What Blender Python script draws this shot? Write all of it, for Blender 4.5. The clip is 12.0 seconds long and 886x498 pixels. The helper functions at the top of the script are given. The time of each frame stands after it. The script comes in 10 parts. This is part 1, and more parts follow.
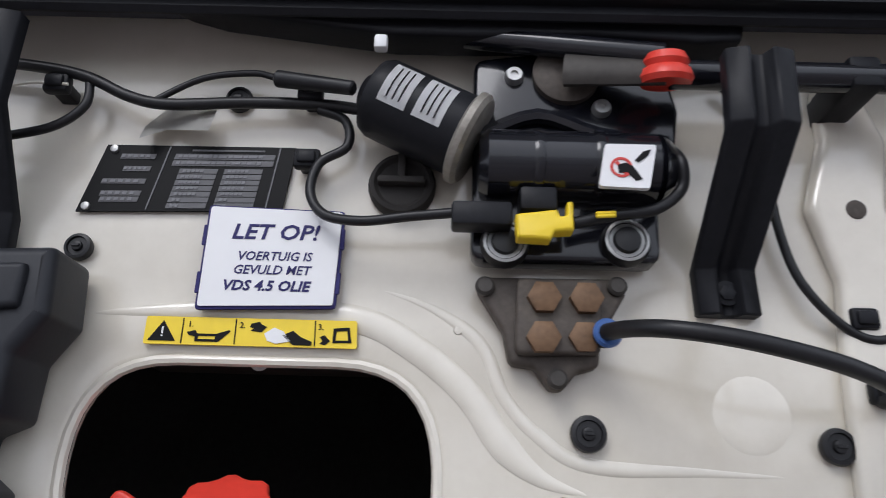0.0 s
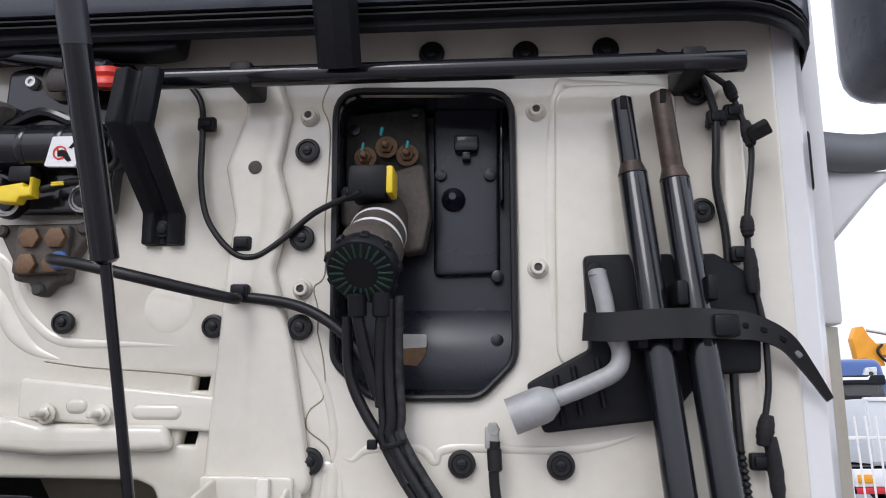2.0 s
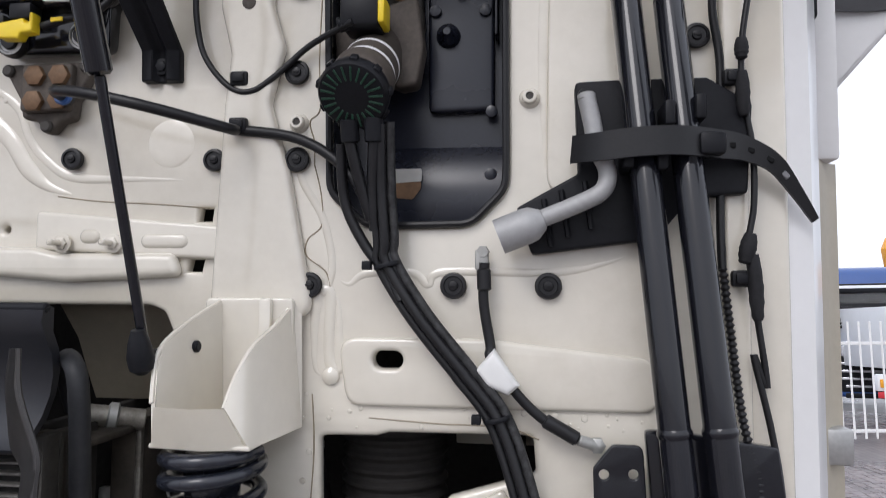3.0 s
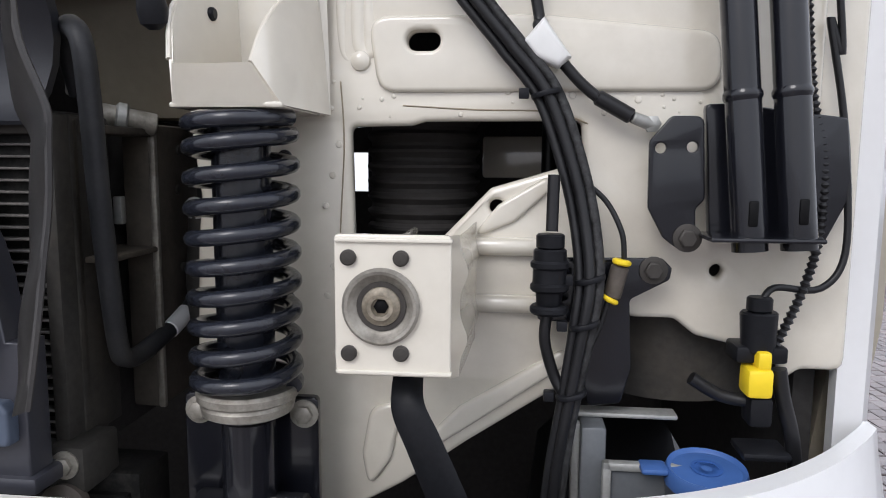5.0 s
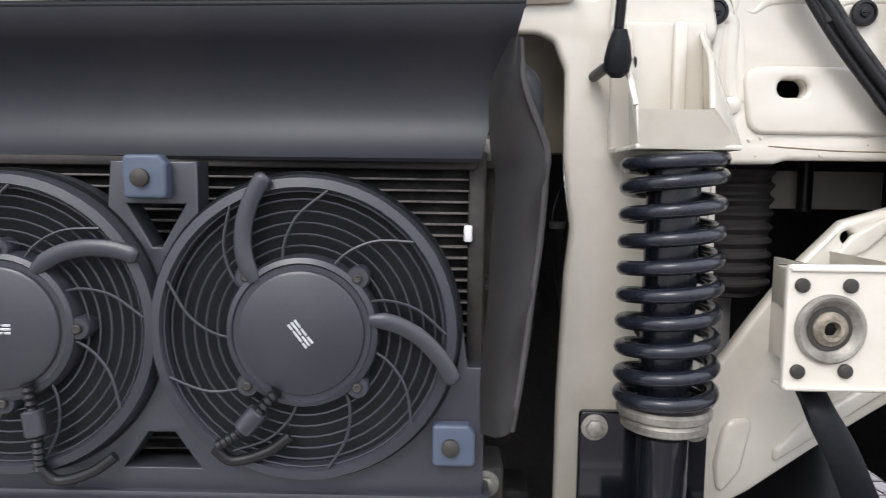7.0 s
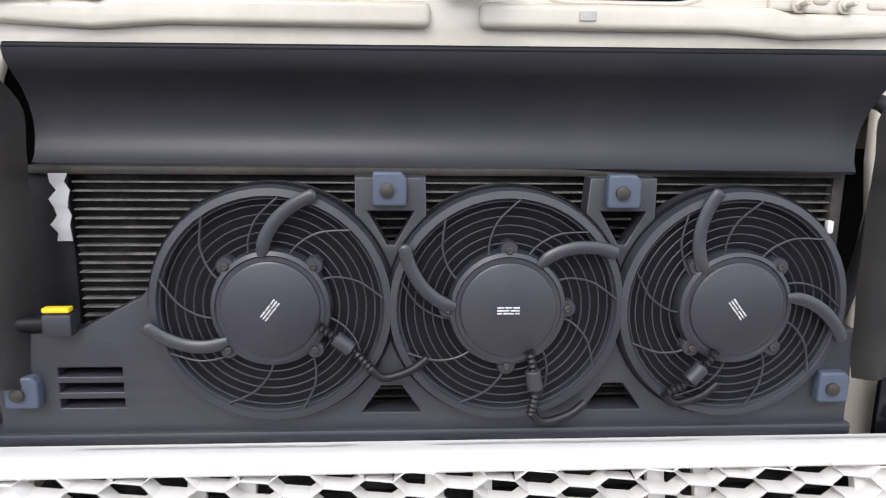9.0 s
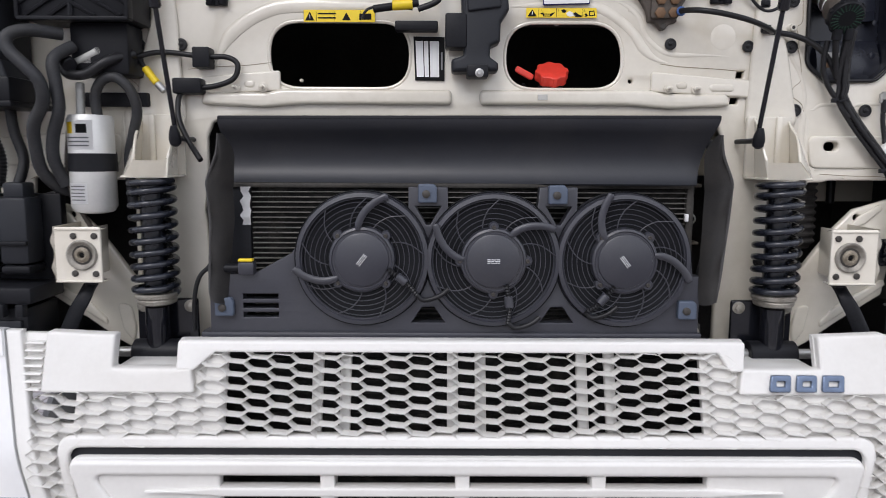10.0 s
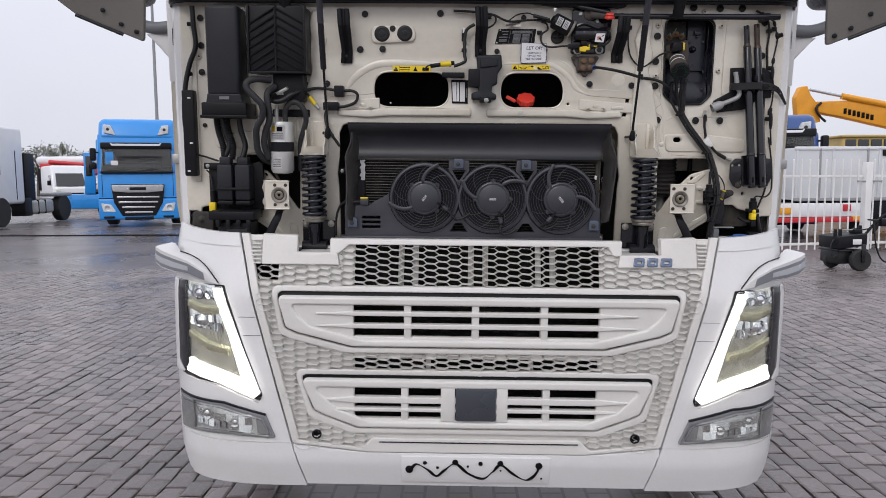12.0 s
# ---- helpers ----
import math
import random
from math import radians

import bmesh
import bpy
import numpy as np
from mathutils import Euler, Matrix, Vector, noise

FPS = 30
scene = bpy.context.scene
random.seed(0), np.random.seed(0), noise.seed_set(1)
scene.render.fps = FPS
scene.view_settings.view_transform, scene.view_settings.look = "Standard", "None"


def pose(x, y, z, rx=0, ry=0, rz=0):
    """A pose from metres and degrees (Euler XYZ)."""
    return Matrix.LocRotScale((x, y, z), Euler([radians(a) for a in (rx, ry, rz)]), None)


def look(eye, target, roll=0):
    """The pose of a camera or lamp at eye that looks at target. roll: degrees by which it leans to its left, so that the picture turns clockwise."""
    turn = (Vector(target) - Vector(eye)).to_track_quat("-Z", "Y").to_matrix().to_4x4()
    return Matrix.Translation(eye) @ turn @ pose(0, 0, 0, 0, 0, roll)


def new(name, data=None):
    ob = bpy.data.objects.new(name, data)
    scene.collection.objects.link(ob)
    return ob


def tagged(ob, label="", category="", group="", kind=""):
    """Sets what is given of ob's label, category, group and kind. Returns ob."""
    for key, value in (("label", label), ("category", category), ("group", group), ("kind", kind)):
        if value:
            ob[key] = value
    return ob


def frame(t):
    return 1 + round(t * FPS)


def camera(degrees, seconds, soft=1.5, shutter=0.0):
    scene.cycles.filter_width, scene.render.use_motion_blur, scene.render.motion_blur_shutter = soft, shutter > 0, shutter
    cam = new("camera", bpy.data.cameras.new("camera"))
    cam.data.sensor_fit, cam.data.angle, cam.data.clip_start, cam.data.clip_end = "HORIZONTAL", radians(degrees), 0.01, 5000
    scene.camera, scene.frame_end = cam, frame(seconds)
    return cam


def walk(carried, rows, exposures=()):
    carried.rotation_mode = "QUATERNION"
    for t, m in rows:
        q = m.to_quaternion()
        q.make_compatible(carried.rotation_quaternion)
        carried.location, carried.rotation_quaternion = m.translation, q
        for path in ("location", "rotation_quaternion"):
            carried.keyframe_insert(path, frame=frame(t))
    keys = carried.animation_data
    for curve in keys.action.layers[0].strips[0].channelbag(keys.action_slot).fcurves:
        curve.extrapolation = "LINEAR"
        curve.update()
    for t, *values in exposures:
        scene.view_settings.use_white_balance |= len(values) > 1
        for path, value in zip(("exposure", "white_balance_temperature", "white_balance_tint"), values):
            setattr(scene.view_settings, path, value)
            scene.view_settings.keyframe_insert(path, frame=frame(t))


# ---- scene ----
# the truck's front leans forward and to one side a little; everything on it is built in its own upright frame and placed by LEANED
LEANED = pose(0, 0, 0, 3.0, 0.9, 0)
cam = camera(64.5, 12.0, soft=0.5, shutter=0.2)
PATH = [
    (0, (0.342, 0.168, 1.803), (0.325, 2.043, 2.498), 1.6),
    (0.5, (0.442, 0.077, 1.799), (0.418, 1.978, 2.42), 1.0),
    (1, (0.589, 0.016, 1.804), (0.563, 1.94, 2.35), 0.8),
    (1.5, (0.781, -0.019, 1.804), (0.679, 1.931, 2.238), 0.4),
    (2, (0.911, -0.062, 1.791), (0.739, 1.895, 2.169), 0.4),
    (2.5, (0.947, -0.07, 1.754), (0.731, 1.898, 2.037), 0.4),
    (3, (0.948, -0.063, 1.704), (0.697, 1.917, 1.836), 0.4),
    (3.5, (0.941, -0.053, 1.645), (0.694, 1.932, 1.644), 0.5),
    (3.7, (0.938, -0.042, 1.62), (0.694, 1.942, 1.57), 0.5),
    (5.3, (0.851, -0.017, 1.52), (0.679, 1.96, 1.264), 0.53),
    (5.5, (0.817, -0.018, 1.525), (0.689, 1.966, 1.302), 0.56),
    (6, (0.714, -0.033, 1.536), (0.595, 1.954, 1.344), 0.61),
    (6.5, (0.576, -0.072, 1.535), (0.506, 1.917, 1.344), 0.66),
    (7, (0.447, -0.095, 1.535), (0.421, 1.895, 1.344), 0.78),
    (7.5, (0.329, -0.085, 1.528), (0.269, 1.904, 1.328), 0.69),
    (7.7, (0.269, -0.081, 1.52), (0.209, 1.908, 1.32), 0.66),
    (9.3, (-0.081, -0.399, 1.644), (0.046, 1.553, 1.228), 0.65),
    (9.5, (-0.062, -0.524, 1.642), (0.011, 1.44, 1.272), 0.40),
    (10, (-0.05, -0.895, 1.604), (-0.047, 1.089, 1.353), 0.23),
    (10.5, (-0.031, -1.256, 1.603), (-0.073, 0.726, 1.342), 0.27),
    (11, (-0.077, -1.607, 1.584), (-0.125, 0.376, 1.331), 0.47),
    (11.5, (-0.089, -1.934, 1.585), (-0.13, 0.048, 1.32), 0.43),
    (12, (-0.089, -2.223, 1.62), (-0.124, -0.246, 1.319), 0.48),
]
walk(cam, [(t, LEANED @ look(eye, target, roll)) for t, eye, target, roll in PATH],
     exposures=[(0.0, 0.58, 6120, 12), (1.0, 0.60, 6120, 12), (2.0, 0.62, 6200, 13), (3.5, 0.50, 6330, 13), (5.5, 0.68, 6330, 12), (6.0, 0.60, 6370, 12), (6.5, 0.70, 6370, 12), (7.5, 1.32, 6380, 12), (9.5, 0.90, 6400, 13), (10.0, 0.58, 6350, 13), (10.5, 0.40, 6390, 14), (12.0, 0.12, 6490, 14)])

# ---- light: an overcast sky ----
world = bpy.data.worlds.new("overcast_sky")
scene.world = world
world.use_nodes = True
wn = world.node_tree.nodes
wl = world.node_tree.links
sky = wn.new("ShaderNodeTexSky")
sky.sky_type = "NISHITA"
sky.sun_disc = False
sky.sun_elevation, sky.sun_rotation = radians(42), radians(200)
sky.air_density, sky.dust_density, sky.ozone_density = 1.0, 5.0, 1.0
cloud = wn.new("ShaderNodeTexNoise")
cloud.inputs["Scale"].default_value = 1.6
cloud.inputs["Detail"].default_value = 5
ctc = wn.new("ShaderNodeTexCoord")
wl.new(ctc.outputs["Generated"], cloud.inputs["Vector"])
cramp = wn.new("ShaderNodeValToRGB")
cramp.color_ramp.elements[0].position, cramp.color_ramp.elements[0].color = 0.3, (6.6, 7.0, 7.8, 1)
cramp.color_ramp.elements[1].position, cramp.color_ramp.elements[1].color = 0.75, (8.4, 8.6, 9.0, 1)
wl.new(cloud.outputs["Fac"], cramp.inputs["Fac"])
wmix = wn.new("ShaderNodeMix")
wmix.data_type = "RGBA"
wmix.inputs["Factor"].default_value = 0.9
wl.new(sky.outputs["Color"], wmix.inputs["A"])
height = wn.new("ShaderNodeSeparateXYZ")
wl.new(ctc.outputs["Generated"], height.inputs[0])
rise = wn.new("ShaderNodeMapRange")
rise.inputs["From Min"].default_value, rise.inputs["From Max"].default_value = 0.0, 1.0
rise.inputs["To Min"].default_value, rise.inputs["To Max"].default_value = 0.84, 1.28
wl.new(height.outputs["Z"], rise.inputs["Value"])
lifted = wn.new("ShaderNodeVectorMath")
lifted.operation = "SCALE"
wl.new(cramp.outputs["Color"], lifted.inputs[0])
wl.new(rise.outputs[0], lifted.inputs["Scale"])
wl.new(lifted.outputs[0], wmix.inputs["B"])
bg = wn["Background"]
bg.inputs["Strength"].default_value = 0.115
wl.new(wmix.outputs["Result"], bg.inputs["Color"])
sun_data = bpy.data.lights.new("sun", "SUN")
sun_data.energy, sun_data.angle, sun_data.color = 0.7, radians(25), (1.0, 0.98, 0.96)
sun = new("sun", sun_data)
sun.matrix_world = look((-3, -8, 8), (0, 0, 1))


# ---- materials ----
def material(name, color, rough=0.5, metal=0.0, vary=0.12, scale=6.0, grain=90.0, bump=0.05, coat=0.0, dirt=None, dirt_amount=0.3, glow=0.0, rough_vary=0.12, spec=0.5):
    """A surface with slow blotches, fine grain, relief and, where asked, patches of dirt."""
    m = bpy.data.materials.new(name)
    m.use_nodes = True
    nt, ln = m.node_tree.nodes, m.node_tree.links
    b = nt["Principled BSDF"]
    tc = nt.new("ShaderNodeTexCoord")
    big, fine = nt.new("ShaderNodeTexNoise"), nt.new("ShaderNodeTexNoise")
    big.inputs["Scale"].default_value, big.inputs["Detail"].default_value = scale, 4
    fine.inputs["Scale"].default_value, fine.inputs["Detail"].default_value = grain, 3
    info = nt.new("ShaderNodeObjectInfo")
    add = nt.new("ShaderNodeVectorMath")
    ln.new(tc.outputs["Object"], add.inputs[0])
    ln.new(info.outputs["Random"], add.inputs[1])
    for n in (big, fine):
        ln.new(add.outputs[0], n.inputs["Vector"])
    ramp = nt.new("ShaderNodeValToRGB")
    lo = [max(0.0, c * (1 - vary)) for c in color]
    hi = [min(1.0, c * (1 + vary)) for c in color]
    ramp.color_ramp.elements[0].position, ramp.color_ramp.elements[0].color = 0.3, (*lo, 1)
    ramp.color_ramp.elements[1].position, ramp.color_ramp.elements[1].color = 0.7, (*hi, 1)
    mixf = nt.new("ShaderNodeMath")
    mixf.operation = "MULTIPLY_ADD"
    mixf.inputs[1].default_value = 0.35
    ln.new(fine.outputs["Fac"], mixf.inputs[0])
    half = nt.new("ShaderNodeMath")
    half.operation = "MULTIPLY"
    half.inputs[1].default_value = 0.65
    ln.new(big.outputs["Fac"], half.inputs[0])
    ln.new(half.outputs[0], mixf.inputs[2])
    ln.new(mixf.outputs[0], ramp.inputs["Fac"])
    out = ramp.outputs["Color"]
    if dirt:
        patch = nt.new("ShaderNodeTexNoise")
        patch.inputs["Scale"].default_value, patch.inputs["Detail"].default_value = scale * 0.6, 8
        patch.inputs["Roughness"].default_value = 0.7
        ln.new(add.outputs[0], patch.inputs["Vector"])
        pr = nt.new("ShaderNodeValToRGB")
        pr.color_ramp.elements[0].position, pr.color_ramp.elements[0].color = 0.48, (0, 0, 0, 1)
        pr.color_ramp.elements[1].position, pr.color_ramp.elements[1].color = 0.78, (dirt_amount,) * 3 + (1,)
        ln.new(patch.outputs["Fac"], pr.inputs["Fac"])
        mx = nt.new("ShaderNodeMix")
        mx.data_type = "RGBA"
        ln.new(pr.outputs["Color"], mx.inputs["Factor"])
        ln.new(out, mx.inputs["A"])
        mx.inputs["B"].default_value = (*dirt, 1)
        out = mx.outputs["Result"]
    ln.new(out, b.inputs["Base Color"])
    rr = nt.new("ShaderNodeMath")
    rr.operation = "MULTIPLY_ADD"
    rr.inputs[1].default_value, rr.inputs[2].default_value = rough_vary, max(0.02, rough - rough_vary / 2)
    ln.new(big.outputs["Fac"], rr.inputs[0])
    ln.new(rr.outputs[0], b.inputs["Roughness"])
    b.inputs["Metallic"].default_value = metal
    b.inputs["Coat Weight"].default_value = coat
    b.inputs["Coat Roughness"].default_value = 0.08
    b.inputs["Specular IOR Level"].default_value = spec
    if bump:
        bp = nt.new("ShaderNodeBump")
        bp.inputs["Strength"].default_value, bp.inputs["Distance"].default_value = bump, 0.004
        ln.new(mixf.outputs[0], bp.inputs["Height"])
        ln.new(bp.outputs["Normal"], b.inputs["Normal"])
    if glow:
        b.inputs["Emission Color"].default_value = (*color, 1)
        b.inputs["Emission Strength"].default_value = glow
    return m


CREAM = material("cream_cab_paint", (0.70, 0.658, 0.568), 0.18, vary=0.05, scale=3, grain=60, bump=0.03, coat=0.9, dirt=(0.34, 0.28, 0.18), dirt_amount=0.42)
WHITE = material("white_body_paint", (0.745, 0.745, 0.742), 0.30, vary=0.03, scale=4, grain=80, bump=0.015, coat=0.4, dirt=(0.5, 0.46, 0.4), dirt_amount=0.18)
BLACK = material("black_plastic", (0.012, 0.0125, 0.015), 0.42, vary=0.3, scale=12, grain=220, bump=0.08, spec=0.16)
GREY = material("dark_grey_plastic", (0.036, 0.037, 0.047), 0.36, vary=0.15, scale=7, grain=260, bump=0.06, dirt=(0.10, 0.098, 0.092), dirt_amount=0.25, spec=0.55)
GLOSS = material("satin_dark_trim", (0.05, 0.056, 0.07), 0.28, vary=0.12, scale=5, grain=160, bump=0.02, coat=0.2)
RUBBER = material("black_rubber", (0.012, 0.012, 0.0135), 0.40, vary=0.25, scale=30, grain=300, bump=0.06, spec=0.35)
GLOSSBLACK = material("black_painted_steel", (0.008, 0.0085, 0.012), 0.17, vary=0.25, scale=16, grain=140, bump=0.02, coat=0.4, spec=0.32)
SPRING = material("spring_enamel", (0.014, 0.016, 0.023), 0.25, vary=0.3, scale=20, grain=160, bump=0.03, coat=0.3, spec=0.4)
ZINC = material("zinc_plated_steel", (0.45, 0.45, 0.44), 0.42, metal=0.8, vary=0.2, scale=20, grain=180, bump=0.05)
ALU = material("cast_aluminium", (0.42, 0.42, 0.40), 0.55, metal=0.55, vary=0.2, scale=20, grain=200, bump=0.1)
GALV = material("galvanised_tube", (0.36, 0.36, 0.36), 0.55, metal=0.25, vary=0.15, scale=20, grain=180, bump=0.05)
RUST = material("rusty_brass", (0.17, 0.098, 0.052), 0.6, metal=0.3, vary=0.35, scale=40, grain=240, bump=0.15)
CAST = material("brown_cast_block", (0.085, 0.072, 0.062), 0.6, metal=0.1, vary=0.3, scale=30, grain=240, bump=0.15, dirt=(0.2, 0.17, 0.13), dirt_amount=0.4, spec=0.3)
FIN = material("radiator_fins", (0.010, 0.0098, 0.0095), 0.6, vary=0.5, scale=30, grain=300, bump=0.1, dirt=(0.16, 0.15, 0.13), dirt_amount=0.35, spec=0.15)
YELLOW = material("yellow_plastic", (0.85, 0.62, 0.02), 0.4, vary=0.08, grain=120, bump=0.02)
RED = material("red_plastic", (0.75, 0.055, 0.035), 0.38, vary=0.12, scale=14, grain=120, bump=0.03)
BLUE = material("blue_plastic", (0.05, 0.12, 0.33), 0.4, vary=0.12, grain=120, bump=0.03)
LABEL = material("white_label", (0.78, 0.78, 0.78), 0.4, vary=0.03, grain=60, bump=0.01)
LABELGREY = material("grey_print", (0.2, 0.2, 0.21), 0.5, vary=0.15, bump=0, spec=0.2)
LABELDIM = material("dim_grey_print", (0.13, 0.13, 0.135), 0.5, vary=0.15, bump=0, spec=0.2)
INK = material("blue_black_ink", (0.025, 0.022, 0.11), 0.5, vary=0.1, bump=0, spec=0.2)
BLACKINK = material("black_ink", (0.004, 0.004, 0.0045), 0.5, vary=0.1, bump=0, spec=0.15)
REDINK = material("red_ink", (0.6, 0.04, 0.03), 0.5, vary=0.1, bump=0)
GREENINK = material("green_print", (0.006, 0.045, 0.024), 0.5, vary=0.2, bump=0)
CHROME = material("chrome", (0.7, 0.71, 0.73), 0.1, metal=1.0, vary=0.05, bump=0)
# near-black colour that paints the shade of the hollow behind the wall
VOID = material("painted_bay_shade", (0.045, 0.043, 0.042), 0.8, vary=0.4, scale=5, bump=0.1, spec=0.1)
DRL = material("running_light", (1.0, 0.98, 0.95), 0.3, vary=0.0, bump=0, glow=1.8)
AMBERGLASS = material("lamp_reflector", (0.72, 0.73, 0.62), 0.28, metal=0.35, vary=0.2, scale=45, grain=120, bump=0.5)
TAPE = material("white_tape", (0.72, 0.72, 0.7), 0.5, vary=0.06, grain=80, bump=0.05)
PAPER = material("peeling_foil", (0.5, 0.49, 0.46), 0.35, metal=0.2, vary=0.15, scale=30, bump=0.1)


def glass_material(name, tint, rough=0.02):
    m = bpy.data.materials.new(name)
    m.use_nodes = True
    b = m.node_tree.nodes["Principled BSDF"]
    b.inputs["Base Color"].default_value = (*tint, 1)
    b.inputs["Roughness"].default_value = rough
    b.inputs["Transmission Weight"].default_value = 1.0
    b.inputs["IOR"].default_value = 1.45
    return m


GLASS = glass_material("clear_lens", (0.97, 0.98, 0.95))
SCREEN = material("dark_window_glass", (0.012, 0.014, 0.016), 0.06, vary=0.1, bump=0, coat=0.5, rough_vary=0.02)


# ---- mesh helpers ----
def link(name, bm, mat, parent=None, label="", smooth=True):
    me = bpy.data.meshes.new(name)
    if smooth:
        for f in bm.faces:
            f.smooth = True
    bm.to_mesh(me)
    bm.free()
    me.materials.append(mat)
    if smooth:
        me.set_sharp_from_angle(angle=radians(38))
    ob = new(name, me)
    if parent is not None:
        ob.parent = parent
    if label:
        ob["label"] = label
    return ob


def part(name, bm, mat, parent, label="", smooth=True):
    return link(name, bm, mat, parent, label, smooth)


def thing(name, label, category, group="", kind="", at=None):
    ob = new(name)
    ob.empty_display_size = 0.05
    ob.matrix_basis = LEANED @ at if at is not None else LEANED
    return tagged(ob, label, category, group, kind)


def ground_thing(name, label, category, at, group="", kind=""):
    ob = new(name)
    ob.matrix_basis = at
    return tagged(ob, label, category, group, kind)


def mesh_bm(verts, faces):
    bm = bmesh.new()
    vs = [bm.verts.new(v) for v in verts]
    for f in faces:
        if len(set(f)) > 2:
            try:
                bm.faces.new([vs[i] for i in f])
            except ValueError:
                pass
    return bm


def join(*bms):
    """One bmesh out of several."""
    out = bms[0]
    for b in bms[1:]:
        lookup = {v: out.verts.new(v.co) for v in b.verts}
        for f in b.faces:
            try:
                out.faces.new([lookup[v] for v in f.verts])
            except ValueError:
                pass
        b.free()
    return out


def moved(bm, m):
    bm.transform(m)
    return bm


def box(x0, x1, y0, y1, z0, z1, bevel=0.004, segs=2):
    bm = bmesh.new()
    bmesh.ops.create_cube(bm, size=1)
    bm.transform(Matrix.Translation(((x0 + x1) / 2, (y0 + y1) / 2, (z0 + z1) / 2)) @ Matrix.Diagonal((abs(x1 - x0), abs(y1 - y0), abs(z1 - z0), 1)))
    if bevel:
        bmesh.ops.bevel(bm, geom=list(bm.edges), offset=min(bevel, 0.45 * min(abs(x1 - x0), abs(y1 - y0), abs(z1 - z0))), segments=segs, affect="EDGES", profile=0.5)
    return bm


def rounded(points, r, seg=5):
    """A closed outline with its corners rounded; r is one radius or one for each corner."""
    n, out = len(points), []
    for i, p in enumerate(points):
        p = Vector(p)
        a, b = Vector(points[i - 1]) - p, Vector(points[(i + 1) % n]) - p
        rad = r[i] if isinstance(r, (list, tuple)) else r
        la, lb = a.length, b.length
        if rad <= 0 or la < 1e-6 or lb < 1e-6:
            out.append(tuple(p))
            continue
        a, b = a / la, b / lb
        ang = a.angle(b)
        if ang > 3.05:
            out.append(tuple(p))
            continue
        d = min(rad / math.tan(ang / 2), 0.48 * la, 0.48 * lb)
        s, e = p + a * d, p + b * d
        for k in range(seg + 1):
            u = k / seg
            out.append(tuple(s * (1 - u) ** 2 + p * 2 * u * (1 - u) + e * u * u))
    return out


def ring(cx, cz, r, n=24, rz=None):
    rz = rz or r
    return [(cx + r * math.cos(2 * math.pi * i / n), cz + rz * math.sin(2 * math.pi * i / n)) for i in range(n)]


def stadium(cx, cz, w, h, n=10):
    """A slot with round ends, w wide and h high."""
    r = h / 2
    out = [(cx + w / 2 - r + r * math.sin(math.pi * i / n), cz + r * math.cos(math.pi * i / n)) for i in range(n + 1)]
    return out + [(cx - w / 2 + r - r * math.sin(math.pi * i / n), cz - r * math.cos(math.pi * i / n)) for i in range(n + 1)]


def plate(loops, y0, depth, bevel=0.0, res=2):
    """A plate in the x-z plane: the first loop is its outline, the others its holes. Its front is at y0, its back at y0 + depth."""
    cu = bpy.data.curves.new("outline", "CURVE")
    cu.dimensions, cu.fill_mode = "2D", "BOTH"
    bevel = min(bevel, depth * 0.49)
    cu.extrude, cu.bevel_depth, cu.bevel_resolution, cu.offset = depth / 2 - bevel, bevel, res, -bevel
    for lp in loops:
        sp = cu.splines.new("POLY")
        sp.points.add(len(lp) - 1)
        for p, (x, z) in zip(sp.points, lp):
            p.co = (x, z, 0, 1)
        sp.use_cyclic_u = True
    ob = bpy.data.objects.new("outline", cu)
    me = bpy.data.meshes.new_from_object(ob)
    bm = bmesh.new()
    bm.from_mesh(me)
    bmesh.ops.remove_doubles(bm, verts=list(bm.verts), dist=1e-5)
    bpy.data.objects.remove(ob)
    bpy.data.curves.remove(cu)
    bpy.data.meshes.remove(me)
    bm.transform(Matrix(((1, 0, 0, 0), (0, 0, -1, y0 + depth / 2), (0, 1, 0, 0), (0, 0, 0, 1))))
    return bm


def lathe(profile, base, axis, seg=24):
    """A turned body: profile rows of (radius, height along axis) from base."""
    axis = Vector(axis).normalized()
    q = axis.to_track_quat("Z", "Y").to_matrix().to_4x4()
    m = Matrix.Translation(base) @ q
    verts, faces = [], []
    for r, h in profile:
        for i in range(seg):
            a = 2 * math.pi * i / seg
            verts.append((max(r, 1e-5) * math.cos(a), max(r, 1e-5) * math.sin(a), h))
    for k in range(len(profile) - 1):
        for i in range(seg):
            j = (i + 1) % seg
            faces.append((k * seg + i, k * seg + j, (k + 1) * seg + j, (k + 1) * seg + i))
    faces.append(tuple(range(seg))[::-1])
    faces.append(tuple((len(profile) - 1) * seg + i for i in range(seg)))
    bm = mesh_bm(verts, faces)
    bm.transform(m)
    return bm


def rod(a, b, r, r2=None, seg=14, edge=0.0015):
    a, b = Vector(a), Vector(b)
    r2 = r if r2 is None else r2
    d = (b - a).length
    e = min(edge, d * 0.3, r * 0.5)
    return lathe([(r - e, 0), (r, e), (r2, d - e), (r2 - e, d)], a, b - a, seg)


def glide(points, sub=6):
    """A smooth line through the points."""
    pts = [Vector(p) for p in points]
    if len(pts) < 3:
        return pts
    out = []
    for i in range(len(pts) - 1):
        p0, p1, p2, p3 = pts[max(i - 1, 0)], pts[i], pts[i + 1], pts[min(i + 2, len(pts) - 1)]
        for k in range(sub):
            u = k / sub
            out.append(0.5 * (2 * p1 + (p2 - p0) * u + (2 * p0 - 5 * p1 + 4 * p2 - p3) * u * u + (3 * p1 - p0 - 3 * p2 + p3) * u ** 3))
    return out + [pts[-1]]


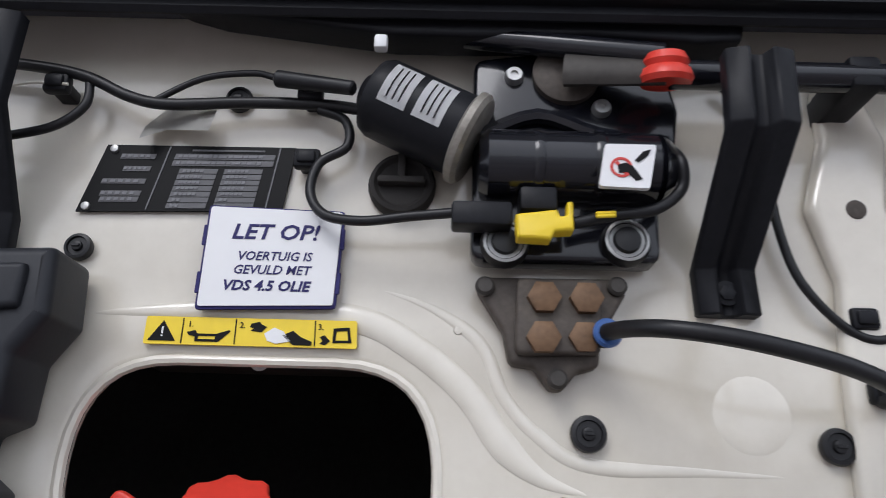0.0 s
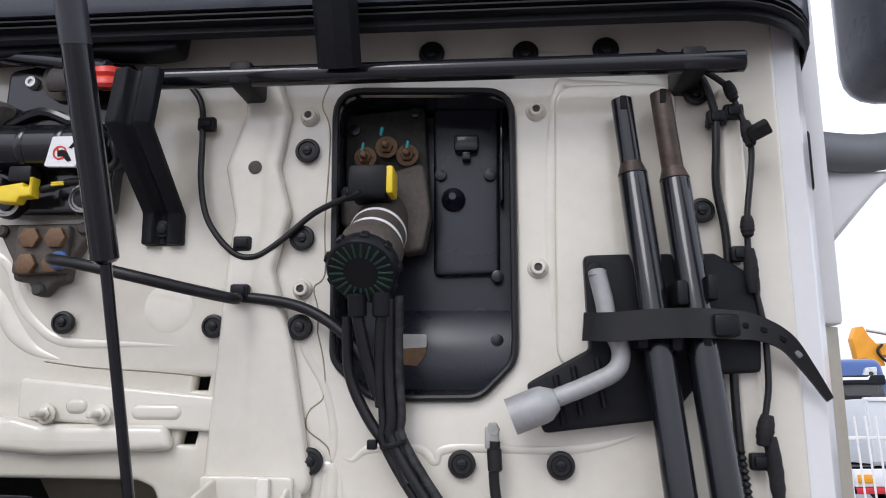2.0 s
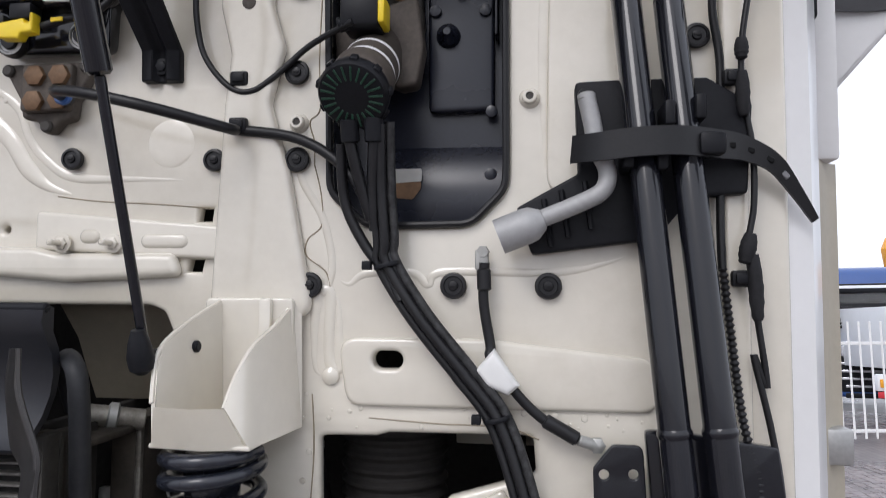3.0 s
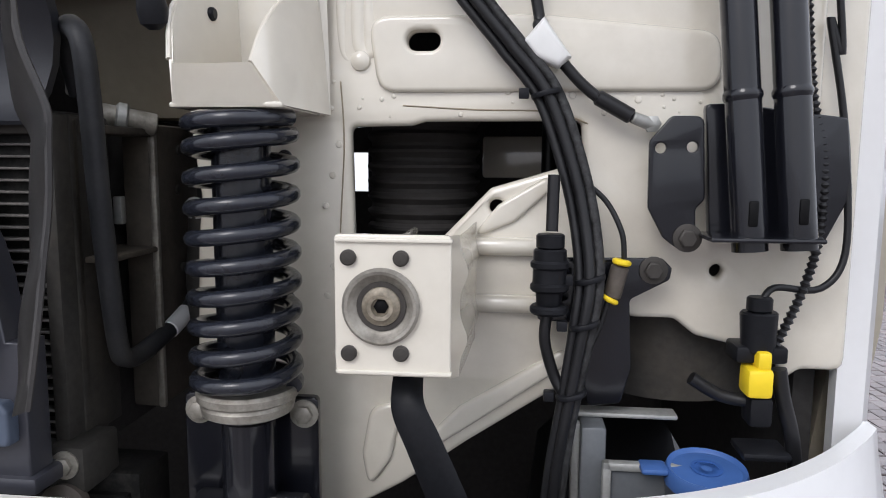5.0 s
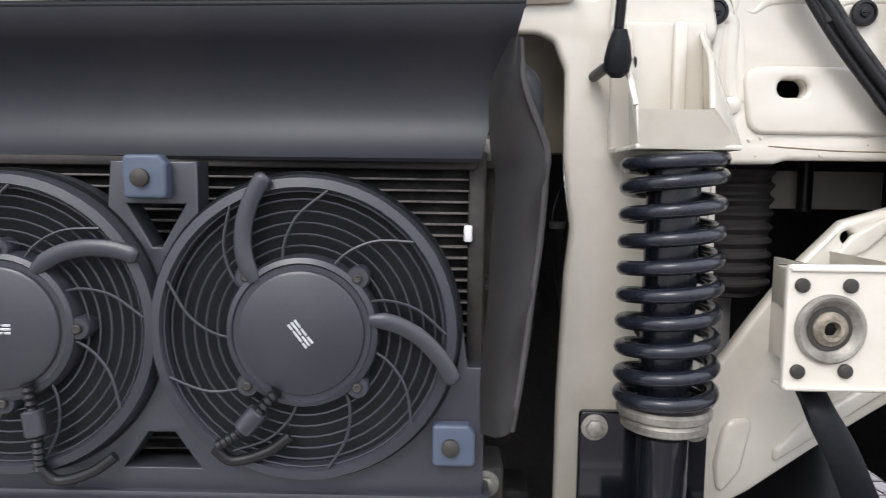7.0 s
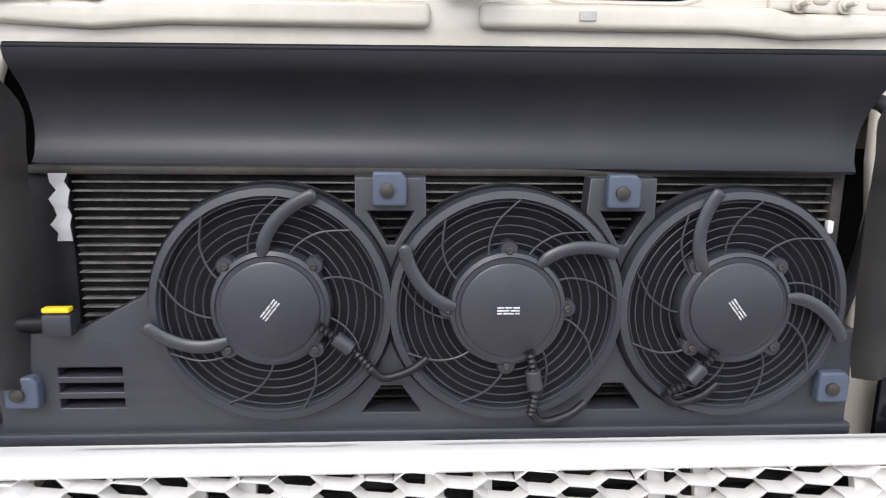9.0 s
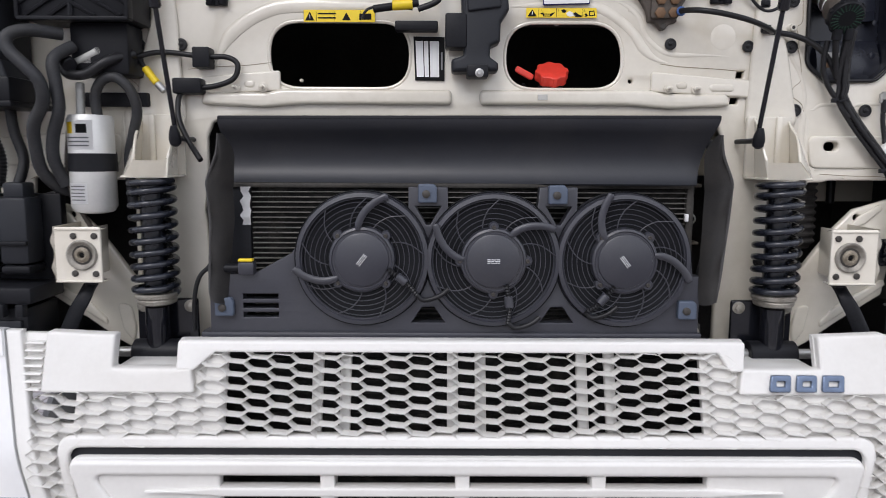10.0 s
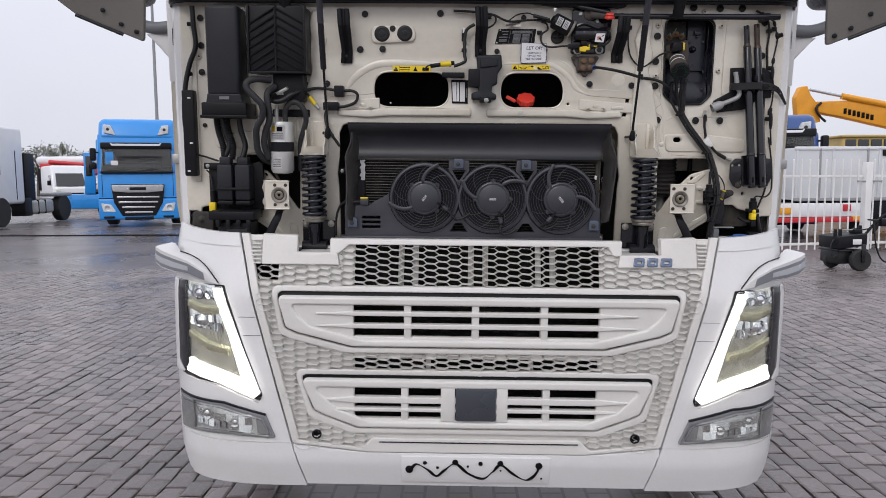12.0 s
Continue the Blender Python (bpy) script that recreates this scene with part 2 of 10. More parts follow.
def sweep(points, r, seg=10, flat=1.0):
    """A tube along a line; r is one radius or a function of 0..1; flat squeezes it along y."""
    pts = [Vector(p) for p in points]
    n = len(pts)
    verts, faces = [], []
    t = (pts[1] - pts[0]).normalized()
    nrm = t.orthogonal().normalized()
    for i, p in enumerate(pts):
        t2 = (pts[min(i + 1, n - 1)] - pts[max(i - 1, 0)]).normalized()
        if t2.length < 0.5:
            t2 = t
        nrm = (t.rotation_difference(t2) @ nrm).normalized()
        t = t2
        bi = t.cross(nrm)
        rad = r(i / (n - 1)) if callable(r) else r
        for k in range(seg):
            a = 2 * math.pi * k / seg
            o = (nrm * math.cos(a) + bi * math.sin(a)) * rad
            verts.append((p.x + o.x, p.y + o.y * flat, p.z + o.z))
    for i in range(n - 1):
        for k in range(seg):
            j = (k + 1) % seg
            faces.append((i * seg + k, i * seg + j, (i + 1) * seg + j, (i + 1) * seg + k))
    faces.append(tuple(range(seg))[::-1])
    faces.append(tuple((n - 1) * seg + k for k in range(seg)))
    return mesh_bm(verts, faces)


def hose(points, r, seg=10, sub=6):
    return sweep(glide(points, sub), r, seg)


def corrugated(points, r, pitch=0.006, depth=0.0022, seg=12):
    """A ribbed conduit."""
    line = glide(points, 8)
    length = sum((b - a).length for a, b in zip(line, line[1:]))
    n = max(8, int(length / pitch) * 2)
    cum, dense, want = 0.0, [line[0]], length / n
    for a, b in zip(line, line[1:]):
        d = (b - a).length
        while d > 0 and cum + d >= want:
            u = (want - cum) / d
            a = a + (b - a) * u
            d = (b - a).length
            dense.append(a)
            cum = 0.0
        cum += d
    count = len(dense)
    return sweep(dense, lambda u: r - depth * (round(u * (count - 1)) % 2), seg)


def hexbolt(x, y, z, r, h=0.008, axis=(0, -1, 0), washer=True):
    """A hexagon bolt head on a washer, its foot at the place, its head along the axis."""
    bm = lathe([(r * 0.9, 0), (r, 0.001), (r, h * 0.85), (r * 0.8, h)], (x, y, z), axis, 6)
    if washer:
        bm = join(bm, lathe([(r * 1.5, 0), (r * 1.5, h * 0.25), (r * 1.2, h * 0.35)], (x, y, z), axis, 18))
    return bm


def words(text, size, x, y, z, mat, parent, name="lettering", slant=0.0, width=None, bold=0.0):
    """Raised lettering in the built-in font on an upright face."""
    cu = bpy.data.curves.new(name, "FONT")
    cu.body, cu.size, cu.align_x, cu.align_y, cu.shear = text, size, "CENTER", "CENTER", slant
    cu.extrude, cu.resolution_u, cu.offset = 0.0002, 2, bold
    ob = bpy.data.objects.new(name, cu)
    me = bpy.data.meshes.new_from_object(ob)
    bpy.data.objects.remove(ob)
    bpy.data.curves.remove(cu)
    bm = bmesh.new()
    bm.from_mesh(me)
    bpy.data.meshes.remove(me)
    xs = [v.co.x for v in bm.verts]
    k = width / (max(xs) - min(xs)) if width and xs else 1.0
    bm.transform(Matrix(((k, 0, 0, x), (0, 0, -1, y), (0, 1, 0, z), (0, 0, 0, 1))))
    return part(name, bm, mat, parent, smooth=False)


def mirrored(points):
    return [(-x, z) for x, z in reversed(points)]


GALVBLUE = material("blue_grey_plastic", (0.075, 0.095, 0.135), 0.45, vary=0.12, grain=120, bump=0.03)
CASTGREY = material("dark_phosphated_steel", (0.06, 0.055, 0.05), 0.55, metal=0.3, vary=0.25, scale=30, grain=200, bump=0.1, spec=0.3)
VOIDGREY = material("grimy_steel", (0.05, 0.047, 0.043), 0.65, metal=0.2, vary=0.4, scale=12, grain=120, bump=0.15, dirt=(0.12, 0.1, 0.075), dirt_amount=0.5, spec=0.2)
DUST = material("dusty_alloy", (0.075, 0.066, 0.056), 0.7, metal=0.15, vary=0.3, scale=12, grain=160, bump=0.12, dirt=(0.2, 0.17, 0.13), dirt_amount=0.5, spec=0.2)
TEAL = material("turquoise_paint", (0.03, 0.35, 0.36), 0.5, vary=0.1, bump=0)
BRAID = material("braided_hose", (0.03, 0.03, 0.031), 0.5, vary=0.9, scale=120, grain=420, bump=0.3, spec=0.3)
WORN = material("worn_steel", (0.055, 0.04, 0.032), 0.45, metal=0.4, vary=0.5, scale=40, grain=220, bump=0.15, dirt=(0.2, 0.09, 0.04), dirt_amount=0.6)
TAPEBLACK = material("cloth_tape", (0.02, 0.02, 0.022), 0.75, vary=0.3, scale=60, grain=400, bump=0.3, spec=0.2)
BLUEDARK = material("embossed_blue", (0.035, 0.1, 0.32), 0.4, vary=0.1, bump=0)
VOID2 = material("dim_rubber", (0.045, 0.042, 0.040), 0.6, vary=0.3, bump=0.05, spec=0.1)
RUBBER2 = material("greyed_rubber_hose", (0.03, 0.031, 0.034), 0.5, vary=0.25, scale=20, grain=260, bump=0.08, dirt=(0.08, 0.075, 0.065), dirt_amount=0.4, spec=0.25)
GREY2 = material("mid_grey_plastic", (0.02, 0.0215, 0.026), 0.45, vary=0.15, scale=9, grain=240, bump=0.05, spec=0.25)
SILVER = material("silver_canister", (0.62, 0.62, 0.6), 0.4, metal=0.35, vary=0.06, scale=8, grain=160, bump=0.02)
# own colour of the door edges; on the inner wing it paints cream in shade
BEIGE = material("beige_and_shaded_cream", (0.42, 0.38, 0.30), 0.4, vary=0.1, scale=5, grain=90, bump=0.04, dirt=(0.2, 0.16, 0.1), dirt_amount=0.4)
INSERT = material("pale_grey_insert", (0.24, 0.25, 0.275), 0.3, vary=0.08, grain=160, bump=0.02)
GREYARM = material("grey_mirror_arm", (0.16, 0.17, 0.18), 0.4, vary=0.08, grain=160, bump=0.03)
GUIDE = material("blue_black_plastic", (0.022, 0.0235, 0.029), 0.40, vary=0.12, scale=5, grain=240, bump=0.05, dirt=(0.07, 0.066, 0.062), dirt_amount=0.3, spec=0.36)

WORNALLOY = material("worn_dirty_alloy", (0.33, 0.31, 0.27), 0.5, metal=0.5, vary=0.35, scale=40, grain=220, bump=0.15, dirt=(0.07, 0.055, 0.04), dirt_amount=0.7)
GRILLEWHITE = material("off_white_grille_plastic", (0.71, 0.697, 0.668), 0.40, vary=0.04, scale=3, grain=120, bump=0.03, dirt=(0.42, 0.38, 0.32), dirt_amount=0.3)
BLADE = material("fan_blade_plastic", (0.040, 0.044, 0.054), 0.5, vary=0.2, scale=7, grain=200, bump=0.04, spec=0.25)
CARRIER = material("grey_carrier_plate", (0.15, 0.16, 0.17), 0.45, metal=0.3, vary=0.15, scale=9, grain=160, bump=0.05)
TRAY = material("tray_plastic", (0.013, 0.015, 0.024), 0.27, vary=0.2, scale=9, grain=220, bump=0.05, spec=0.5)
CHROMEWELL = material("mirrored_lamp_well", (0.80, 0.80, 0.70), 0.16, metal=0.8, vary=0.2, scale=16, grain=30, bump=0.35, rough_vary=0.15)

# ---- ground ----
def ground_sheet():
    bm = bmesh.new()
    edge = 900.0
    xs = [-edge, -200, -60, -20, -8, 0, 8, 20, 60, 200, edge]
    vs = [[bm.verts.new((x, y, -0.02)) for x in xs] for y in xs]
    for j in range(len(xs) - 1):
        for i in range(len(xs) - 1):
            bm.faces.new((vs[j][i], vs[j][i + 1], vs[j + 1][i + 1], vs[j + 1][i]))
    return bm


def paving_material(name, jointed):
    """Wet grey concrete pavers; far off the courses are in the material, near by only the colour."""
    m = material(name, (0.165, 0.140, 0.138), 0.30, vary=0.25, scale=0.6, grain=40, bump=0.15, dirt=(0.045, 0.042, 0.04), dirt_amount=0.7, rough_vary=0.45)
    if jointed:
        nt, ln = m.node_tree.nodes, m.node_tree.links
        b = nt["Principled BSDF"]
        tc = nt.new("ShaderNodeTexCoord")
        br = nt.new("ShaderNodeTexBrick")
        br.inputs["Scale"].default_value = 1.0
        br.inputs["Brick Width"].default_value, br.inputs["Row Height"].default_value, br.inputs["Mortar Size"].default_value = 0.165, 0.112, 0.008
        br.inputs["Color1"].default_value, br.inputs["Color2"].default_value, br.inputs["Mortar"].default_value = (1, 1, 1, 1), (0.72, 0.7, 0.7, 1), (0.3, 0.29, 0.28, 1)
        swap = nt.new("ShaderNodeMapping")
        swap.inputs["Rotation"].default_value = (0, 0, radians(90))
        ln.new(tc.outputs["Object"], swap.inputs["Vector"])
        ln.new(swap.outputs["Vector"], br.inputs["Vector"])
        old = b.inputs["Base Color"].links[0].from_socket
        mx = nt.new("ShaderNodeMix")
        mx.data_type, mx.blend_type = "RGBA", "MULTIPLY"
        mx.inputs["Factor"].default_value = 1.0
        ln.new(old, mx.inputs["A"])
        ln.new(br.outputs["Color"], mx.inputs["B"])
        ln.new(mx.outputs["Result"], b.inputs["Base Color"])
    return m


PAVING = paving_material("wet_paving", True)
ground = link("ground", ground_sheet(), PAVING, smooth=False)
tagged(ground, "wide yard of wet grey concrete block paving", "ground", kind="structure")

# ---- the cab's front wall ----
WALL_Y = 0.66
HALF_WALL = [(0.0, 1.693), (0.533, 1.691), (0.551, 1.684), (0.564, 1.653), (0.565, 1.56), (0.574, 1.487), (0.569, 1.439), (0.564, 1.31), (0.564, 1.10), (0.69, 1.10), (0.722, 1.135), (0.738, 1.172), (0.780, 1.196), (0.844, 1.243),
             (0.911, 1.288), (0.941, 1.307), (0.955, 1.40), (1.003, 1.376), (1.042, 1.376), (1.062, 1.360), (1.102, 1.351), (1.139, 1.346), (1.144, 1.318), (1.16, 1.33), (1.20, 1.33), (1.20, 2.36), (0.0, 2.36)]
WALL_OUTLINE = HALF_WALL[1:-1] + [(-x, z) for x, z in reversed(HALF_WALL[1:-1])]
OVAL_R = rounded([(0.082, 1.757), (0.085, 1.898), (0.333, 1.898), (0.343, 1.757)], 0.075, 8)
OVAL_L = rounded([(-0.425, 1.757), (-0.425, 1.899), (-0.119, 1.899), (-0.119, 1.757)], 0.07, 8)
WINDOW = rounded([(0.728, 2.109), (0.921, 2.103), (0.922, 1.842), (0.921, 1.814), (0.886, 1.778), (0.777, 1.776), (0.735, 1.813), (0.734, 1.860)], [0.03, 0.03, 0.02, 0.03, 0.03, 0.03, 0.03, 0.02])
HALF_HOLE = rounded([(0.728, 1.557), (0.788, 1.558), (0.801, 1.562), (0.949, 1.563), (0.952, 1.525), (0.865, 1.499), (0.817, 1.449), (0.776, 1.394), (0.733, 1.331)], 0.008)
SLOT = stadium(0.800, 1.637, 0.032, 0.019)
NOTCHES = [[(0.586, 1.783), (0.601, 1.783), (0.603, 1.797), (0.588, 1.797)], [(0.575, 1.728), (0.591, 1.728), (0.594, 1.741), (0.578, 1.741)]]
holes = NOTCHES + [OVAL_R, OVAL_L, WINDOW, HALF_HOLE, mirrored(HALF_HOLE), SLOT, mirrored(SLOT)]
for x, z, r in ((0.969, 1.623, 0.005), (1.035, 1.606, 0.005), (1.079, 1.423, 0.006), (0.871, 1.481, 0.007), (0.647, 1.945, 0.008), (0.357, 1.775, 0.004)):
    holes += [ring(x, z, r, 14), ring(-x, z, r, 14)]
wall = link("wall_front", plate([rounded(WALL_OUTLINE, 0.012, 3)] + holes, WALL_Y, 0.02, 0.006, 2), CREAM)
wall.matrix_basis = LEANED
tagged(wall, "cream-painted pressed steel front wall of the cab", "cab wall", kind="structure")


def pressed(name, outline, height, bevel, holes=(), y=WALL_Y, mat=CREAM):
    """A pressing that stands proud of the cab wall."""
    return part(name, plate([outline, *holes], y - height, height + 0.004, bevel, 4), mat, wall)


# long swages and raised fields of the pressing, mirrored where both halves show them
for s in (1, -1):
    sx = lambda pts: [(s * x, z) for x, z in pts]
    # upright swage beside the window
    pressed("swage", rounded(sx([(0.628, 2.135), (0.664, 2.134), (0.680, 2.080), (0.670, 2.021), (0.685, 1.970), (0.670, 1.908), (0.692, 1.836), (0.722, 1.679), (0.606, 1.677), (0.612, 1.801), (0.617, 1.909), (0.623, 1.965), (0.609, 2.022), (0.628, 2.081)]), 0.02), 0.0125, 0.011)
    # field of the shelf under the oval opening
    pressed("shelf_swage", rounded(sx([(0.03, 1.755), (0.40, 1.755), (0.43, 1.748), (0.565, 1.748), (0.575, 1.722), (0.44, 1.715), (0.35, 1.722), (0.03, 1.722)]), 0.012), 0.014, 0.012)
    pressed("rib_plate", rounded(sx([(0.40, 1.795), (0.641, 1.775), (0.646, 1.739), (0.40, 1.752)]), 0.006), 0.008, 0.004)
    for bx, bw in ((0.553, 0.056), (0.466, 0.026)):
        pressed("shelf_boss", [(s * x, z) for x, z in stadium(bx, 1.766 - 0.06 * (bx - 0.466), bw, 0.018)], 0.0105, 0.006)
    # the low field with the slot in it
    pressed("low_field", rounded(sx([(0.746, 1.660), (0.904, 1.660), (1.070, 1.642), (1.074, 1.589), (0.916, 1.589), (0.757, 1.589)]), 0.02), 0.006, 0.005, holes=[[(s * x, z) for x, z in SLOT]])
    pressed("upright_field", rounded(sx([(0.967, 2.108), (1.095, 2.107), (1.081, 1.787), (0.963, 1.809)]), 0.025), 0.005, 0.003)
    pressed("side_ridge", rounded(sx([(1.135, 1.45), (1.16, 1.45), (1.16, 2.10), (1.135, 2.10)]), 0.01), 0.008, 0.007)
    # ridges of the slanting brace below
    pressed("brace_ridge", rounded(sx([(0.837, 1.282), (0.939, 1.345), (0.945, 1.330), (0.803, 1.231), (0.803, 1.247)]), 0.008), 0.006, 0.005)
    pressed("brace_pad", rounded(sx([(0.747, 1.278), (0.780, 1.285), (0.768, 1.223), (0.744, 1.190), (0.738, 1.228)]), 0.02), 0.006, 0.005)
    pressed("brace_flange", rounded(sx([(0.872, 1.483), (0.919, 1.511), (0.925, 1.500), (0.889, 1.467), (0.845, 1.449)]), 0.006), 0.005, 0.004)


def pressed_line(line, r, lift=0.3, closed=False):
    """A rounded swage that runs along a line of the wall."""
    pts = glide([(x, WALL_Y + 0.0005, z) for x, z in line], 8)
    return part("swage_line", sweep(pts, lambda u: r * 1.5 * min(1.0, 0.04 + 4 * u, 0.04 + 4 * (1 - u)), 12, 0.38), CREAM, wall)


# rims pressed round the two oval openings, and the swages that sweep round them
for lp in (OVAL_R, OVAL_L):
    pts = [(x, WALL_Y + 0.003, z) for x, z in lp]
    part("opening_rim", sweep(pts + pts[:2], 0.0042, 8), CREAM, wall)
pressed_line([(0.080, 1.929), (0.141, 1.933), (0.215, 1.934), (0.280, 1.929), (0.322, 1.908), (0.358, 1.878), (0.382, 1.844), (0.408, 1.823), (0.441, 1.813)], 0.007)
pressed_line([(0.279, 1.956), (0.329, 1.940), (0.366, 1.914), (0.382, 1.878), (0.405, 1.852), (0.439, 1.833), (0.518, 1.830), (0.592, 1.828)], 0.0035)
pressed_line([(-0.542, 1.804), (-0.504, 1.871), (-0.426, 1.920), (-0.336, 1.931), (-0.112, 1.928)], 0.010)
pressed_line([(0.722, 1.679), (0.738, 1.729), (0.727, 1.785), (0.701, 1.836), (0.713, 1.896)], 0.003)
pressed_line([(0.738, 1.726), (0.756, 1.715), (0.775, 1.726), (0.824, 1.727), (0.841, 1.715), (0.858, 1.728), (0.969, 1.728), (1.024, 1.738), (1.057, 1.752)], 0.003)
pressed_line([(0.963, 1.814), (0.960, 1.954), (0.970, 2.098), (0.997, 2.109), (1.087, 2.107)], 0.004)
pressed_line([(0.711, 2.112), (0.723, 2.119), (0.793, 2.137), (0.819, 2.126), (0.894, 2.127), (0.906, 2.143), (0.980, 2.144), (1.016, 2.123), (1.094, 2.130)], 0.003)
# the long weld bead beside the low field, and the panel joint that wanders down beside the window
GAPLINE = material("sealer_and_gap_shade", (0.30, 0.25, 0.17), 0.5, vary=0.25, scale=30, grain=200, bump=0.1)
for s in (1, -1):
    bead = [(s * x, z) for x, z in ((0.735, 1.618), (0.722, 1.626), (0.720, 1.668), (0.723, 1.704), (0.730, 1.708), (0.737, 1.702), (0.736, 1.660), (0.738, 1.632), (0.748, 1.628), (0.747, 1.660), (0.746, 1.694), (0.741, 1.706))]
    pressed_line(bead, 0.0042)
    part("weld_blob", lathe([(0.010, 0), (0.009, 0.0035), (0.005, 0.006), (0.001, 0.0065)], (s * 0.739, WALL_Y, 1.619), (0, -1, 0), 16), CREAM, wall)
    # thin brown sweeps paint the shadow in the panel gaps along with their sealer
    for joint in ([(0.7167, 1.843), (0.7247, 1.8105), (0.726, 1.778), (0.7112, 1.763), (0.710, 1.745), (0.732, 1.727), (0.738, 1.700)], [(0.722, 2.125), (0.712, 2.095), (0.722, 2.060), (0.720, 1.960), (0.722, 1.905), (0.711, 1.890), (0.716, 1.868), (0.7167, 1.843)],
                  [(0.420, 1.812), (0.470, 1.806), (0.540, 1.802), (0.600, 1.797)], [(0.719, 1.600), (0.722, 1.540), (0.717, 1.440), (0.722, 1.380), (0.719, 1.330)], [(0.78, 1.577), (0.85, 1.573), (0.92, 1.571), (0.955, 1.560)]):
        part("sealed_joint", sweep(glide([(s * x, WALL_Y - 0.0002, z) for x, z in joint], 8), 0.0008, 5), GAPLINE, wall, "thin brown line of sealer and painted gap shadow")
    # drips of sealant and small runs in the paint
    rnd = random.Random(21)
    for k in range(26):
        x, z, r = rnd.uniform(0.70, 1.06), rnd.choice((1.572, 1.604, 1.585)) + rnd.gauss(0, 0.003), rnd.uniform(0.0012, 0.0026)
        part("paint_drip", lathe([(r, 0), (r * 0.8, r * 0.5), (r * 0.2, r * 0.7)], (s * x, WALL_Y, z), (0, -1, 0), 8), CREAM, wall)
dome = lathe([(0.027, 0), (0.024, 0.0007), (0.014, 0.0012), (0.002, 0.0014)], (0.553, 0.660, 1.869), (0, -1, 0), 24)
part("dome", dome, CREAM, wall)
part("raised_pad", plate([rounded([(-0.437, 2.073), (-0.259, 2.077), (-0.252, 2.013), (-0.430, 2.003)], 0.03, 6)], WALL_Y - 0.012, 0.014, 0.010, 4), CREAM, wall)
# spot welds
for px in range(11):
    x, z = 0.17 + 0.045 * px, 1.912 - 0.0006 * (px - 3) ** 2
    if px < 5:
        part("spot_weld", lathe([(0.0035, 0), (0.003, 0.0012), (0.001, 0.0015)], (x, WALL_Y, z + 0.012), (0, -1, 0), 10), CREAM, wall)
for k in range(9):
    part("spot_weld", lathe([(0.0035, 0), (0.003, 0.0012), (0.001, 0.0015)], (0.71 + 0.008 * math.sin(k * 2.1), WALL_Y, 1.33 + 0.03 * k), (0, -1, 0), 10), CREAM, wall)
    part("spot_weld", lathe([(0.0035, 0), (0.003, 0.0012), (0.001, 0.0015)], (0.76 + 0.03 * k, WALL_Y, 1.598 - 0.002 * k), (0, -1, 0), 10), CREAM, wall)

# the wall turns back into the cab's sides; dark sheets behind carry the engine bay's shade as colour
def corner_shell(s):
    prof = [(1.195, 0.664), (1.225, 0.672), (1.243, 0.70), (1.25, 0.75), (1.25, 1.9), (1.235, 1.9), (1.235, 0.75), (1.22, 0.70), (1.195, 0.68)]
    zs = (1.18, 1.6, 2.0, 2.36)
    verts = [(s * x, y, z) for z in zs for x, y in prof]
    n = len(prof)
    faces = [(k * n + i, k * n + (i + 1) % n, (k + 1) * n + (i + 1) % n, (k + 1) * n + i) for k in range(len(zs) - 1) for i in range(n)]
    faces += [tuple(range(n))[::-1], tuple((len(zs) - 1) * n + i for i in range(n))]
    return mesh_bm(verts, faces)


for s in (1, -1):
    side = link("wall_side", corner_shell(s), WHITE)
    bmesh_fix = bmesh.new()
    bmesh_fix.from_mesh(side.data)
    bmesh.ops.recalc_face_normals(bmesh_fix, faces=bmesh_fix.faces)
    bmesh_fix.to_mesh(side.data)
    bmesh_fix.free()
    side.matrix_basis = LEANED
    tagged(side, "white painted side of the cab", "cab side", kind="structure")
# back, side and roof sheets are added, coloured dark for the bay's shade
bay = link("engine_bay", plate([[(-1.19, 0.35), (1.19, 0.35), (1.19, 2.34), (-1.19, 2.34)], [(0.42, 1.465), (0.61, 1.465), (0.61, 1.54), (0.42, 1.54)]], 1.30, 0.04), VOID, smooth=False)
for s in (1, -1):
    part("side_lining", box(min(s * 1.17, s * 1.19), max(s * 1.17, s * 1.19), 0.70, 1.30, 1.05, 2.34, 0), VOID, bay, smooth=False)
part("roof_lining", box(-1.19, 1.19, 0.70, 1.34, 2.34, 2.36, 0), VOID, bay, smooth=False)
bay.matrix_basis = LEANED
tagged(bay, "dark-coloured sheets painted as the engine bay's shade behind the wall", "engine bay", kind="structure")

# the cab above: pillars, windscreen, roof
cab = thing("truck_cab", "upper cab of the white truck with its dark windscreen", "truck cab")
part("roof", box(-1.24, 1.24, 0.95, 2.7, 3.25, 3.45, 0.08, 4), WHITE, cab)
part("windscreen", mesh_bm([(-1.16, 0.70, 2.37), (1.16, 0.70, 2.37), (1.12, 0.98, 3.26), (-1.12, 0.98, 3.26), (-1.16, 0.73, 2.37), (1.16, 0.73, 2.37), (1.12, 1.01, 3.26), (-1.12, 1.01, 3.26)], [(0, 1, 2, 3), (7, 6, 5, 4), (0, 4, 5, 1), (1, 5, 6, 2), (2, 6, 7, 3), (3, 7, 4, 0)]), SCREEN, cab, "dark windscreen", smooth=False)
for s in (1, -1):
    part("pillar", sweep([(s * 1.2, 0.76, 2.36), (s * 1.18, 0.88, 2.8), (s * 1.15, 1.02, 3.27)], 0.055, 10), WHITE, cab)
    part("side_panel", box(s * 1.21, s * 1.25, 0.80, 2.7, 2.36, 3.3, 0.01), WHITE, cab)
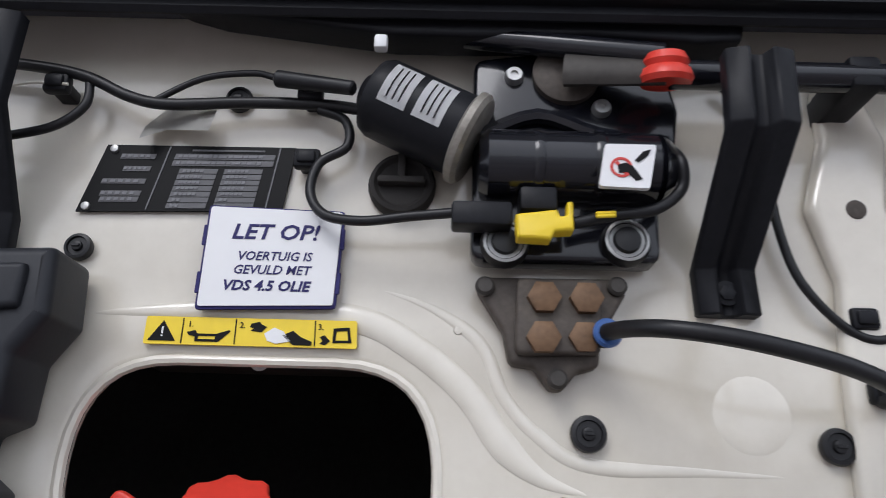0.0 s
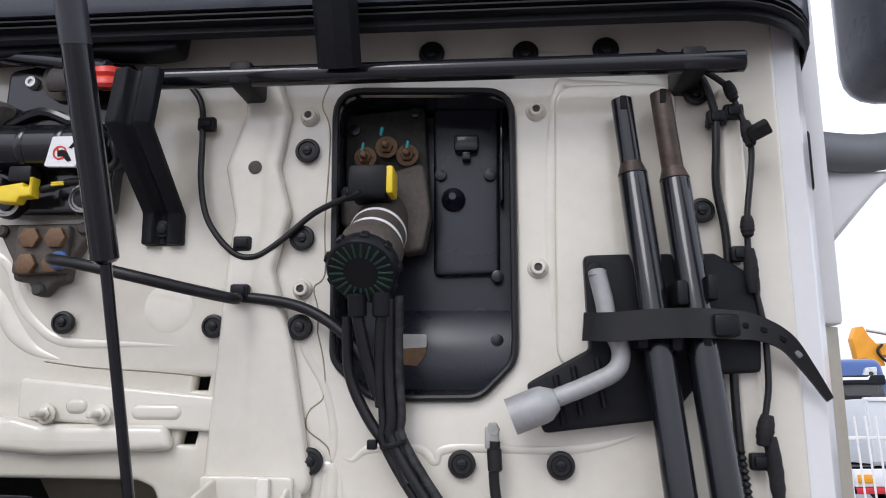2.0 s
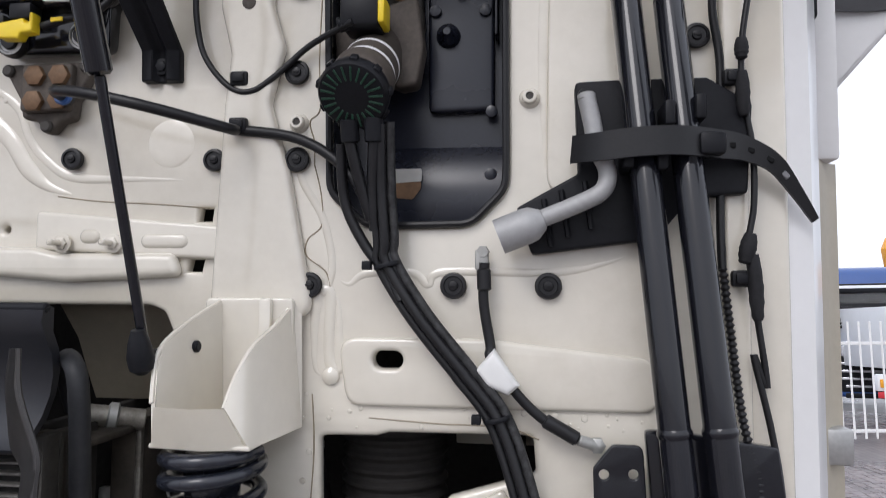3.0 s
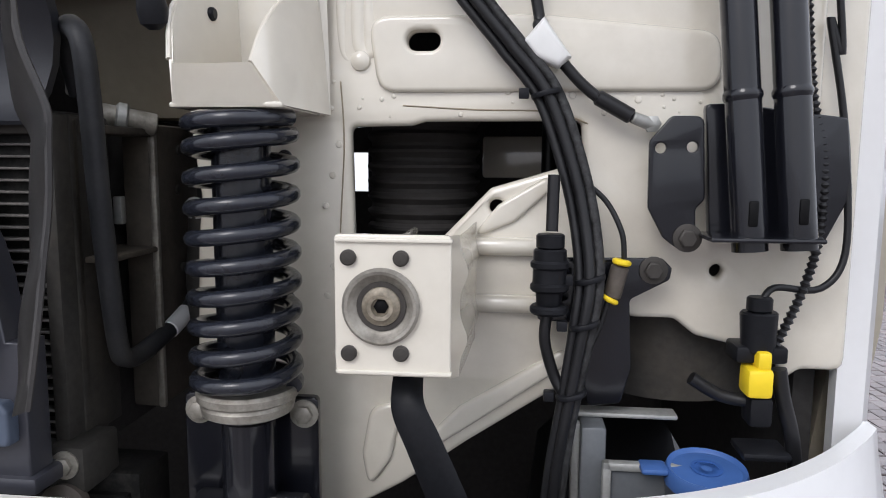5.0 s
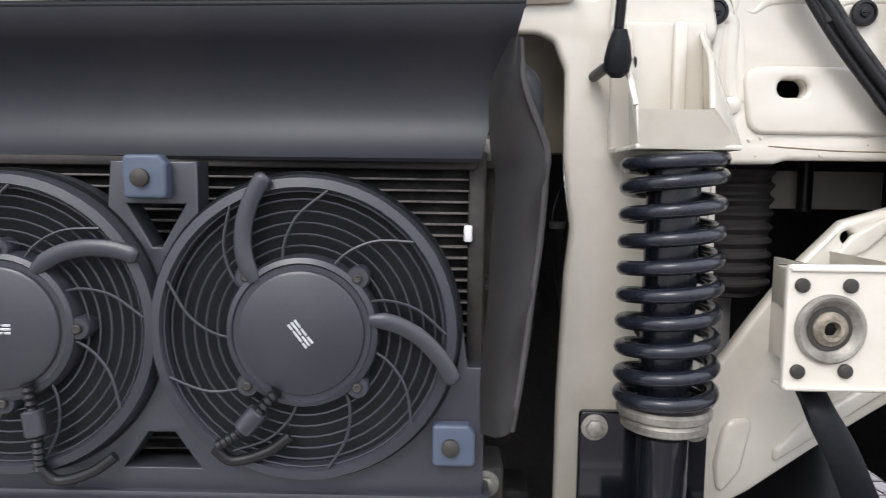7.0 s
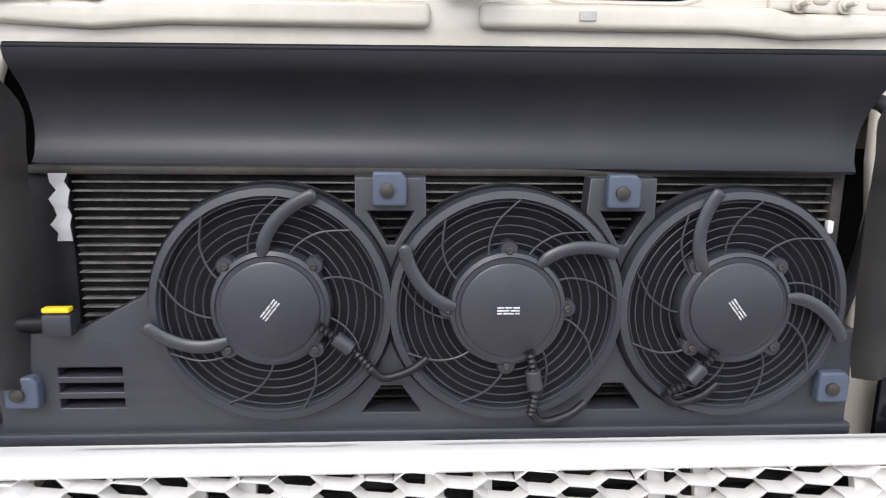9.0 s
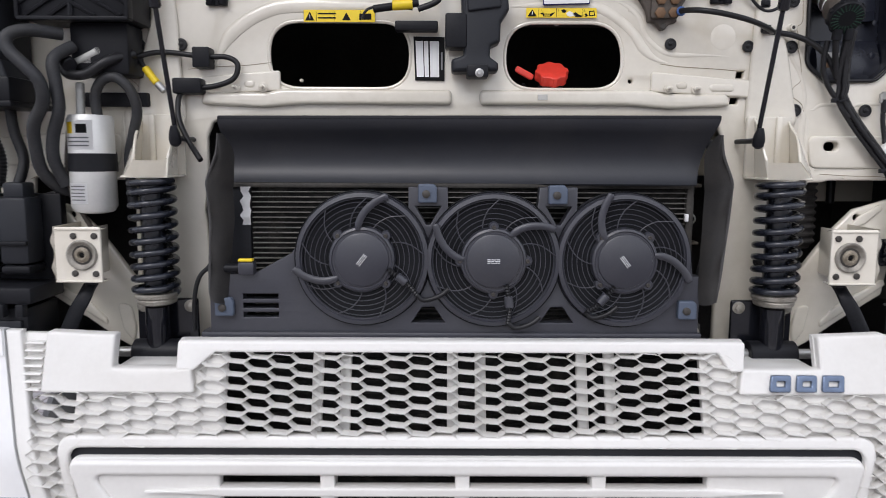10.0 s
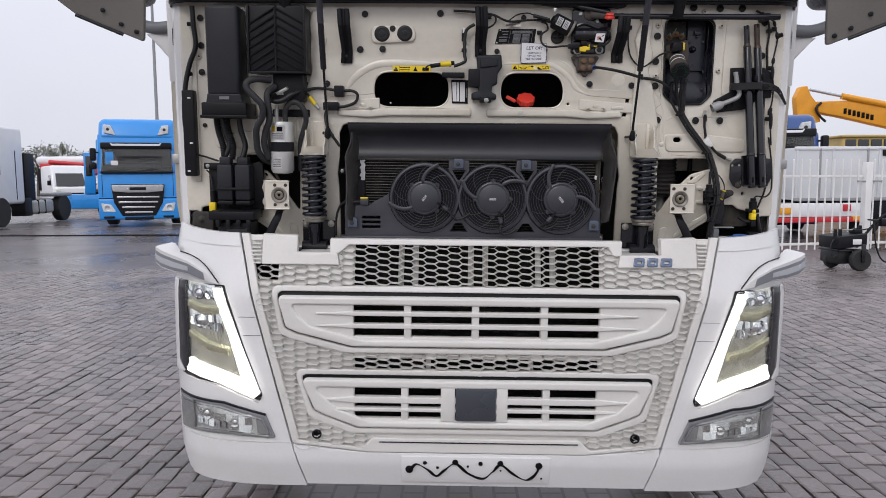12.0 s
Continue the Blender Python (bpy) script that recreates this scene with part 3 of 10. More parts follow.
part("rear_panel", box(-1.24, 1.24, 2.68, 2.72, 1.75, 3.3, 0.01), WHITE, cab)
part("floor", box(-1.2, 1.2, 1.4, 2.7, 1.0, 1.05, 0.01), VOID, cab)
for s in (1, -1):
    part("wheel", join(lathe([(0.3, 0), (0.46, 0.02), (0.5, 0.06), (0.5, 0.26), (0.46, 0.3), (0.3, 0.3)], (s * 0.92, 1.45, 0.50 + 0.075), (s, 0, 0), 36)), RUBBER, cab)

COWLGREY = material("satin_cowl_plastic", (0.06, 0.067, 0.085), 0.26, vary=0.12, scale=5, grain=160, bump=0.02, coat=0.4)
# cowl under the windscreen: a dark moulding with ribs that rounds the cab's corners
cowl = thing("windscreen_cowl", "dark grey ribbed plastic cowl below the windscreen", "cowl")


def cowl_bm(profile, x0=-1.13, x1=1.13, wrap=True):
    """Runs a profile of (y, z) along the cab and, at its ends, round the corners."""
    line = [(x0 + (x1 - x0) * i / 16, 0.0) for i in range(17)]
    verts, faces = [], []
    stations = []
    if wrap:
        for k in range(8, 0, -1):
            a = k / 8 * math.pi / 2
            stations.append((x0 - 0.13 * math.sin(a), 0.16 * (1 - math.cos(a))))
    stations += line
    if wrap:
        for k in range(1, 9):
            a = k / 8 * math.pi / 2
            stations.append((x1 + 0.13 * math.sin(a), 0.16 * (1 - math.cos(a))))
    n = len(profile)
    for x, dy in stations:
        for y, z in profile:
            verts.append((x, y + dy, z))
    for i in range(len(stations) - 1):
        for k in range(n):
            j = (k + 1) % n
            faces.append((i * n + k, i * n + j, (i + 1) * n + j, (i + 1) * n + k))
    faces += [tuple(range(n)), tuple((len(stations) - 1) * n + k for k in range(n))[::-1]]
    bm = mesh_bm(verts, faces)
    bmesh.ops.recalc_face_normals(bm, faces=bm.faces)
    return bm


part("upper_moulding", cowl_bm([(0.590, 2.176), (0.586, 2.182), (0.588, 2.276), (0.60, 2.346), (0.66, 2.406), (0.70, 2.386), (0.66, 2.316), (0.655, 2.184)]), COWLGREY, cowl, "satin dark grey moulding")
for z in (2.163, 2.170):
    part("rib", cowl_bm([(0.594, z - 0.0022), (0.590, z - 0.001), (0.590, z + 0.001), (0.594, z + 0.0022), (0.605, z + 0.0022), (0.605, z - 0.0022)]), BLACK, cowl)
part("lower_lip", cowl_bm([(0.604, 2.150), (0.600, 2.154), (0.600, 2.176), (0.606, 2.176), (0.606, 2.150)]), BLACK, cowl)
# crossbar of the hood's hinges below the cowl
bar = thing("hinge_bar", "long black steel bar under the cowl", "bar")
part("tube", rod((0.50, 0.606, 2.106), (1.15, 0.606, 2.106), 0.011), GLOSSBLACK, bar)
for x in (0.64, 1.1):
    part("bar_clamp", box(x - 0.012, x + 0.012, 0.596, 0.664, 2.094, 2.12, 0.004), BLACK, bar)

# the hood stands open overhead on two gas struts
hood = thing("open_hood", "front hood swung up over the engine bay, grey underside", "hood")


def hood_bm():
    verts, faces = [], []
    nx, ny = 26, 6
    for layer in (0, 1):
        for j in range(ny + 1):
            v = j / ny
            for i in range(nx + 1):
                u = -1 + 2 * i / nx
                x = u * 1.22
                y = 0.56 - 0.42 * v + 0.20 * abs(u) ** 6 * v
                z = 2.46 + 0.40 * v - 0.08 * abs(u) ** 5
                verts.append((x, y, z - 0.035 * layer * (1 - 0.6 * max(0, abs(u) - 0.86) / 0.14)))
    n = (nx + 1) * (ny + 1)
    for j in range(ny):
        for i in range(nx):
            a = j * (nx + 1) + i
            q = (a, a + 1, a + nx + 2, a + nx + 1)
            faces.append(q)
            faces.append(tuple(n + k for k in reversed(q)))
    rim = [i for i in range(nx + 1)] + [j * (nx + 1) + nx for j in range(1, ny + 1)] + [ny * (nx + 1) + i for i in range(nx - 1, -1, -1)] + [j * (nx + 1) for j in range(ny - 1, 0, -1)]
    for a, b in zip(rim, rim[1:] + rim[:1]):
        faces.append((a, a + n, b + n, b))
    bm = mesh_bm(verts, faces)
    bmesh.ops.recalc_face_normals(bm, faces=bm.faces)
    return bm


HOODGREY = material("hood_underside", (0.19, 0.18, 0.165), 0.5, vary=0.1, grain=120, bump=0.05)
part("panel", hood_bm(), HOODGREY, hood)
for s in (1, -1):
    flap_pts = [(s * 1.232, 1.972), (s * 1.455, 2.062), (s * 1.62, 2.20), (s * 1.60, 2.42), (s * 1.22, 2.46), (s * 1.205, 2.12)]
    flap_bm = plate([rounded(flap_pts, 0.012, 3)], 0.40, 0.018, 0.005)
    for v in flap_bm.verts:
        v.co.y -= 0.45 * (v.co.z - 1.97) ** 1.3 + 0.1 * (abs(v.co.x) - 1.2)
    part("corner_flap", flap_bm, HOODGREY, hood, "grey underside of the hood corner")
    part("flap_seal", sweep([(s * 1.30, 0.385, 1.995), (s * 1.38, 0.37, 2.028), (s * 1.452, 0.352, 2.058)], 0.006, 8), RUBBER, hood)
    for fx, fz in ((1.25, 2.005), (1.30, 2.03), (1.355, 2.075)):
        part("flap_clip", lathe([(0.008, 0), (0.008, 0.006), (0.004, 0.008)], (s * fx, 0.398 - 0.45 * (fz - 1.97) ** 1.3 - 0.1 * (fx - 1.2), fz), (0, -1, 0), 14), BLACK, hood)
    part("hinge_arm", sweep([(s * 0.75, 0.58, 2.10), (s * 0.75, 0.50, 2.25), (s * 0.75, 0.45, 2.42)], 0.022, 8), BLACK, hood)


def gas_strut(s):
    strut = thing("gas_strut", "black gas strut holding the hood open", "gas strut", "hood struts")
    foot, sleeve_end, top = Vector((s * 0.592, 0.550, 1.660)), Vector((s * 0.590, 0.472, 1.886)), Vector((s * 0.575, 0.20, 2.58))
    part("rod", rod(foot, sleeve_end, 0.0048), GLOSSBLACK, strut)
    part("sleeve", rod(sleeve_end, top, 0.0112, seg=18, edge=0.003), GLOSSBLACK, strut)
    d = (top - sleeve_end).normalized()
    part("sticker", lathe([(0.0115, 0), (0.0115, 0.10)], sleeve_end + d * 0.17, d, 18), GREY, strut, "printed grey sticker")
    part("ball_socket", join(lathe([(0.005, 0), (0.011, 0.005), (0.0125, 0.016), (0.010, 0.030), (0.006, 0.042)], foot - Vector((0, 0, 0.030)), (0, -0.25, 1), 16), rod(foot + Vector((0, 0, -0.014)), foot + Vector((0, 0.105, -0.014)), 0.0055)), BLACK, strut)
    return strut


for s in (1, -1):
    gas_strut(s)

# ---- front grille, bumper and lamps ----
def front_y(x, z):
    """How far back the truck's outer skin lies: level in the middle, rounding back towards the sides."""
    u = min(1.0, max(0.0, (abs(x) - 0.6) / 0.69))
    y = 0.402 + 0.40 * (1 - math.sqrt(max(0.0, 1 - u ** 4.2)))
    return y + max(0.0, z - 1.03) * 0.34 + max(0.0, 0.36 - z) * 0.25


def skin(left, right, z0, z1, nx=10, nz=10, out=0.0, thick=0.02):
    """A piece of the outer skin between two edges, each a function of height."""
    verts, faces = [], []
    for layer in (0, 1):
        for j in range(nz + 1):
            z = z0 + (z1 - z0) * j / nz
            a, b = left(z), right(z)
            for i in range(nx + 1):
                x = a + (b - a) * i / nx
                verts.append((x, front_y(x, z) - out + layer * thick, z))
    n = (nx + 1) * (nz + 1)
    for j in range(nz):
        for i in range(nx):
            q = (j * (nx + 1) + i, j * (nx + 1) + i + 1, (j + 1) * (nx + 1) + i + 1, (j + 1) * (nx + 1) + i)
            faces += [q, tuple(n + k for k in reversed(q))]
    rim = [i for i in range(nx + 1)] + [j * (nx + 1) + nx for j in range(1, nz + 1)] + [nz * (nx + 1) + i for i in range(nx - 1, -1, -1)] + [j * (nx + 1) for j in range(nz - 1, 0, -1)]
    for a, b in zip(rim, rim[1:] + rim[:1]):
        faces.append((a, a + n, b + n, b))
    bm = mesh_bm(verts, faces)
    bmesh.ops.recalc_face_normals(bm, faces=bm.faces)
    return bm


def onto_front(bm, out=0.0):
    """Lays a plate built at y = 0 upon the outer skin."""
    for v in bm.verts:
        v.co.y += front_y(v.co.x, v.co.z) - out
    return bm


def cut_up(bm, step=0.05):
    """Slices a plate into narrow strips so that it can follow the skin."""
    for axis, lo, hi in ((0, -1.25, 1.25), (2, 0.2, 1.35)):
        k = lo
        while k < hi:
            no = [0, 0, 0]
            no[axis] = 1
            co = [0, 0, 0]
            co[axis] = k
            bmesh.ops.bisect_plane(bm, geom=list(bm.verts) + list(bm.edges) + list(bm.faces), plane_co=co, plane_no=no)
            k += step
    return bm


def seam(z):
    """Half the width of the grille panel at a height."""
    return float(np.interp(z, [0.25, 0.433, 1.08, 1.26], [0.675, 0.727, 0.885, 0.93]))


UPPER = [(-0.775, 1.05), (0.775, 1.05), (0.745, 0.905), (0.70, 0.885), (0.49, 0.832), (-0.49, 0.832), (-0.70, 0.885), (-0.745, 0.905)]
LOWER = [(-0.69, 0.722), (0.69, 0.722), (0.64, 0.575), (0.60, 0.555), (0.47, 0.505), (-0.47, 0.505), (-0.60, 0.555), (-0.64, 0.575)]


def inside(x, z, poly, grow=0.0):
    n, hit = len(poly), False
    cx, cz = sum(p[0] for p in poly) / n, sum(p[1] for p in poly) / n
    pts = [(px + (grow if px > cx else -grow), pz + (grow if pz > cz else -grow)) for px, pz in poly]
    for (xa, za), (xb, zb) in zip(pts, pts[1:] + pts[:1]):
        if (za > z) != (zb > z) and x < (xb - xa) * (z - za) / (zb - za) + xa:
            hit = not hit
    return hit


BADGE = material("blue_tinted_chrome", (0.16, 0.2, 0.28), 0.15, metal=0.9, vary=0.2, scale=20, bump=0.0)
grille = thing("front_grille", "white plastic front grille with honeycomb mesh and two slatted fields", "grille")
CELL, ROW, SLIP = 0.0457, 0.0243, 0.32


def lattice():
    """Long, slightly sheared hexagon cells, each a raised rim round its hole."""
    verts, faces = [], []
    hexa = [(2 * CELL / 3, -0.12 * ROW), (CELL / 3, 0.44 * ROW), (-CELL / 3, 0.56 * ROW), (-2 * CELL / 3, 0.12 * ROW), (-CELL / 3, -0.44 * ROW), (CELL / 3, -0.56 * ROW)]
    for ci in range(-21, 22):
        for rj in range(-2, 38):
            x, z = ci * CELL, 0.42 + rj * ROW + (ci * SLIP % 1.0) * ROW
            if abs(x) > seam(z) - 0.034 or z > 1.228 or z < 0.42 + 0.055 * max(0, 1 - abs(x) / 0.7):
                continue
            if inside(x, z, UPPER, 0.014) or inside(x, z, LOWER, 0.012) or (z < 0.50 and abs(x) < 0.43):
                continue
            if 0.53 < abs(x) and z > 1.142:
                continue
            k = len(verts)
            for sx, sz, dy in ((1.0, 1.0, -0.006), (0.990, 0.955, -0.0085), (0.975, 0.90, -0.0065), (0.955, 0.85, 0.004), (0.935, 0.80, 0.014)):
                for hx, hz in hexa:
                    vx, vz = x + hx * sx, z + hz * sz
                    verts.append((vx, front_y(vx, vz) + dy, vz))
            for lv in range(4):
                for i in range(6):
                    j = (i + 1) % 6
                    faces.append((k + lv * 6 + i, k + lv * 6 + j, k + lv * 6 + 6 + j, k + lv * 6 + 6 + i))
    bm = mesh_bm(verts, faces)
    bmesh.ops.recalc_face_normals(bm, faces=bm.faces)
    return bm


tagged(part("honeycomb_mesh", lattice(), GRILLEWHITE, grille, smooth=False), kind="stuff")
# the closed backing of the mesh leaves its middle fields open
open_fields = [[(-0.478, 1.064), (0.466, 1.064), (0.466, 1.234), (-0.478, 1.234)], [(-0.478, 0.730), (0.468, 0.730), (0.468, 0.786), (-0.478, 0.786)],
               [(-0.878, 1.087), (-0.773, 1.087), (-0.773, 1.148), (-0.878, 1.148)],
               [(-0.74, 0.86), (0.74, 0.86), (0.755, 1.045), (-0.755, 1.045)], [(-0.64, 0.54), (0.64, 0.54), (0.67, 0.715), (-0.67, 0.715)]]
backing_outline = [(seam(z) - 0.012, z) for z in (0.44, 0.6, 0.8, 1.0, 1.08, 1.255)] + [(0.698, 1.255), (0.698, 1.19), (0.555, 1.19), (0.555, 1.246), (-0.575, 1.246), (-0.575, 1.19), (-0.715, 1.19), (-0.715, 1.255)] + [(-seam(z) + 0.012, z) for z in (1.255, 1.08, 1.0, 0.8, 0.6, 0.44)] + [(-0.43, 0.405), (0.43, 0.405)]
part("backing", onto_front(cut_up(plate([backing_outline] + open_fields, 0.011, 0.012))), GRILLEWHITE, grille)
# top rail with its two notches for the springs
part("top_rail", onto_front(cut_up(plate([rounded([(-0.575, 1.246), (0.555, 1.246), (0.548, 1.19), (0.52, 1.19), (0.50, 1.224), (-0.50, 1.224), (-0.54, 1.19), (-0.575, 1.19)], 0.006, 3)], -0.008, 0.03, 0.005))), GRILLEWHITE, grille)
for s in (1, -1):
    part("notch_frame", onto_front(cut_up(plate([rounded([(s * 0.545, 1.195), (s * 0.70, 1.195), (s * 0.70, 1.257), (s * 0.838, 1.262), (s * 0.838, 1.148), (s * 0.535, 1.148)], 0.005, 3)], -0.008, 0.03, 0.005))), GRILLEWHITE, grille)
    rail = [(s * (seam(z) - 0.004), z) for z in (0.44, 0.7, 0.9, 1.08, 1.262)] + [(s * (seam(z) - 0.036), z) for z in (1.262, 1.08, 0.9, 0.7, 0.44)]
    part("side_rail", onto_front(cut_up(plate([rail], -0.006, 0.024, 0.005))), GRILLEWHITE, grille)
    for k in range(7):
        part("ladder_rung", onto_front(box(min(s * 0.842, s * 0.880), max(s * 0.842, s * 0.880), -0.006, 0.01, 1.150 + 0.0145 * k, 1.154 + 0.0145 * k, 0.001, 1)), GRILLEWHITE, grille)
    part("notch_floor", onto_front(box(s * 0.553, s * 0.70, 0.0, 0.11, 1.186, 1.192, 0.002)), GRILLEWHITE, grille)
part("bottom_rail", onto_front(cut_up(plate([rounded([(-seam(0.44), 0.438), (-0.43, 0.405), (0.43, 0.405), (seam(0.44), 0.438), (0.70, 0.452), (0.45, 0.424), (0.405, 0.465), (-0.405, 0.465), (-0.45, 0.424), (-0.70, 0.452)], 0.01, 3)], -0.006, 0.024, 0.005))), GRILLEWHITE, grille)
part("bottom_slit", onto_front(box(-0.38, 0.40, -0.0095, -0.004, 0.447, 0.451, 0.001)), BLACK, grille)


def shrink(poly, d):
    cx, cz = sum(p[0] for p in poly) / len(poly), sum(p[1] for p in poly) / len(poly)
    return [(x - d * (1 if x > cx else -1), z - d * (1 if z > cz else -1)) for x, z in poly]


def slat_field(outline, z_hi, z_lo, bars, splits, gap=None):
    """A slatted field: a dark step round it, a thick white frame, slats, uprights."""
    top = max(z for x, z in outline)
    low = min(z for x, z in outline)
    sunk = [(x, z - (0.011 if z > top - 0.01 else 0.0)) for x, z in outline]
    part("reveal", onto_front(cut_up(plate([rounded(shrink(outline, -0.004), 0.02), rounded(shrink(outline, 0.024), 0.02)], 0.006, 0.03))), BLACK, grille)
    part("rim", onto_front(cut_up(plate([rounded(shrink(outline, -0.022), 0.03), rounded(shrink(outline, 0.000), 0.025)], -0.008, 0.03, 0.006))), GRILLEWHITE, grille)
    inner = [(-0.477, z_lo), (0.464, z_lo), (0.464, z_hi), (-0.477, z_hi)]
    part("frame", onto_front(cut_up(plate([rounded(shrink(sunk, 0.005), 0.02), inner] , -0.010, 0.03, 0.006))), GRILLEWHITE, grille)
    frame_in = rounded([(x * 0.985, z - (0.012 if z < (top + low) / 2 else -0.008)) for x, z in shrink(sunk, 0.045)], 0.02)
    part("raised_frame", onto_front(cut_up(plate([rounded(shrink(sunk, 0.007), 0.02), frame_in], -0.020, 0.02, 0.008))), GRILLEWHITE, grille)
    for a, b in bars:
        part("slat", onto_front(cut_up(plate([[(-0.62, (a + b) / 2 - 0.001), (-0.477, a), (0.464, a), (0.61, (a + b) / 2 - 0.001), (0.61, (a + b) / 2 + 0.001), (0.464, b), (-0.477, b), (-0.62, (a + b) / 2 + 0.001)]], -0.017, 0.03, 0.003))), GRILLEWHITE, grille)
    for x in splits:
        part("upright", onto_front(box(x - 0.014, x + 0.014, -0.012, 0.03, z_lo - 0.004, z_hi + 0.004, 0.003)), GRILLEWHITE, grille)


slat_field(UPPER, 1.009, 0.878, [(0.960, 0.977), (0.911, 0.929)], [-0.269, -0.009, 0.254])
slat_field(LOWER, 0.676, 0.548, [(0.612, 0.637), (0.578, 0.592)], [-0.28, 0.27])
for x in (-0.27, 0.0, 0.26):
    for d in (-0.028, 0.028):
        part("support_bar", onto_front(box(x + d - 0.011, x + d + 0.011, 0.022, 0.034, 1.05, 1.24, 0.003)), GRILLEWHITE, grille)
for x in (-0.19, 0.21):
    part("post", onto_front(box(x - 0.010, x + 0.010, 0.022, 0.034, 0.725, 0.79, 0.003)), GRILLEWHITE, grille)
part("sensor_cover", onto_front(box(-0.081, 0.075, -0.026, 0.02, 0.546, 0.678, 0.006)), GLOSS, grille, "square dark blue-grey sensor cover")
for x0, x1 in ((-0.139, -0.083), (0.077, 0.121)):
    part("cover_flank", onto_front(box(x0, x1, -0.018, 0.02, 0.54, 0.684, 0.005)), GRILLEWHITE, grille)
for x in (-0.627, 0.621):
    part("tow_hole", join(lathe([(0.014, 0), (0.019, 0.001), (0.019, 0.006), (0.014, 0.008), (0.013, 0.0)], (x, front_y(x, 0.478) - 0.004, 0.478), (0, -1, 0), 22)), BLACK, grille, "round black tow hole")
for x0, x1 in ((0.592, 0.637), (0.643, 0.688), (0.694, 0.742)):
    part("badge", onto_front(plate([rounded([(x0, 1.156), (x1 - 0.004, 1.156), (x1, 1.187), (x0 + 0.006, 1.187)], 0.004, 2), rounded([(x0 + 0.014, 1.166), (x1 - 0.014, 1.166), (x1 - 0.012, 1.176), (x0 + 0.016, 1.176)], 0.002, 2)], -0.016, 0.008, 0.002)), BADGE, grille, "small chrome and blue badge shape")
grille_back = thing("condenser_behind_grille", "dark cooler core behind the grille", "cooler")
part("core", box(-0.53, 0.53, 0.60, 0.66, 0.45, 1.22, 0.004), FIN, grille_back)
for k in range(60):
    z = 0.47 + k * 0.0125
    if k % 2 == 0:
        part("fin", box(-0.52, 0.52, 0.592, 0.602, z, z + 0.006, 0), FIN, grille_back, smooth=False)

# bumper in three pieces
bumper = thing("front_bumper", "white lower bumper with bare adhesive marks where a plate sat", "bumper")
part("middle", skin(lambda z: -seam(z) + 0.003, lambda z: seam(z) - 0.003, 0.255, 0.40, 24, 8, 0.004), WHITE, bumper)
for s in (1, -1):
    part("corner", skin(lambda z: s * (seam(z) + 0.003), lambda z: s * np.interp(z, [0.22, 0.27, 0.45], [1.14, 1.20, 1.249]), 0.245, 0.435, 16, 8, 0.004), WHITE, bumper)
part("bridge", onto_front(cut_up(plate([[(-0.722, 0.432), (-0.43, 0.402), (0.43, 0.402), (0.722, 0.432), (0.72, 0.398), (-0.72, 0.398)]], -0.004, 0.02, 0.002))), WHITE, bumper)
part("plate_pad", onto_front(box(-0.294, 0.295, -0.010, 0.004, 0.272, 0.392, 0.003)), WHITE, bumper)
glue = glide([(-0.262, 0, 0.32), (-0.235, 0, 0.36), (-0.19, 0, 0.335), (-0.155, 0, 0.305), (-0.125, 0, 0.33), (-0.08, 0, 0.365), (-0.03, 0, 0.32), (0.03, 0, 0.295), (0.07, 0, 0.33), (0.10, 0, 0.362), (0.15, 0, 0.32), (0.20, 0, 0.292), (0.235, 0, 0.315), (0.252, 0, 0.355)], 6)
glue = [Vector((p.x, front_y(p.x, p.z) - 0.0105, p.z)) for p in glue]
part("glue_bead", sweep(glue, lambda u: 0.0045 + 0.0025 * math.sin(u * 40) * math.sin(u * 13), 8, 0.5), BLACKINK, bumper, "smeared black glue")
rng = random.Random(4)
for x, z, r in ((-0.262, 0.335, 0.016), (-0.20, 0.366, 0.008), (-0.08, 0.37, 0.012), (0.098, 0.368, 0.012), (0.25, 0.36, 0.014), (0.02, 0.365, 0.009), (-0.15, 0.345, 0.006), (-0.03, 0.352, 0.005), (0.10, 0.335, 0.004), (0.262, 0.30, 0.004)):
    part("glue_spot", lathe([(r, 0), (r * 0.8, 0.003), (r * 0.2, 0.004)], (x, front_y(x, z) - 0.010, z), (0, -1, 0), 12), BLACKINK, bumper)

# corner panels beside the grille, and what they carry
PALEINSET = material("light_grey_inset", (0.50, 0.52, 0.55), 0.25, vary=0.08, grain=160, bump=0.02)
LAMPGREY = material("smoky_lamp_rim", (0.20, 0.205, 0.22), 0.2, vary=0.12, scale=12, grain=160, bump=0.02, coat=0.5)
LAMPGOLD = material("yellowish_lamp_trim", (0.66, 0.635, 0.47), 0.22, metal=0.8, vary=0.15, scale=30, bump=0.1)
SILVERDIM = material("grey_lamp_reflector", (0.62, 0.63, 0.64), 0.25, metal=0.45, vary=0.25, scale=45, grain=120, bump=0.4)


def lift_rim(bm):
    """The panel's upper edge climbs towards the cab's side."""
    for v in bm.verts:
        if v.co.z > 1.15:
            u = min(1.0, max(0.0, (abs(v.co.x) - 0.93) / 0.26))
            v.co.z += (v.co.z - 1.15) / 0.112 * 0.02 * u * u
    return bm


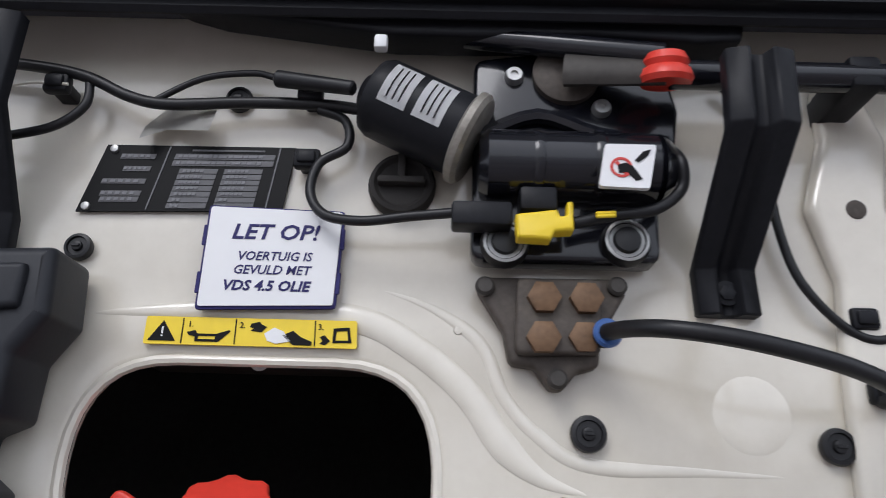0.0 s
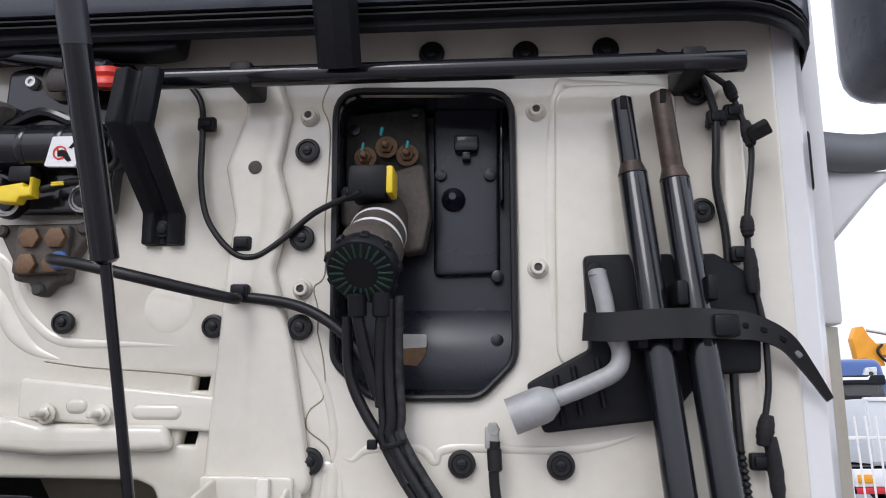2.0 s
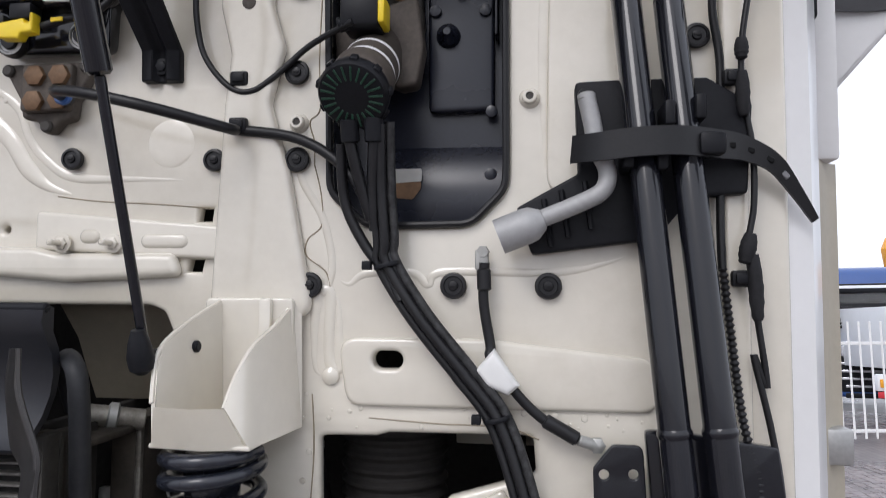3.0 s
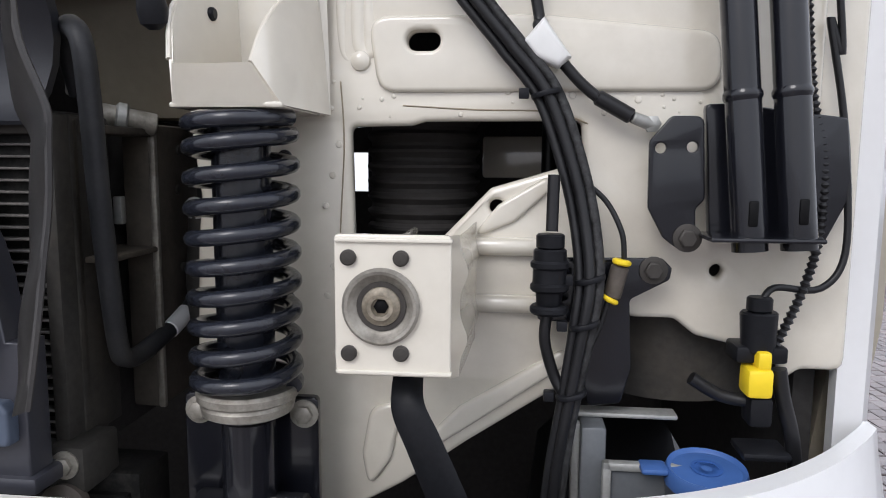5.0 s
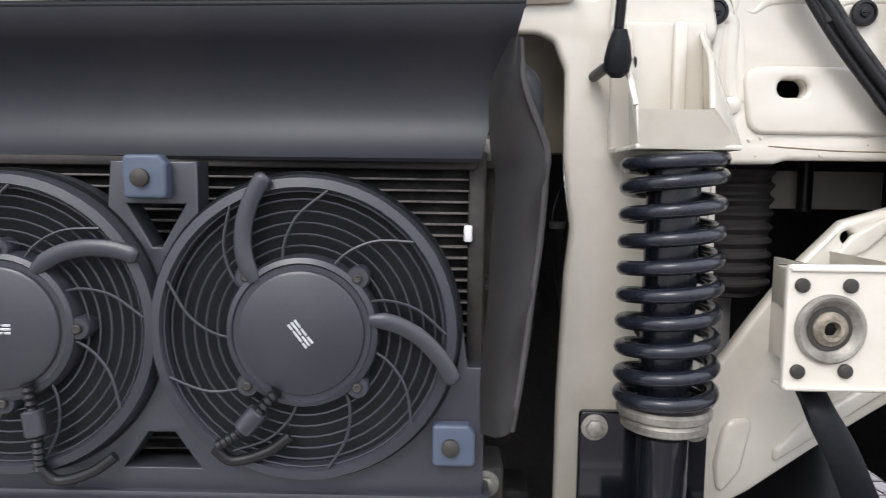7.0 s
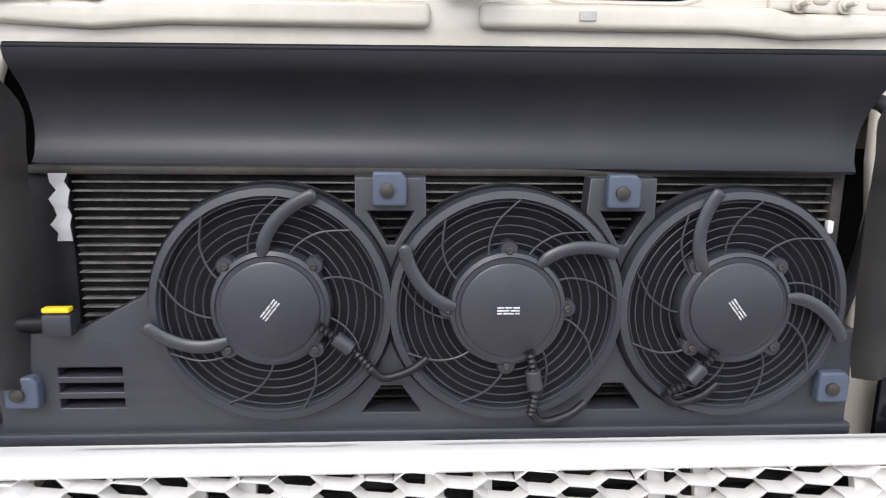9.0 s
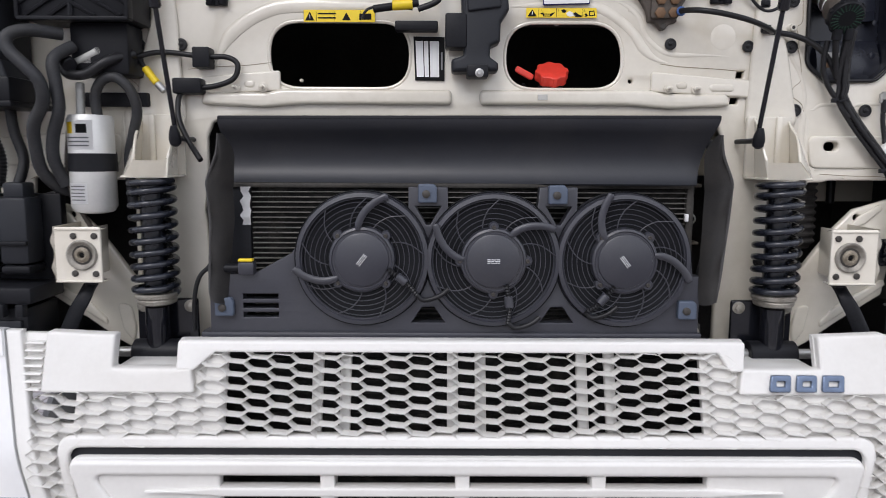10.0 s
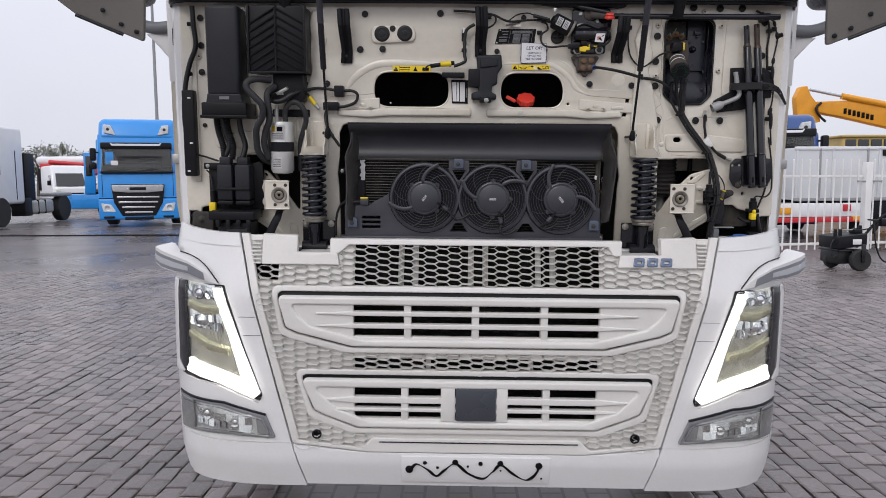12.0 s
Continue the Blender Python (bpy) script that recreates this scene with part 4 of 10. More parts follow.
STRIP = [(1.027, 1.054), (0.988, 1.056), (0.916, 0.838), (0.846, 0.643), (0.871, 0.622), (1.008, 0.677), (1.161, 0.704), (1.171, 0.750), (1.140, 0.763), (1.006, 0.730), (0.918, 0.704), (0.966, 0.880)]
LAMP = [(1.216, 1.067), (1.028, 1.066), (0.982, 1.065), (0.912, 0.838), (0.840, 0.632), (0.849, 0.609), (1.008, 0.671), (1.244, 0.684)]
WELL = [(1.145, 1.073), (1.026, 1.062), (0.962, 0.880), (0.913, 0.707), (1.140, 0.763)]
FOG = [(1.224, 0.594), (0.999, 0.593), (0.828, 0.551), (0.790, 0.457), (0.980, 0.466), (1.117, 0.460), (1.213, 0.449)]
DEFLECT = [((-1.004, 0.428, 1.072), (-1.005, 0.428, 1.070), (-1.008, 0.432, 1.064)), ((-1.062, 0.455, 1.136), (-1.065, 0.430, 1.123), (-1.062, 0.440, 1.077)), ((-1.115, 0.480, 1.166), (-1.125, 0.440, 1.158), (-1.131, 0.450, 1.101)),
           ((-1.181, 0.520, 1.179), (-1.187, 0.455, 1.178), (-1.195, 0.470, 1.106)), ((-1.218, 0.560, 1.208), (-1.248, 0.485, 1.194), (-1.254, 0.500, 1.116)), ((-1.249, 0.600, 1.206), (-1.283, 0.520, 1.202), (-1.288, 0.530, 1.130))]


def deflector_loft(s, grow, a, b, first=0):
    """A wing along the stations, between two heights of its face; grow sets it proud."""
    verts, faces = [], []
    st = DEFLECT[first:]
    for back, top, low in st:
        back, top, low = Vector(back), Vector(top), Vector(low)
        if grow:
            t2, l2 = top.lerp(low, a), top.lerp(low, b)
            ring4 = [t2 + Vector((0, -grow, 0)), l2 + Vector((0, -grow, 0)), l2 + Vector((0, 0.01, 0)), t2 + Vector((0, 0.01, 0))]
        else:
            ring4 = [back, top + (back - top) * 0.15, top + Vector((0, 0.001, -0.003)), low + Vector((0, 0, 0.003)), low + Vector((0, 0.006, 0)), low + Vector((0, 0.06, 0.01)), back + Vector((0, 0.03, -0.02))]
        verts += [(s * abs(p.x), p.y, p.z) for p in ring4]
    n = len(verts) // len(st)
    for i in range(len(st) - 1):
        for k in range(n):
            j = (k + 1) % n
            faces.append((i * n + k, i * n + j, (i + 1) * n + j, (i + 1) * n + k))
    faces += [tuple(range(n)), tuple((len(st) - 1) * n + k for k in range(n))]
    bm = mesh_bm(verts, faces)
    bmesh.ops.remove_doubles(bm, verts=list(bm.verts), dist=1e-4)
    bmesh.ops.recalc_face_normals(bm, faces=bm.faces)
    return bm


def facets(s, quad, cols):
    """Upright mirror strips of a lamp's reflector, each turned its own way."""
    rng = random.Random(11 + cols)
    verts, faces = [], []
    for c in range(cols):
        for r in range(2):
            k = len(verts)
            tilt, nod = rng.uniform(-0.006, 0.006), rng.uniform(-0.004, 0.010)
            for u, v, dy in ((c, r, tilt + nod), (c + 0.94, r, -tilt + nod), (c + 0.94, r + 0.94, -tilt - nod), (c, r + 0.94, tilt - nod)):
                u, v = u / cols, v / 2
                p = (quad[0] * (1 - u) + quad[1] * u) * (1 - v) + (quad[3] * (1 - u) + quad[2] * u) * v
                verts.append((s * p.x, front_y(s * p.x, p.y) - 0.016 + dy * 0.7, p.y))
            for q in range(4):
                x, y, z = verts[k + q]
                verts.append((x, y + 0.012, z))
            faces += [(k, k + 1, k + 2, k + 3), (k + 7, k + 6, k + 5, k + 4)] + [(k + q, k + 4 + q, k + 4 + (q + 1) % 4, k + (q + 1) % 4) for q in range(4)]
    bm = mesh_bm(verts, faces)
    bmesh.ops.recalc_face_normals(bm, faces=bm.faces)
    return bm


for s in (1, -1):
    on = lambda pts: [(s * x, z) for x, z in pts]
    corner = thing("corner_panel", "white painted corner panel beside the grille", "body panel", "corner panels")
    part("panel", lift_rim(skin(lambda z: s * (seam(z) + 0.004), lambda z: s * np.interp(z, [1.08, 1.19, 1.262], [1.275, 1.25, 1.222]), 0.437, 1.262, 30, 30, 0.0)), WHITE, corner)
    part("crease", lift_rim(skin(lambda z: s * (seam(z) + 0.006), lambda z: s * 1.224, 1.213, 1.2625, 24, 5, 0.004, 0.02)), WHITE, corner)
    for zq in (0.945, 0.872):
        line = [(s * x, front_y(x, zq) - 0.0002, zq - 0.02 * (x - seam(zq))) for x in (seam(zq) + 0.006, seam(zq) + 0.04, seam(zq) + 0.075)]
        part("panel_joint", sweep(line, 0.0011, 5), GREY, corner)
    deflector = thing("air_deflector", "white wind deflector over the headlight with a grey insert", "deflector", "wind deflectors")
    part("blade", deflector_loft(s, 0, 0, 1), WHITE, deflector)
    part("insert", deflector_loft(s, 0.002, 0.22, 0.90, 1), INSERT, deflector, "grey insert")
    part("inset_field", deflector_loft(s, 0.004, 0.40, 0.72, 2), PALEINSET, deflector, "pale inset field")
    seam_line = [(s * abs(p[0]), p[1] - 0.004, p[2] + 0.004) for p in [q[0] for q in DEFLECT[:4]]]
    part("seam", sweep(glide(seam_line, 5), 0.0024, 6), BLACK, deflector, "dark joint to the panel")

    lamp = thing("headlight", "lit headlight with a bright V-shaped running light strip", "headlight", "headlights")
    part("housing", onto_front(cut_up(plate([rounded(on(LAMP), 0.006, 2)], -0.004, 0.012))), BLACK, lamp)
    part("reflector_well", onto_front(cut_up(plate([rounded(on(WELL), 0.008, 3)], -0.008, 0.005))), CHROMEWELL, lamp, "pale mirrored reflector")
    for quad, cols in ((((1.146, 1.060), (1.019, 1.065), (1.004, 1.008), (1.135, 1.014)), 11), (((1.132, 0.963), (0.991, 0.954), (0.978, 0.880), (1.126, 0.905)), 13)):
        part("reflector", facets(s, [Vector(q) for q in quad], cols), CHROME, lamp, "mirrored facets", smooth=False)
    for (cx, cz), r in (((1.079, 1.031), 0.024), ((1.078, 0.924), 0.030)):
        x = s * cx
        part("projector", lathe([(r, -0.004), (r, 0.010), (r * 0.86, 0.013), (r * 0.8, 0.008), (r * 0.5, 0.013), (0.001, 0.016)], (x, front_y(x, cz) - 0.0095, cz), (0.25 * s, -1, 0.1), 24), CHROME, lamp, "projector lens")
    for q0, q1 in (((1.140, 0.985), (0.995, 0.972)), ((1.140, 0.864), (0.964, 0.808))):
        m = ((q0[0] + q1[0]) / 2, (q0[1] + q1[1]) / 2 - 0.010)
        d = [(q0[0], q0[1] + 0.014), (m[0], m[1] + 0.014), (q1[0], q1[1] + 0.014), (q1[0], q1[1] - 0.016), (m[0], m[1] - 0.020), (q0[0], q0[1] - 0.012)]
        part("divider", onto_front(cut_up(plate([on(d)], -0.022, 0.014, 0.004))), LAMPGOLD, lamp, "yellowish divider")
    part("running_light_strip", onto_front(cut_up(plate([on(STRIP)], -0.018, 0.014, 0.003), 0.08)), DRL, lamp, "glowing white strip")
    lens_ob = part("lens", onto_front(cut_up(plate([rounded(on(LAMP[1:-1] + [(1.170, 0.692), (1.149, 0.745), (1.151, 1.069)]), 0.006, 2)], -0.028, 0.004), 0.08)), GLASS, lamp, "clear lens")
    lens_ob.visible_shadow = False
    part("bezel", onto_front(cut_up(plate([rounded(on([(1.192, 1.068), (1.150, 1.071), (1.146, 0.742), (1.172, 0.700), (1.206, 0.735)]), 0.004, 2)], -0.02, 0.02, 0.003), 0.04)), GLOSSBLACK, lamp, "black gap beside the lens")
    part("outer_edge", onto_front(cut_up(plate([rounded(on([(1.226, 1.069), (1.193, 1.069), (1.207, 0.735), (1.173, 0.698), (1.244, 0.684)]), 0.004, 2)], -0.024, 0.024, 0.004), 0.04)), WHITE, corner, "white edge outside the headlight")

    fog = thing("fog_light", "clear fog and corner lamp with a grey bezel", "fog light", "fog lights")
    part("bezel", onto_front(cut_up(plate([rounded(on(FOG), 0.006, 2), rounded(on(shrink(FOG, 0.013)), 0.006, 2)], -0.012, 0.02, 0.004), 0.05)), LAMPGREY, fog, "smoky grey bezel")
    part("corner_lens", onto_front(cut_up(plate([rounded(on([(1.214, 0.585), (1.138, 0.583), (1.132, 0.470), (1.206, 0.459)]), 0.004, 2)], -0.016, 0.012, 0.002), 0.05)), LAMPGREY, fog, "smoky corner lens")
    part("top_gap", onto_front(cut_up(plate([on([(1.224, 0.600), (0.999, 0.599), (0.826, 0.557), (0.828, 0.551), (0.999, 0.592), (1.224, 0.593)])], -0.013, 0.01), 0.05)), BLACK, fog, "dark gap above the lamp")
    part("reflector", onto_front(cut_up(plate([rounded(on(shrink(FOG, 0.012)), 0.006, 2)], -0.003, 0.005), 0.05)), SILVERDIM, fog)
    part("reflector_strips", facets(s, [Vector(q) for q in ((1.121, 0.561), (0.882, 0.540), (0.883, 0.477), (1.113, 0.502))], 9), CHROME, fog, "mirrored facets", smooth=False)
    for (x, z), r in (((1.069, 0.544), 0.022), ((0.950, 0.520), 0.018)):
        part("bulb_bowl", lathe([(r, 0.0), (r, 0.006), (r * 0.6, 0.003), (r * 0.2, 0.008)], (s * x, front_y(x, z) - 0.016, z), (0, -1, 0), 18), CHROME, fog)
    part("end_block", onto_front(cut_up(plate([rounded(on([(0.868, 0.539), (0.833, 0.530), (0.812, 0.470), (0.861, 0.478)]), 0.003, 2)], -0.010, 0.01, 0.002), 0.05)), LAMPGREY, fog)
    fl = part("lens", onto_front(cut_up(plate([rounded(on(shrink(FOG, 0.010)), 0.006, 2)], -0.036, 0.003), 0.08)), GLASS, fog, "clear lens")
    fl.visible_shadow = False

# ---- cooler and its three fans ----
SHROUD_Y = 0.52
FANS = ((-0.211, 1.405, 97), (0.054, 1.403, 57), (0.318, 1.403, 12))
pack = thing("cooling_fan_pack", "dark grey plastic shroud of three cooling fans before a finned cooler", "fan shroud")
half = 0.137
def shroud_top(x):
    """Upper edge of the shroud: it hugs the fan rings and carries two tabs."""
    z = max([fz + math.sqrt(max(0.0, 0.1385 ** 2 - (x - fx) ** 2)) for fx, fz, fa in FANS if abs(x - fx) < 0.1385] or [1.37])
    if x < -0.33:
        z = max(z if x > -0.348 else 0.0, float(np.interp(x, [-0.53, -0.43, -0.375, -0.33], [1.37, 1.375, 1.405, 1.43])))
    for tx in (0.183, -0.078):
        if abs(x - tx) < 0.040:
            z = max(z, 1.550)
    return z


edge_xs = sorted([0.478 - 1.003 * i / 130 for i in range(131)] + [0.143, 0.2231, -0.1181, -0.038, 0.1429, 0.2229, -0.1179, -0.0379])
shroud_outline = [(-0.525, 1.247), (0.478, 1.247)] + [(x, shroud_top(x)) for x in reversed(edge_xs)]
shroud_holes = [ring(x, z, 0.124, 48) for x, z, a in FANS]
shroud_holes += [[(x - 0.035, 1.272), (x + 0.035, 1.272), (x + 0.012, 1.305), (x - 0.012, 1.305)] for x in (-0.078, 0.186)]
shroud_holes += [[(-0.457, z), (-0.385, z), (-0.385, z + 0.011), (-0.457, z + 0.011)] for z in (1.282, 1.301, 1.320)]
shroud_holes += [[(x - 0.026, 1.512), (x + 0.026, 1.512), (x + 0.004, 1.474), (x - 0.004, 1.474)] for x in (-0.078, 0.186)]
part("shroud", plate([shroud_outline] + shroud_holes, SHROUD_Y, 0.03, 0.002), GREY, pack)
part("lower_beam", box(-0.545, 0.485, 0.515, 0.56, 1.236, 1.252, 0.004), GREY, pack)
for x, z, a in FANS:
    part("fan_ring", lathe([(0.124, 0.03), (0.122, -0.01), (0.126, -0.016), (0.134, -0.014), (0.137, 0.0), (0.137, 0.03)], (x, SHROUD_Y, z), (0, 1, 0), 56), GREY, pack)
for x, z, a in FANS:
    fan = thing("cooling_fan", "round cooling fan with wire guard and large hub cap", "fan", "cooling fans")
    for r in (0.0755, 0.0855, 0.0955, 0.1055, 0.1155, 0.1225):
        pts = [(x + r * math.cos(2 * math.pi * i / 48), 0.508, z + r * math.sin(2 * math.pi * i / 48)) for i in range(49)]
        part("guard_ring", sweep(pts, 0.0009, 6), GREY, fan)
    for k in range(9):
        b = radians(a + 14 + k * 40)
        pts = [(x + r * math.cos(b - (r - 0.06) ** 1.4 * 21), 0.505, z + r * math.sin(b - (r - 0.06) ** 1.4 * 21)) for r in (0.06, 0.075, 0.09, 0.105, 0.125)]
        part("guard_rib", sweep(glide(pts, 4), 0.0013, 6), GREY, fan)
    part("rim_seal", lathe([(0.1372, -0.0006), (0.1392, -0.0012), (0.1398, 0.004), (0.1372, 0.004)], (x, SHROUD_Y, z), (0, 1, 0), 56), BLACK, fan, "narrow black seal round the fan")
    for k in range(3):
        b = radians(a + k * 120)
        pts = [(x + r * math.cos(b - (r - 0.06) ** 1.3 * 14), 0.500, z + r * math.sin(b - (r - 0.06) ** 1.3 * 14)) for r in (0.060, 0.075, 0.09, 0.105, 0.120, 0.131, 0.139)]
        if k < 2:
            part("arm", sweep(glide(pts, 5), lambda u: 0.0076 * min(1.0, 0.6 + 3 * u, 0.55 + 9 * (1 - u)), 12, 0.62), GREY, fan)
    part("hub_cap", lathe([(0.067, 0.028), (0.068, 0.004), (0.0655, -0.004), (0.061, -0.006), (0.0595, -0.004), (0.055, -0.004), (0.054, -0.007), (0.0515, -0.0085), (0.001, -0.0085)], (x, 0.505, z), (0, 1, 0), 48), GREY, fan)
    for k in range(4):
        b = radians((0 if a == 57 else 45) + 90 * k)
        lx, lz = x + 0.068 * math.cos(b), z + 0.068 * math.sin(b)
        part("lug", lathe([(0.0105, 0.02), (0.0105, -0.001), (0.009, -0.003)], (lx, 0.505, lz), (0, 1, 0), 18), GREY, fan)
        part("screw", lathe([(0.0042, 0.0), (0.0042, -0.003), (0.003, -0.004), (0.001, -0.0035)], (lx, 0.502, lz), (0, 1, 0), 12), CASTGREY, fan, "steel screw")
    rows3 = [(-0.0130, -0.0046, 0), (-0.0036, 0.0042, 0), (0.0054, 0.0128, 0), (-0.0130, 0.0010, 1), (0.0022, 0.0128, 1), (-0.0130, -0.0070, 2), (-0.0060, 0.0060, 2), (0.0072, 0.0128, 2)]
    tag_bm = join(*[box(xa, xb, 0.4957, 0.497, 0.0022 - 0.0034 * row, 0.0043 - 0.0034 * row, 0.0003, 1) for xa, xb, row in rows3])
    tag_bm.transform(Matrix.Translation((x, 0, z)) @ Matrix.Rotation(radians({97: -52, 57: 0, 12: 52}[a]), 4, "Y"))
    part("nameplate", tag_bm, SILVERDIM, fan, "small grey printed label")
    for k in range(7):
        b = radians(a + k * 51.4)
        verts, faces = [], []
        for i in range(6):
            r = 0.05 + 0.066 * i / 5
            for e in (-0.5, 0.5):
                ang = b + e * (0.40 + (r - 0.05) * 1.5) + (r - 0.05) * 4
                verts.append((x + r * math.cos(ang), 0.535 + e * 0.024, z + r * math.sin(ang)))
        for i in range(5):
            faces.append((i * 2, i * 2 + 1, i * 2 + 3, i * 2 + 2))
        bm = mesh_bm(verts, faces)
        bmesh.ops.solidify(bm, geom=list(bm.faces), thickness=0.002)
        part("blade", bm, BLADE, fan)

FINTUBE = material("dusty_fin_tube", (0.13, 0.122, 0.112), 0.5, vary=0.5, scale=40, grain=300, bump=0.1, dirt=(0.02, 0.019, 0.018), dirt_amount=0.6, spec=0.3)
cooler = thing("cooler_core", "dusty finned cooler core behind the fans", "cooler")
part("core", box(-0.50, 0.47, 0.590, 0.64, 1.25, 1.556, 0.003), FIN, cooler)
for k in range(28):
    z = 1.255 + k * 0.0108
    part("fin_tube", box(-0.449, 0.465, 0.578, 0.592, z, z + 0.0024, 0.0008, 1), FINTUBE, cooler)
part("side_tank", box(-0.53, -0.452, 0.580, 0.64, 1.25, 1.55, 0.006), BLACK, cooler)
part("side_tank", box(0.462, 0.478, 0.575, 0.64, 1.25, 1.565, 0.004), VOIDGREY, cooler)
part("edge_tag", box(0.458, 0.466, 0.568, 0.577, 1.478, 1.494, 0.002), LABEL, cooler, "small white tag")
part("top_rail", box(-0.50, 0.47, 0.572, 0.60, 1.546, 1.556, 0.003), VOIDGREY, cooler)
for x, z in ((0.183, 1.535), (-0.078, 1.537), (0.452, 1.301), (-0.492, 1.305)):
    clip = thing("mounting_clip", "grey-blue plastic mounting clip with a bolt", "clip", "cooler clips")
    part("body", plate([rounded([(x - 0.020, z - 0.018), (x + 0.018, z - 0.018), (x + 0.018, z + 0.012), (x + 0.012, z + 0.020), (x - 0.020, z + 0.020)], 0.004, 2)], 0.506, 0.016, 0.003), GALVBLUE, clip)
    part("bolt", lathe([(0.008, 0.0), (0.008, -0.005), (0.005, -0.007)], (x - 0.004, 0.507, z), (0, 1, 0), 14), CASTGREY, clip)
# upper air guide, curled like a trough, and the rubber flaps at its ends
guide = thing("air_guide", "wide black plastic air guide above the fans", "air guide")
prof = [(0.555, 1.692), (0.548, 1.688), (0.550, 1.676), (0.562, 1.662), (0.578, 1.645), (0.588, 1.625), (0.592, 1.605), (0.589, 1.585), (0.580, 1.566), (0.570, 1.556), (0.572, 1.553), (0.586, 1.562), (0.598, 1.582), (0.601, 1.605), (0.597, 1.628), (0.586, 1.65), (0.570, 1.668), (0.562, 1.690)]
verts, faces = [], []
STATIONS = 70
xs = [-0.521 + (0.508 + 0.521) * i / STATIONS for i in range(STATIONS + 1)]
for x in xs:
    u = abs((x + 0.01) / 0.525)
    for y, z in prof:
        verts.append((x * (1 - (0.068 if x > 0 else 0.02) * (1.69 - z) / 0.13), y + 0.012 - 0.065 * x, z))
npf = len(prof)
for i in range(STATIONS):
    for k in range(npf):
        j = (k + 1) % npf
        faces.append((i * npf + k, i * npf + j, (i + 1) * npf + j, (i + 1) * npf + k))
faces += [tuple(range(npf)), tuple(STATIONS * npf + k for k in range(npf))]
bm = mesh_bm(verts, faces)
bmesh.ops.recalc_face_normals(bm, faces=bm.faces)
part("trough", bm, GUIDE, guide)
part("edge_bead", rod((-0.521, 0.599, 1.690), (0.508, 0.532, 1.690), 0.005), BLACK, guide)
FLAPRUBBER = material("dusty_flap_rubber", (0.04, 0.038, 0.038), 0.6, vary=0.2, scale=9, grain=200, bump=0.08, dirt=(0.1, 0.09, 0.078), dirt_amount=0.45)
for s in (1, -1):
    flap = thing("rubber_flap", "grey rubber side flap sealing the cooler", "rubber flap", "side flaps")
    rows = [((0.501, 0.505, 1.655), (0.493, 0.508, 1.655)), ((0.506, 0.503, 1.615), (0.478, 0.528, 1.618)), ((0.525, 0.503, 1.565), (0.479, 0.530, 1.565)), ((0.525, 0.503, 1.540), (0.485, 0.536, 1.538)), ((0.522, 0.503, 1.489), (0.482, 0.538, 1.484)),
            ((0.516, 0.500, 1.440), (0.480, 0.530, 1.433)), ((0.508, 0.495, 1.373), (0.474, 0.522, 1.363)), ((0.500, 0.492, 1.322), (0.475, 0.510, 1.312))]
    line_o, line_i = glide([o for o, i in rows], 4), glide([i for o, i in rows], 4)
    verts, faces = [], []
    for o, i in zip(line_o, line_i):
        for k in range(9):
            e = k / 8
            p = o.lerp(i, e)
            verts.append((s * p.x + (-0.012 + 0.021 * min(1.0, max(0.0, (p.z - 1.34) / 0.14)) if s < 0 else 0.0), p.y - 0.009 * math.sin(math.pi * e) + 0.003 * math.sin(p.z * 60 + 4 * e), p.z))
    for j in range(len(line_o) - 1):
        for k in range(8):
            faces.append((j * 9 + k, j * 9 + k + 1, (j + 1) * 9 + k + 1, (j + 1) * 9 + k))
    bm = mesh_bm(verts, faces)
    bmesh.ops.solidify(bm, geom=list(bm.faces), thickness=0.004)
    part("sheet", bm, FLAPRUBBER, flap)
    part("bead", sweep([(s * p.x + (-0.012 + 0.021 * min(1.0, max(0.0, (p.z - 1.34) / 0.14)) if s < 0 else 0.0), p.y, p.z) for p in line_o], 0.003, 6), FLAPRUBBER, flap)

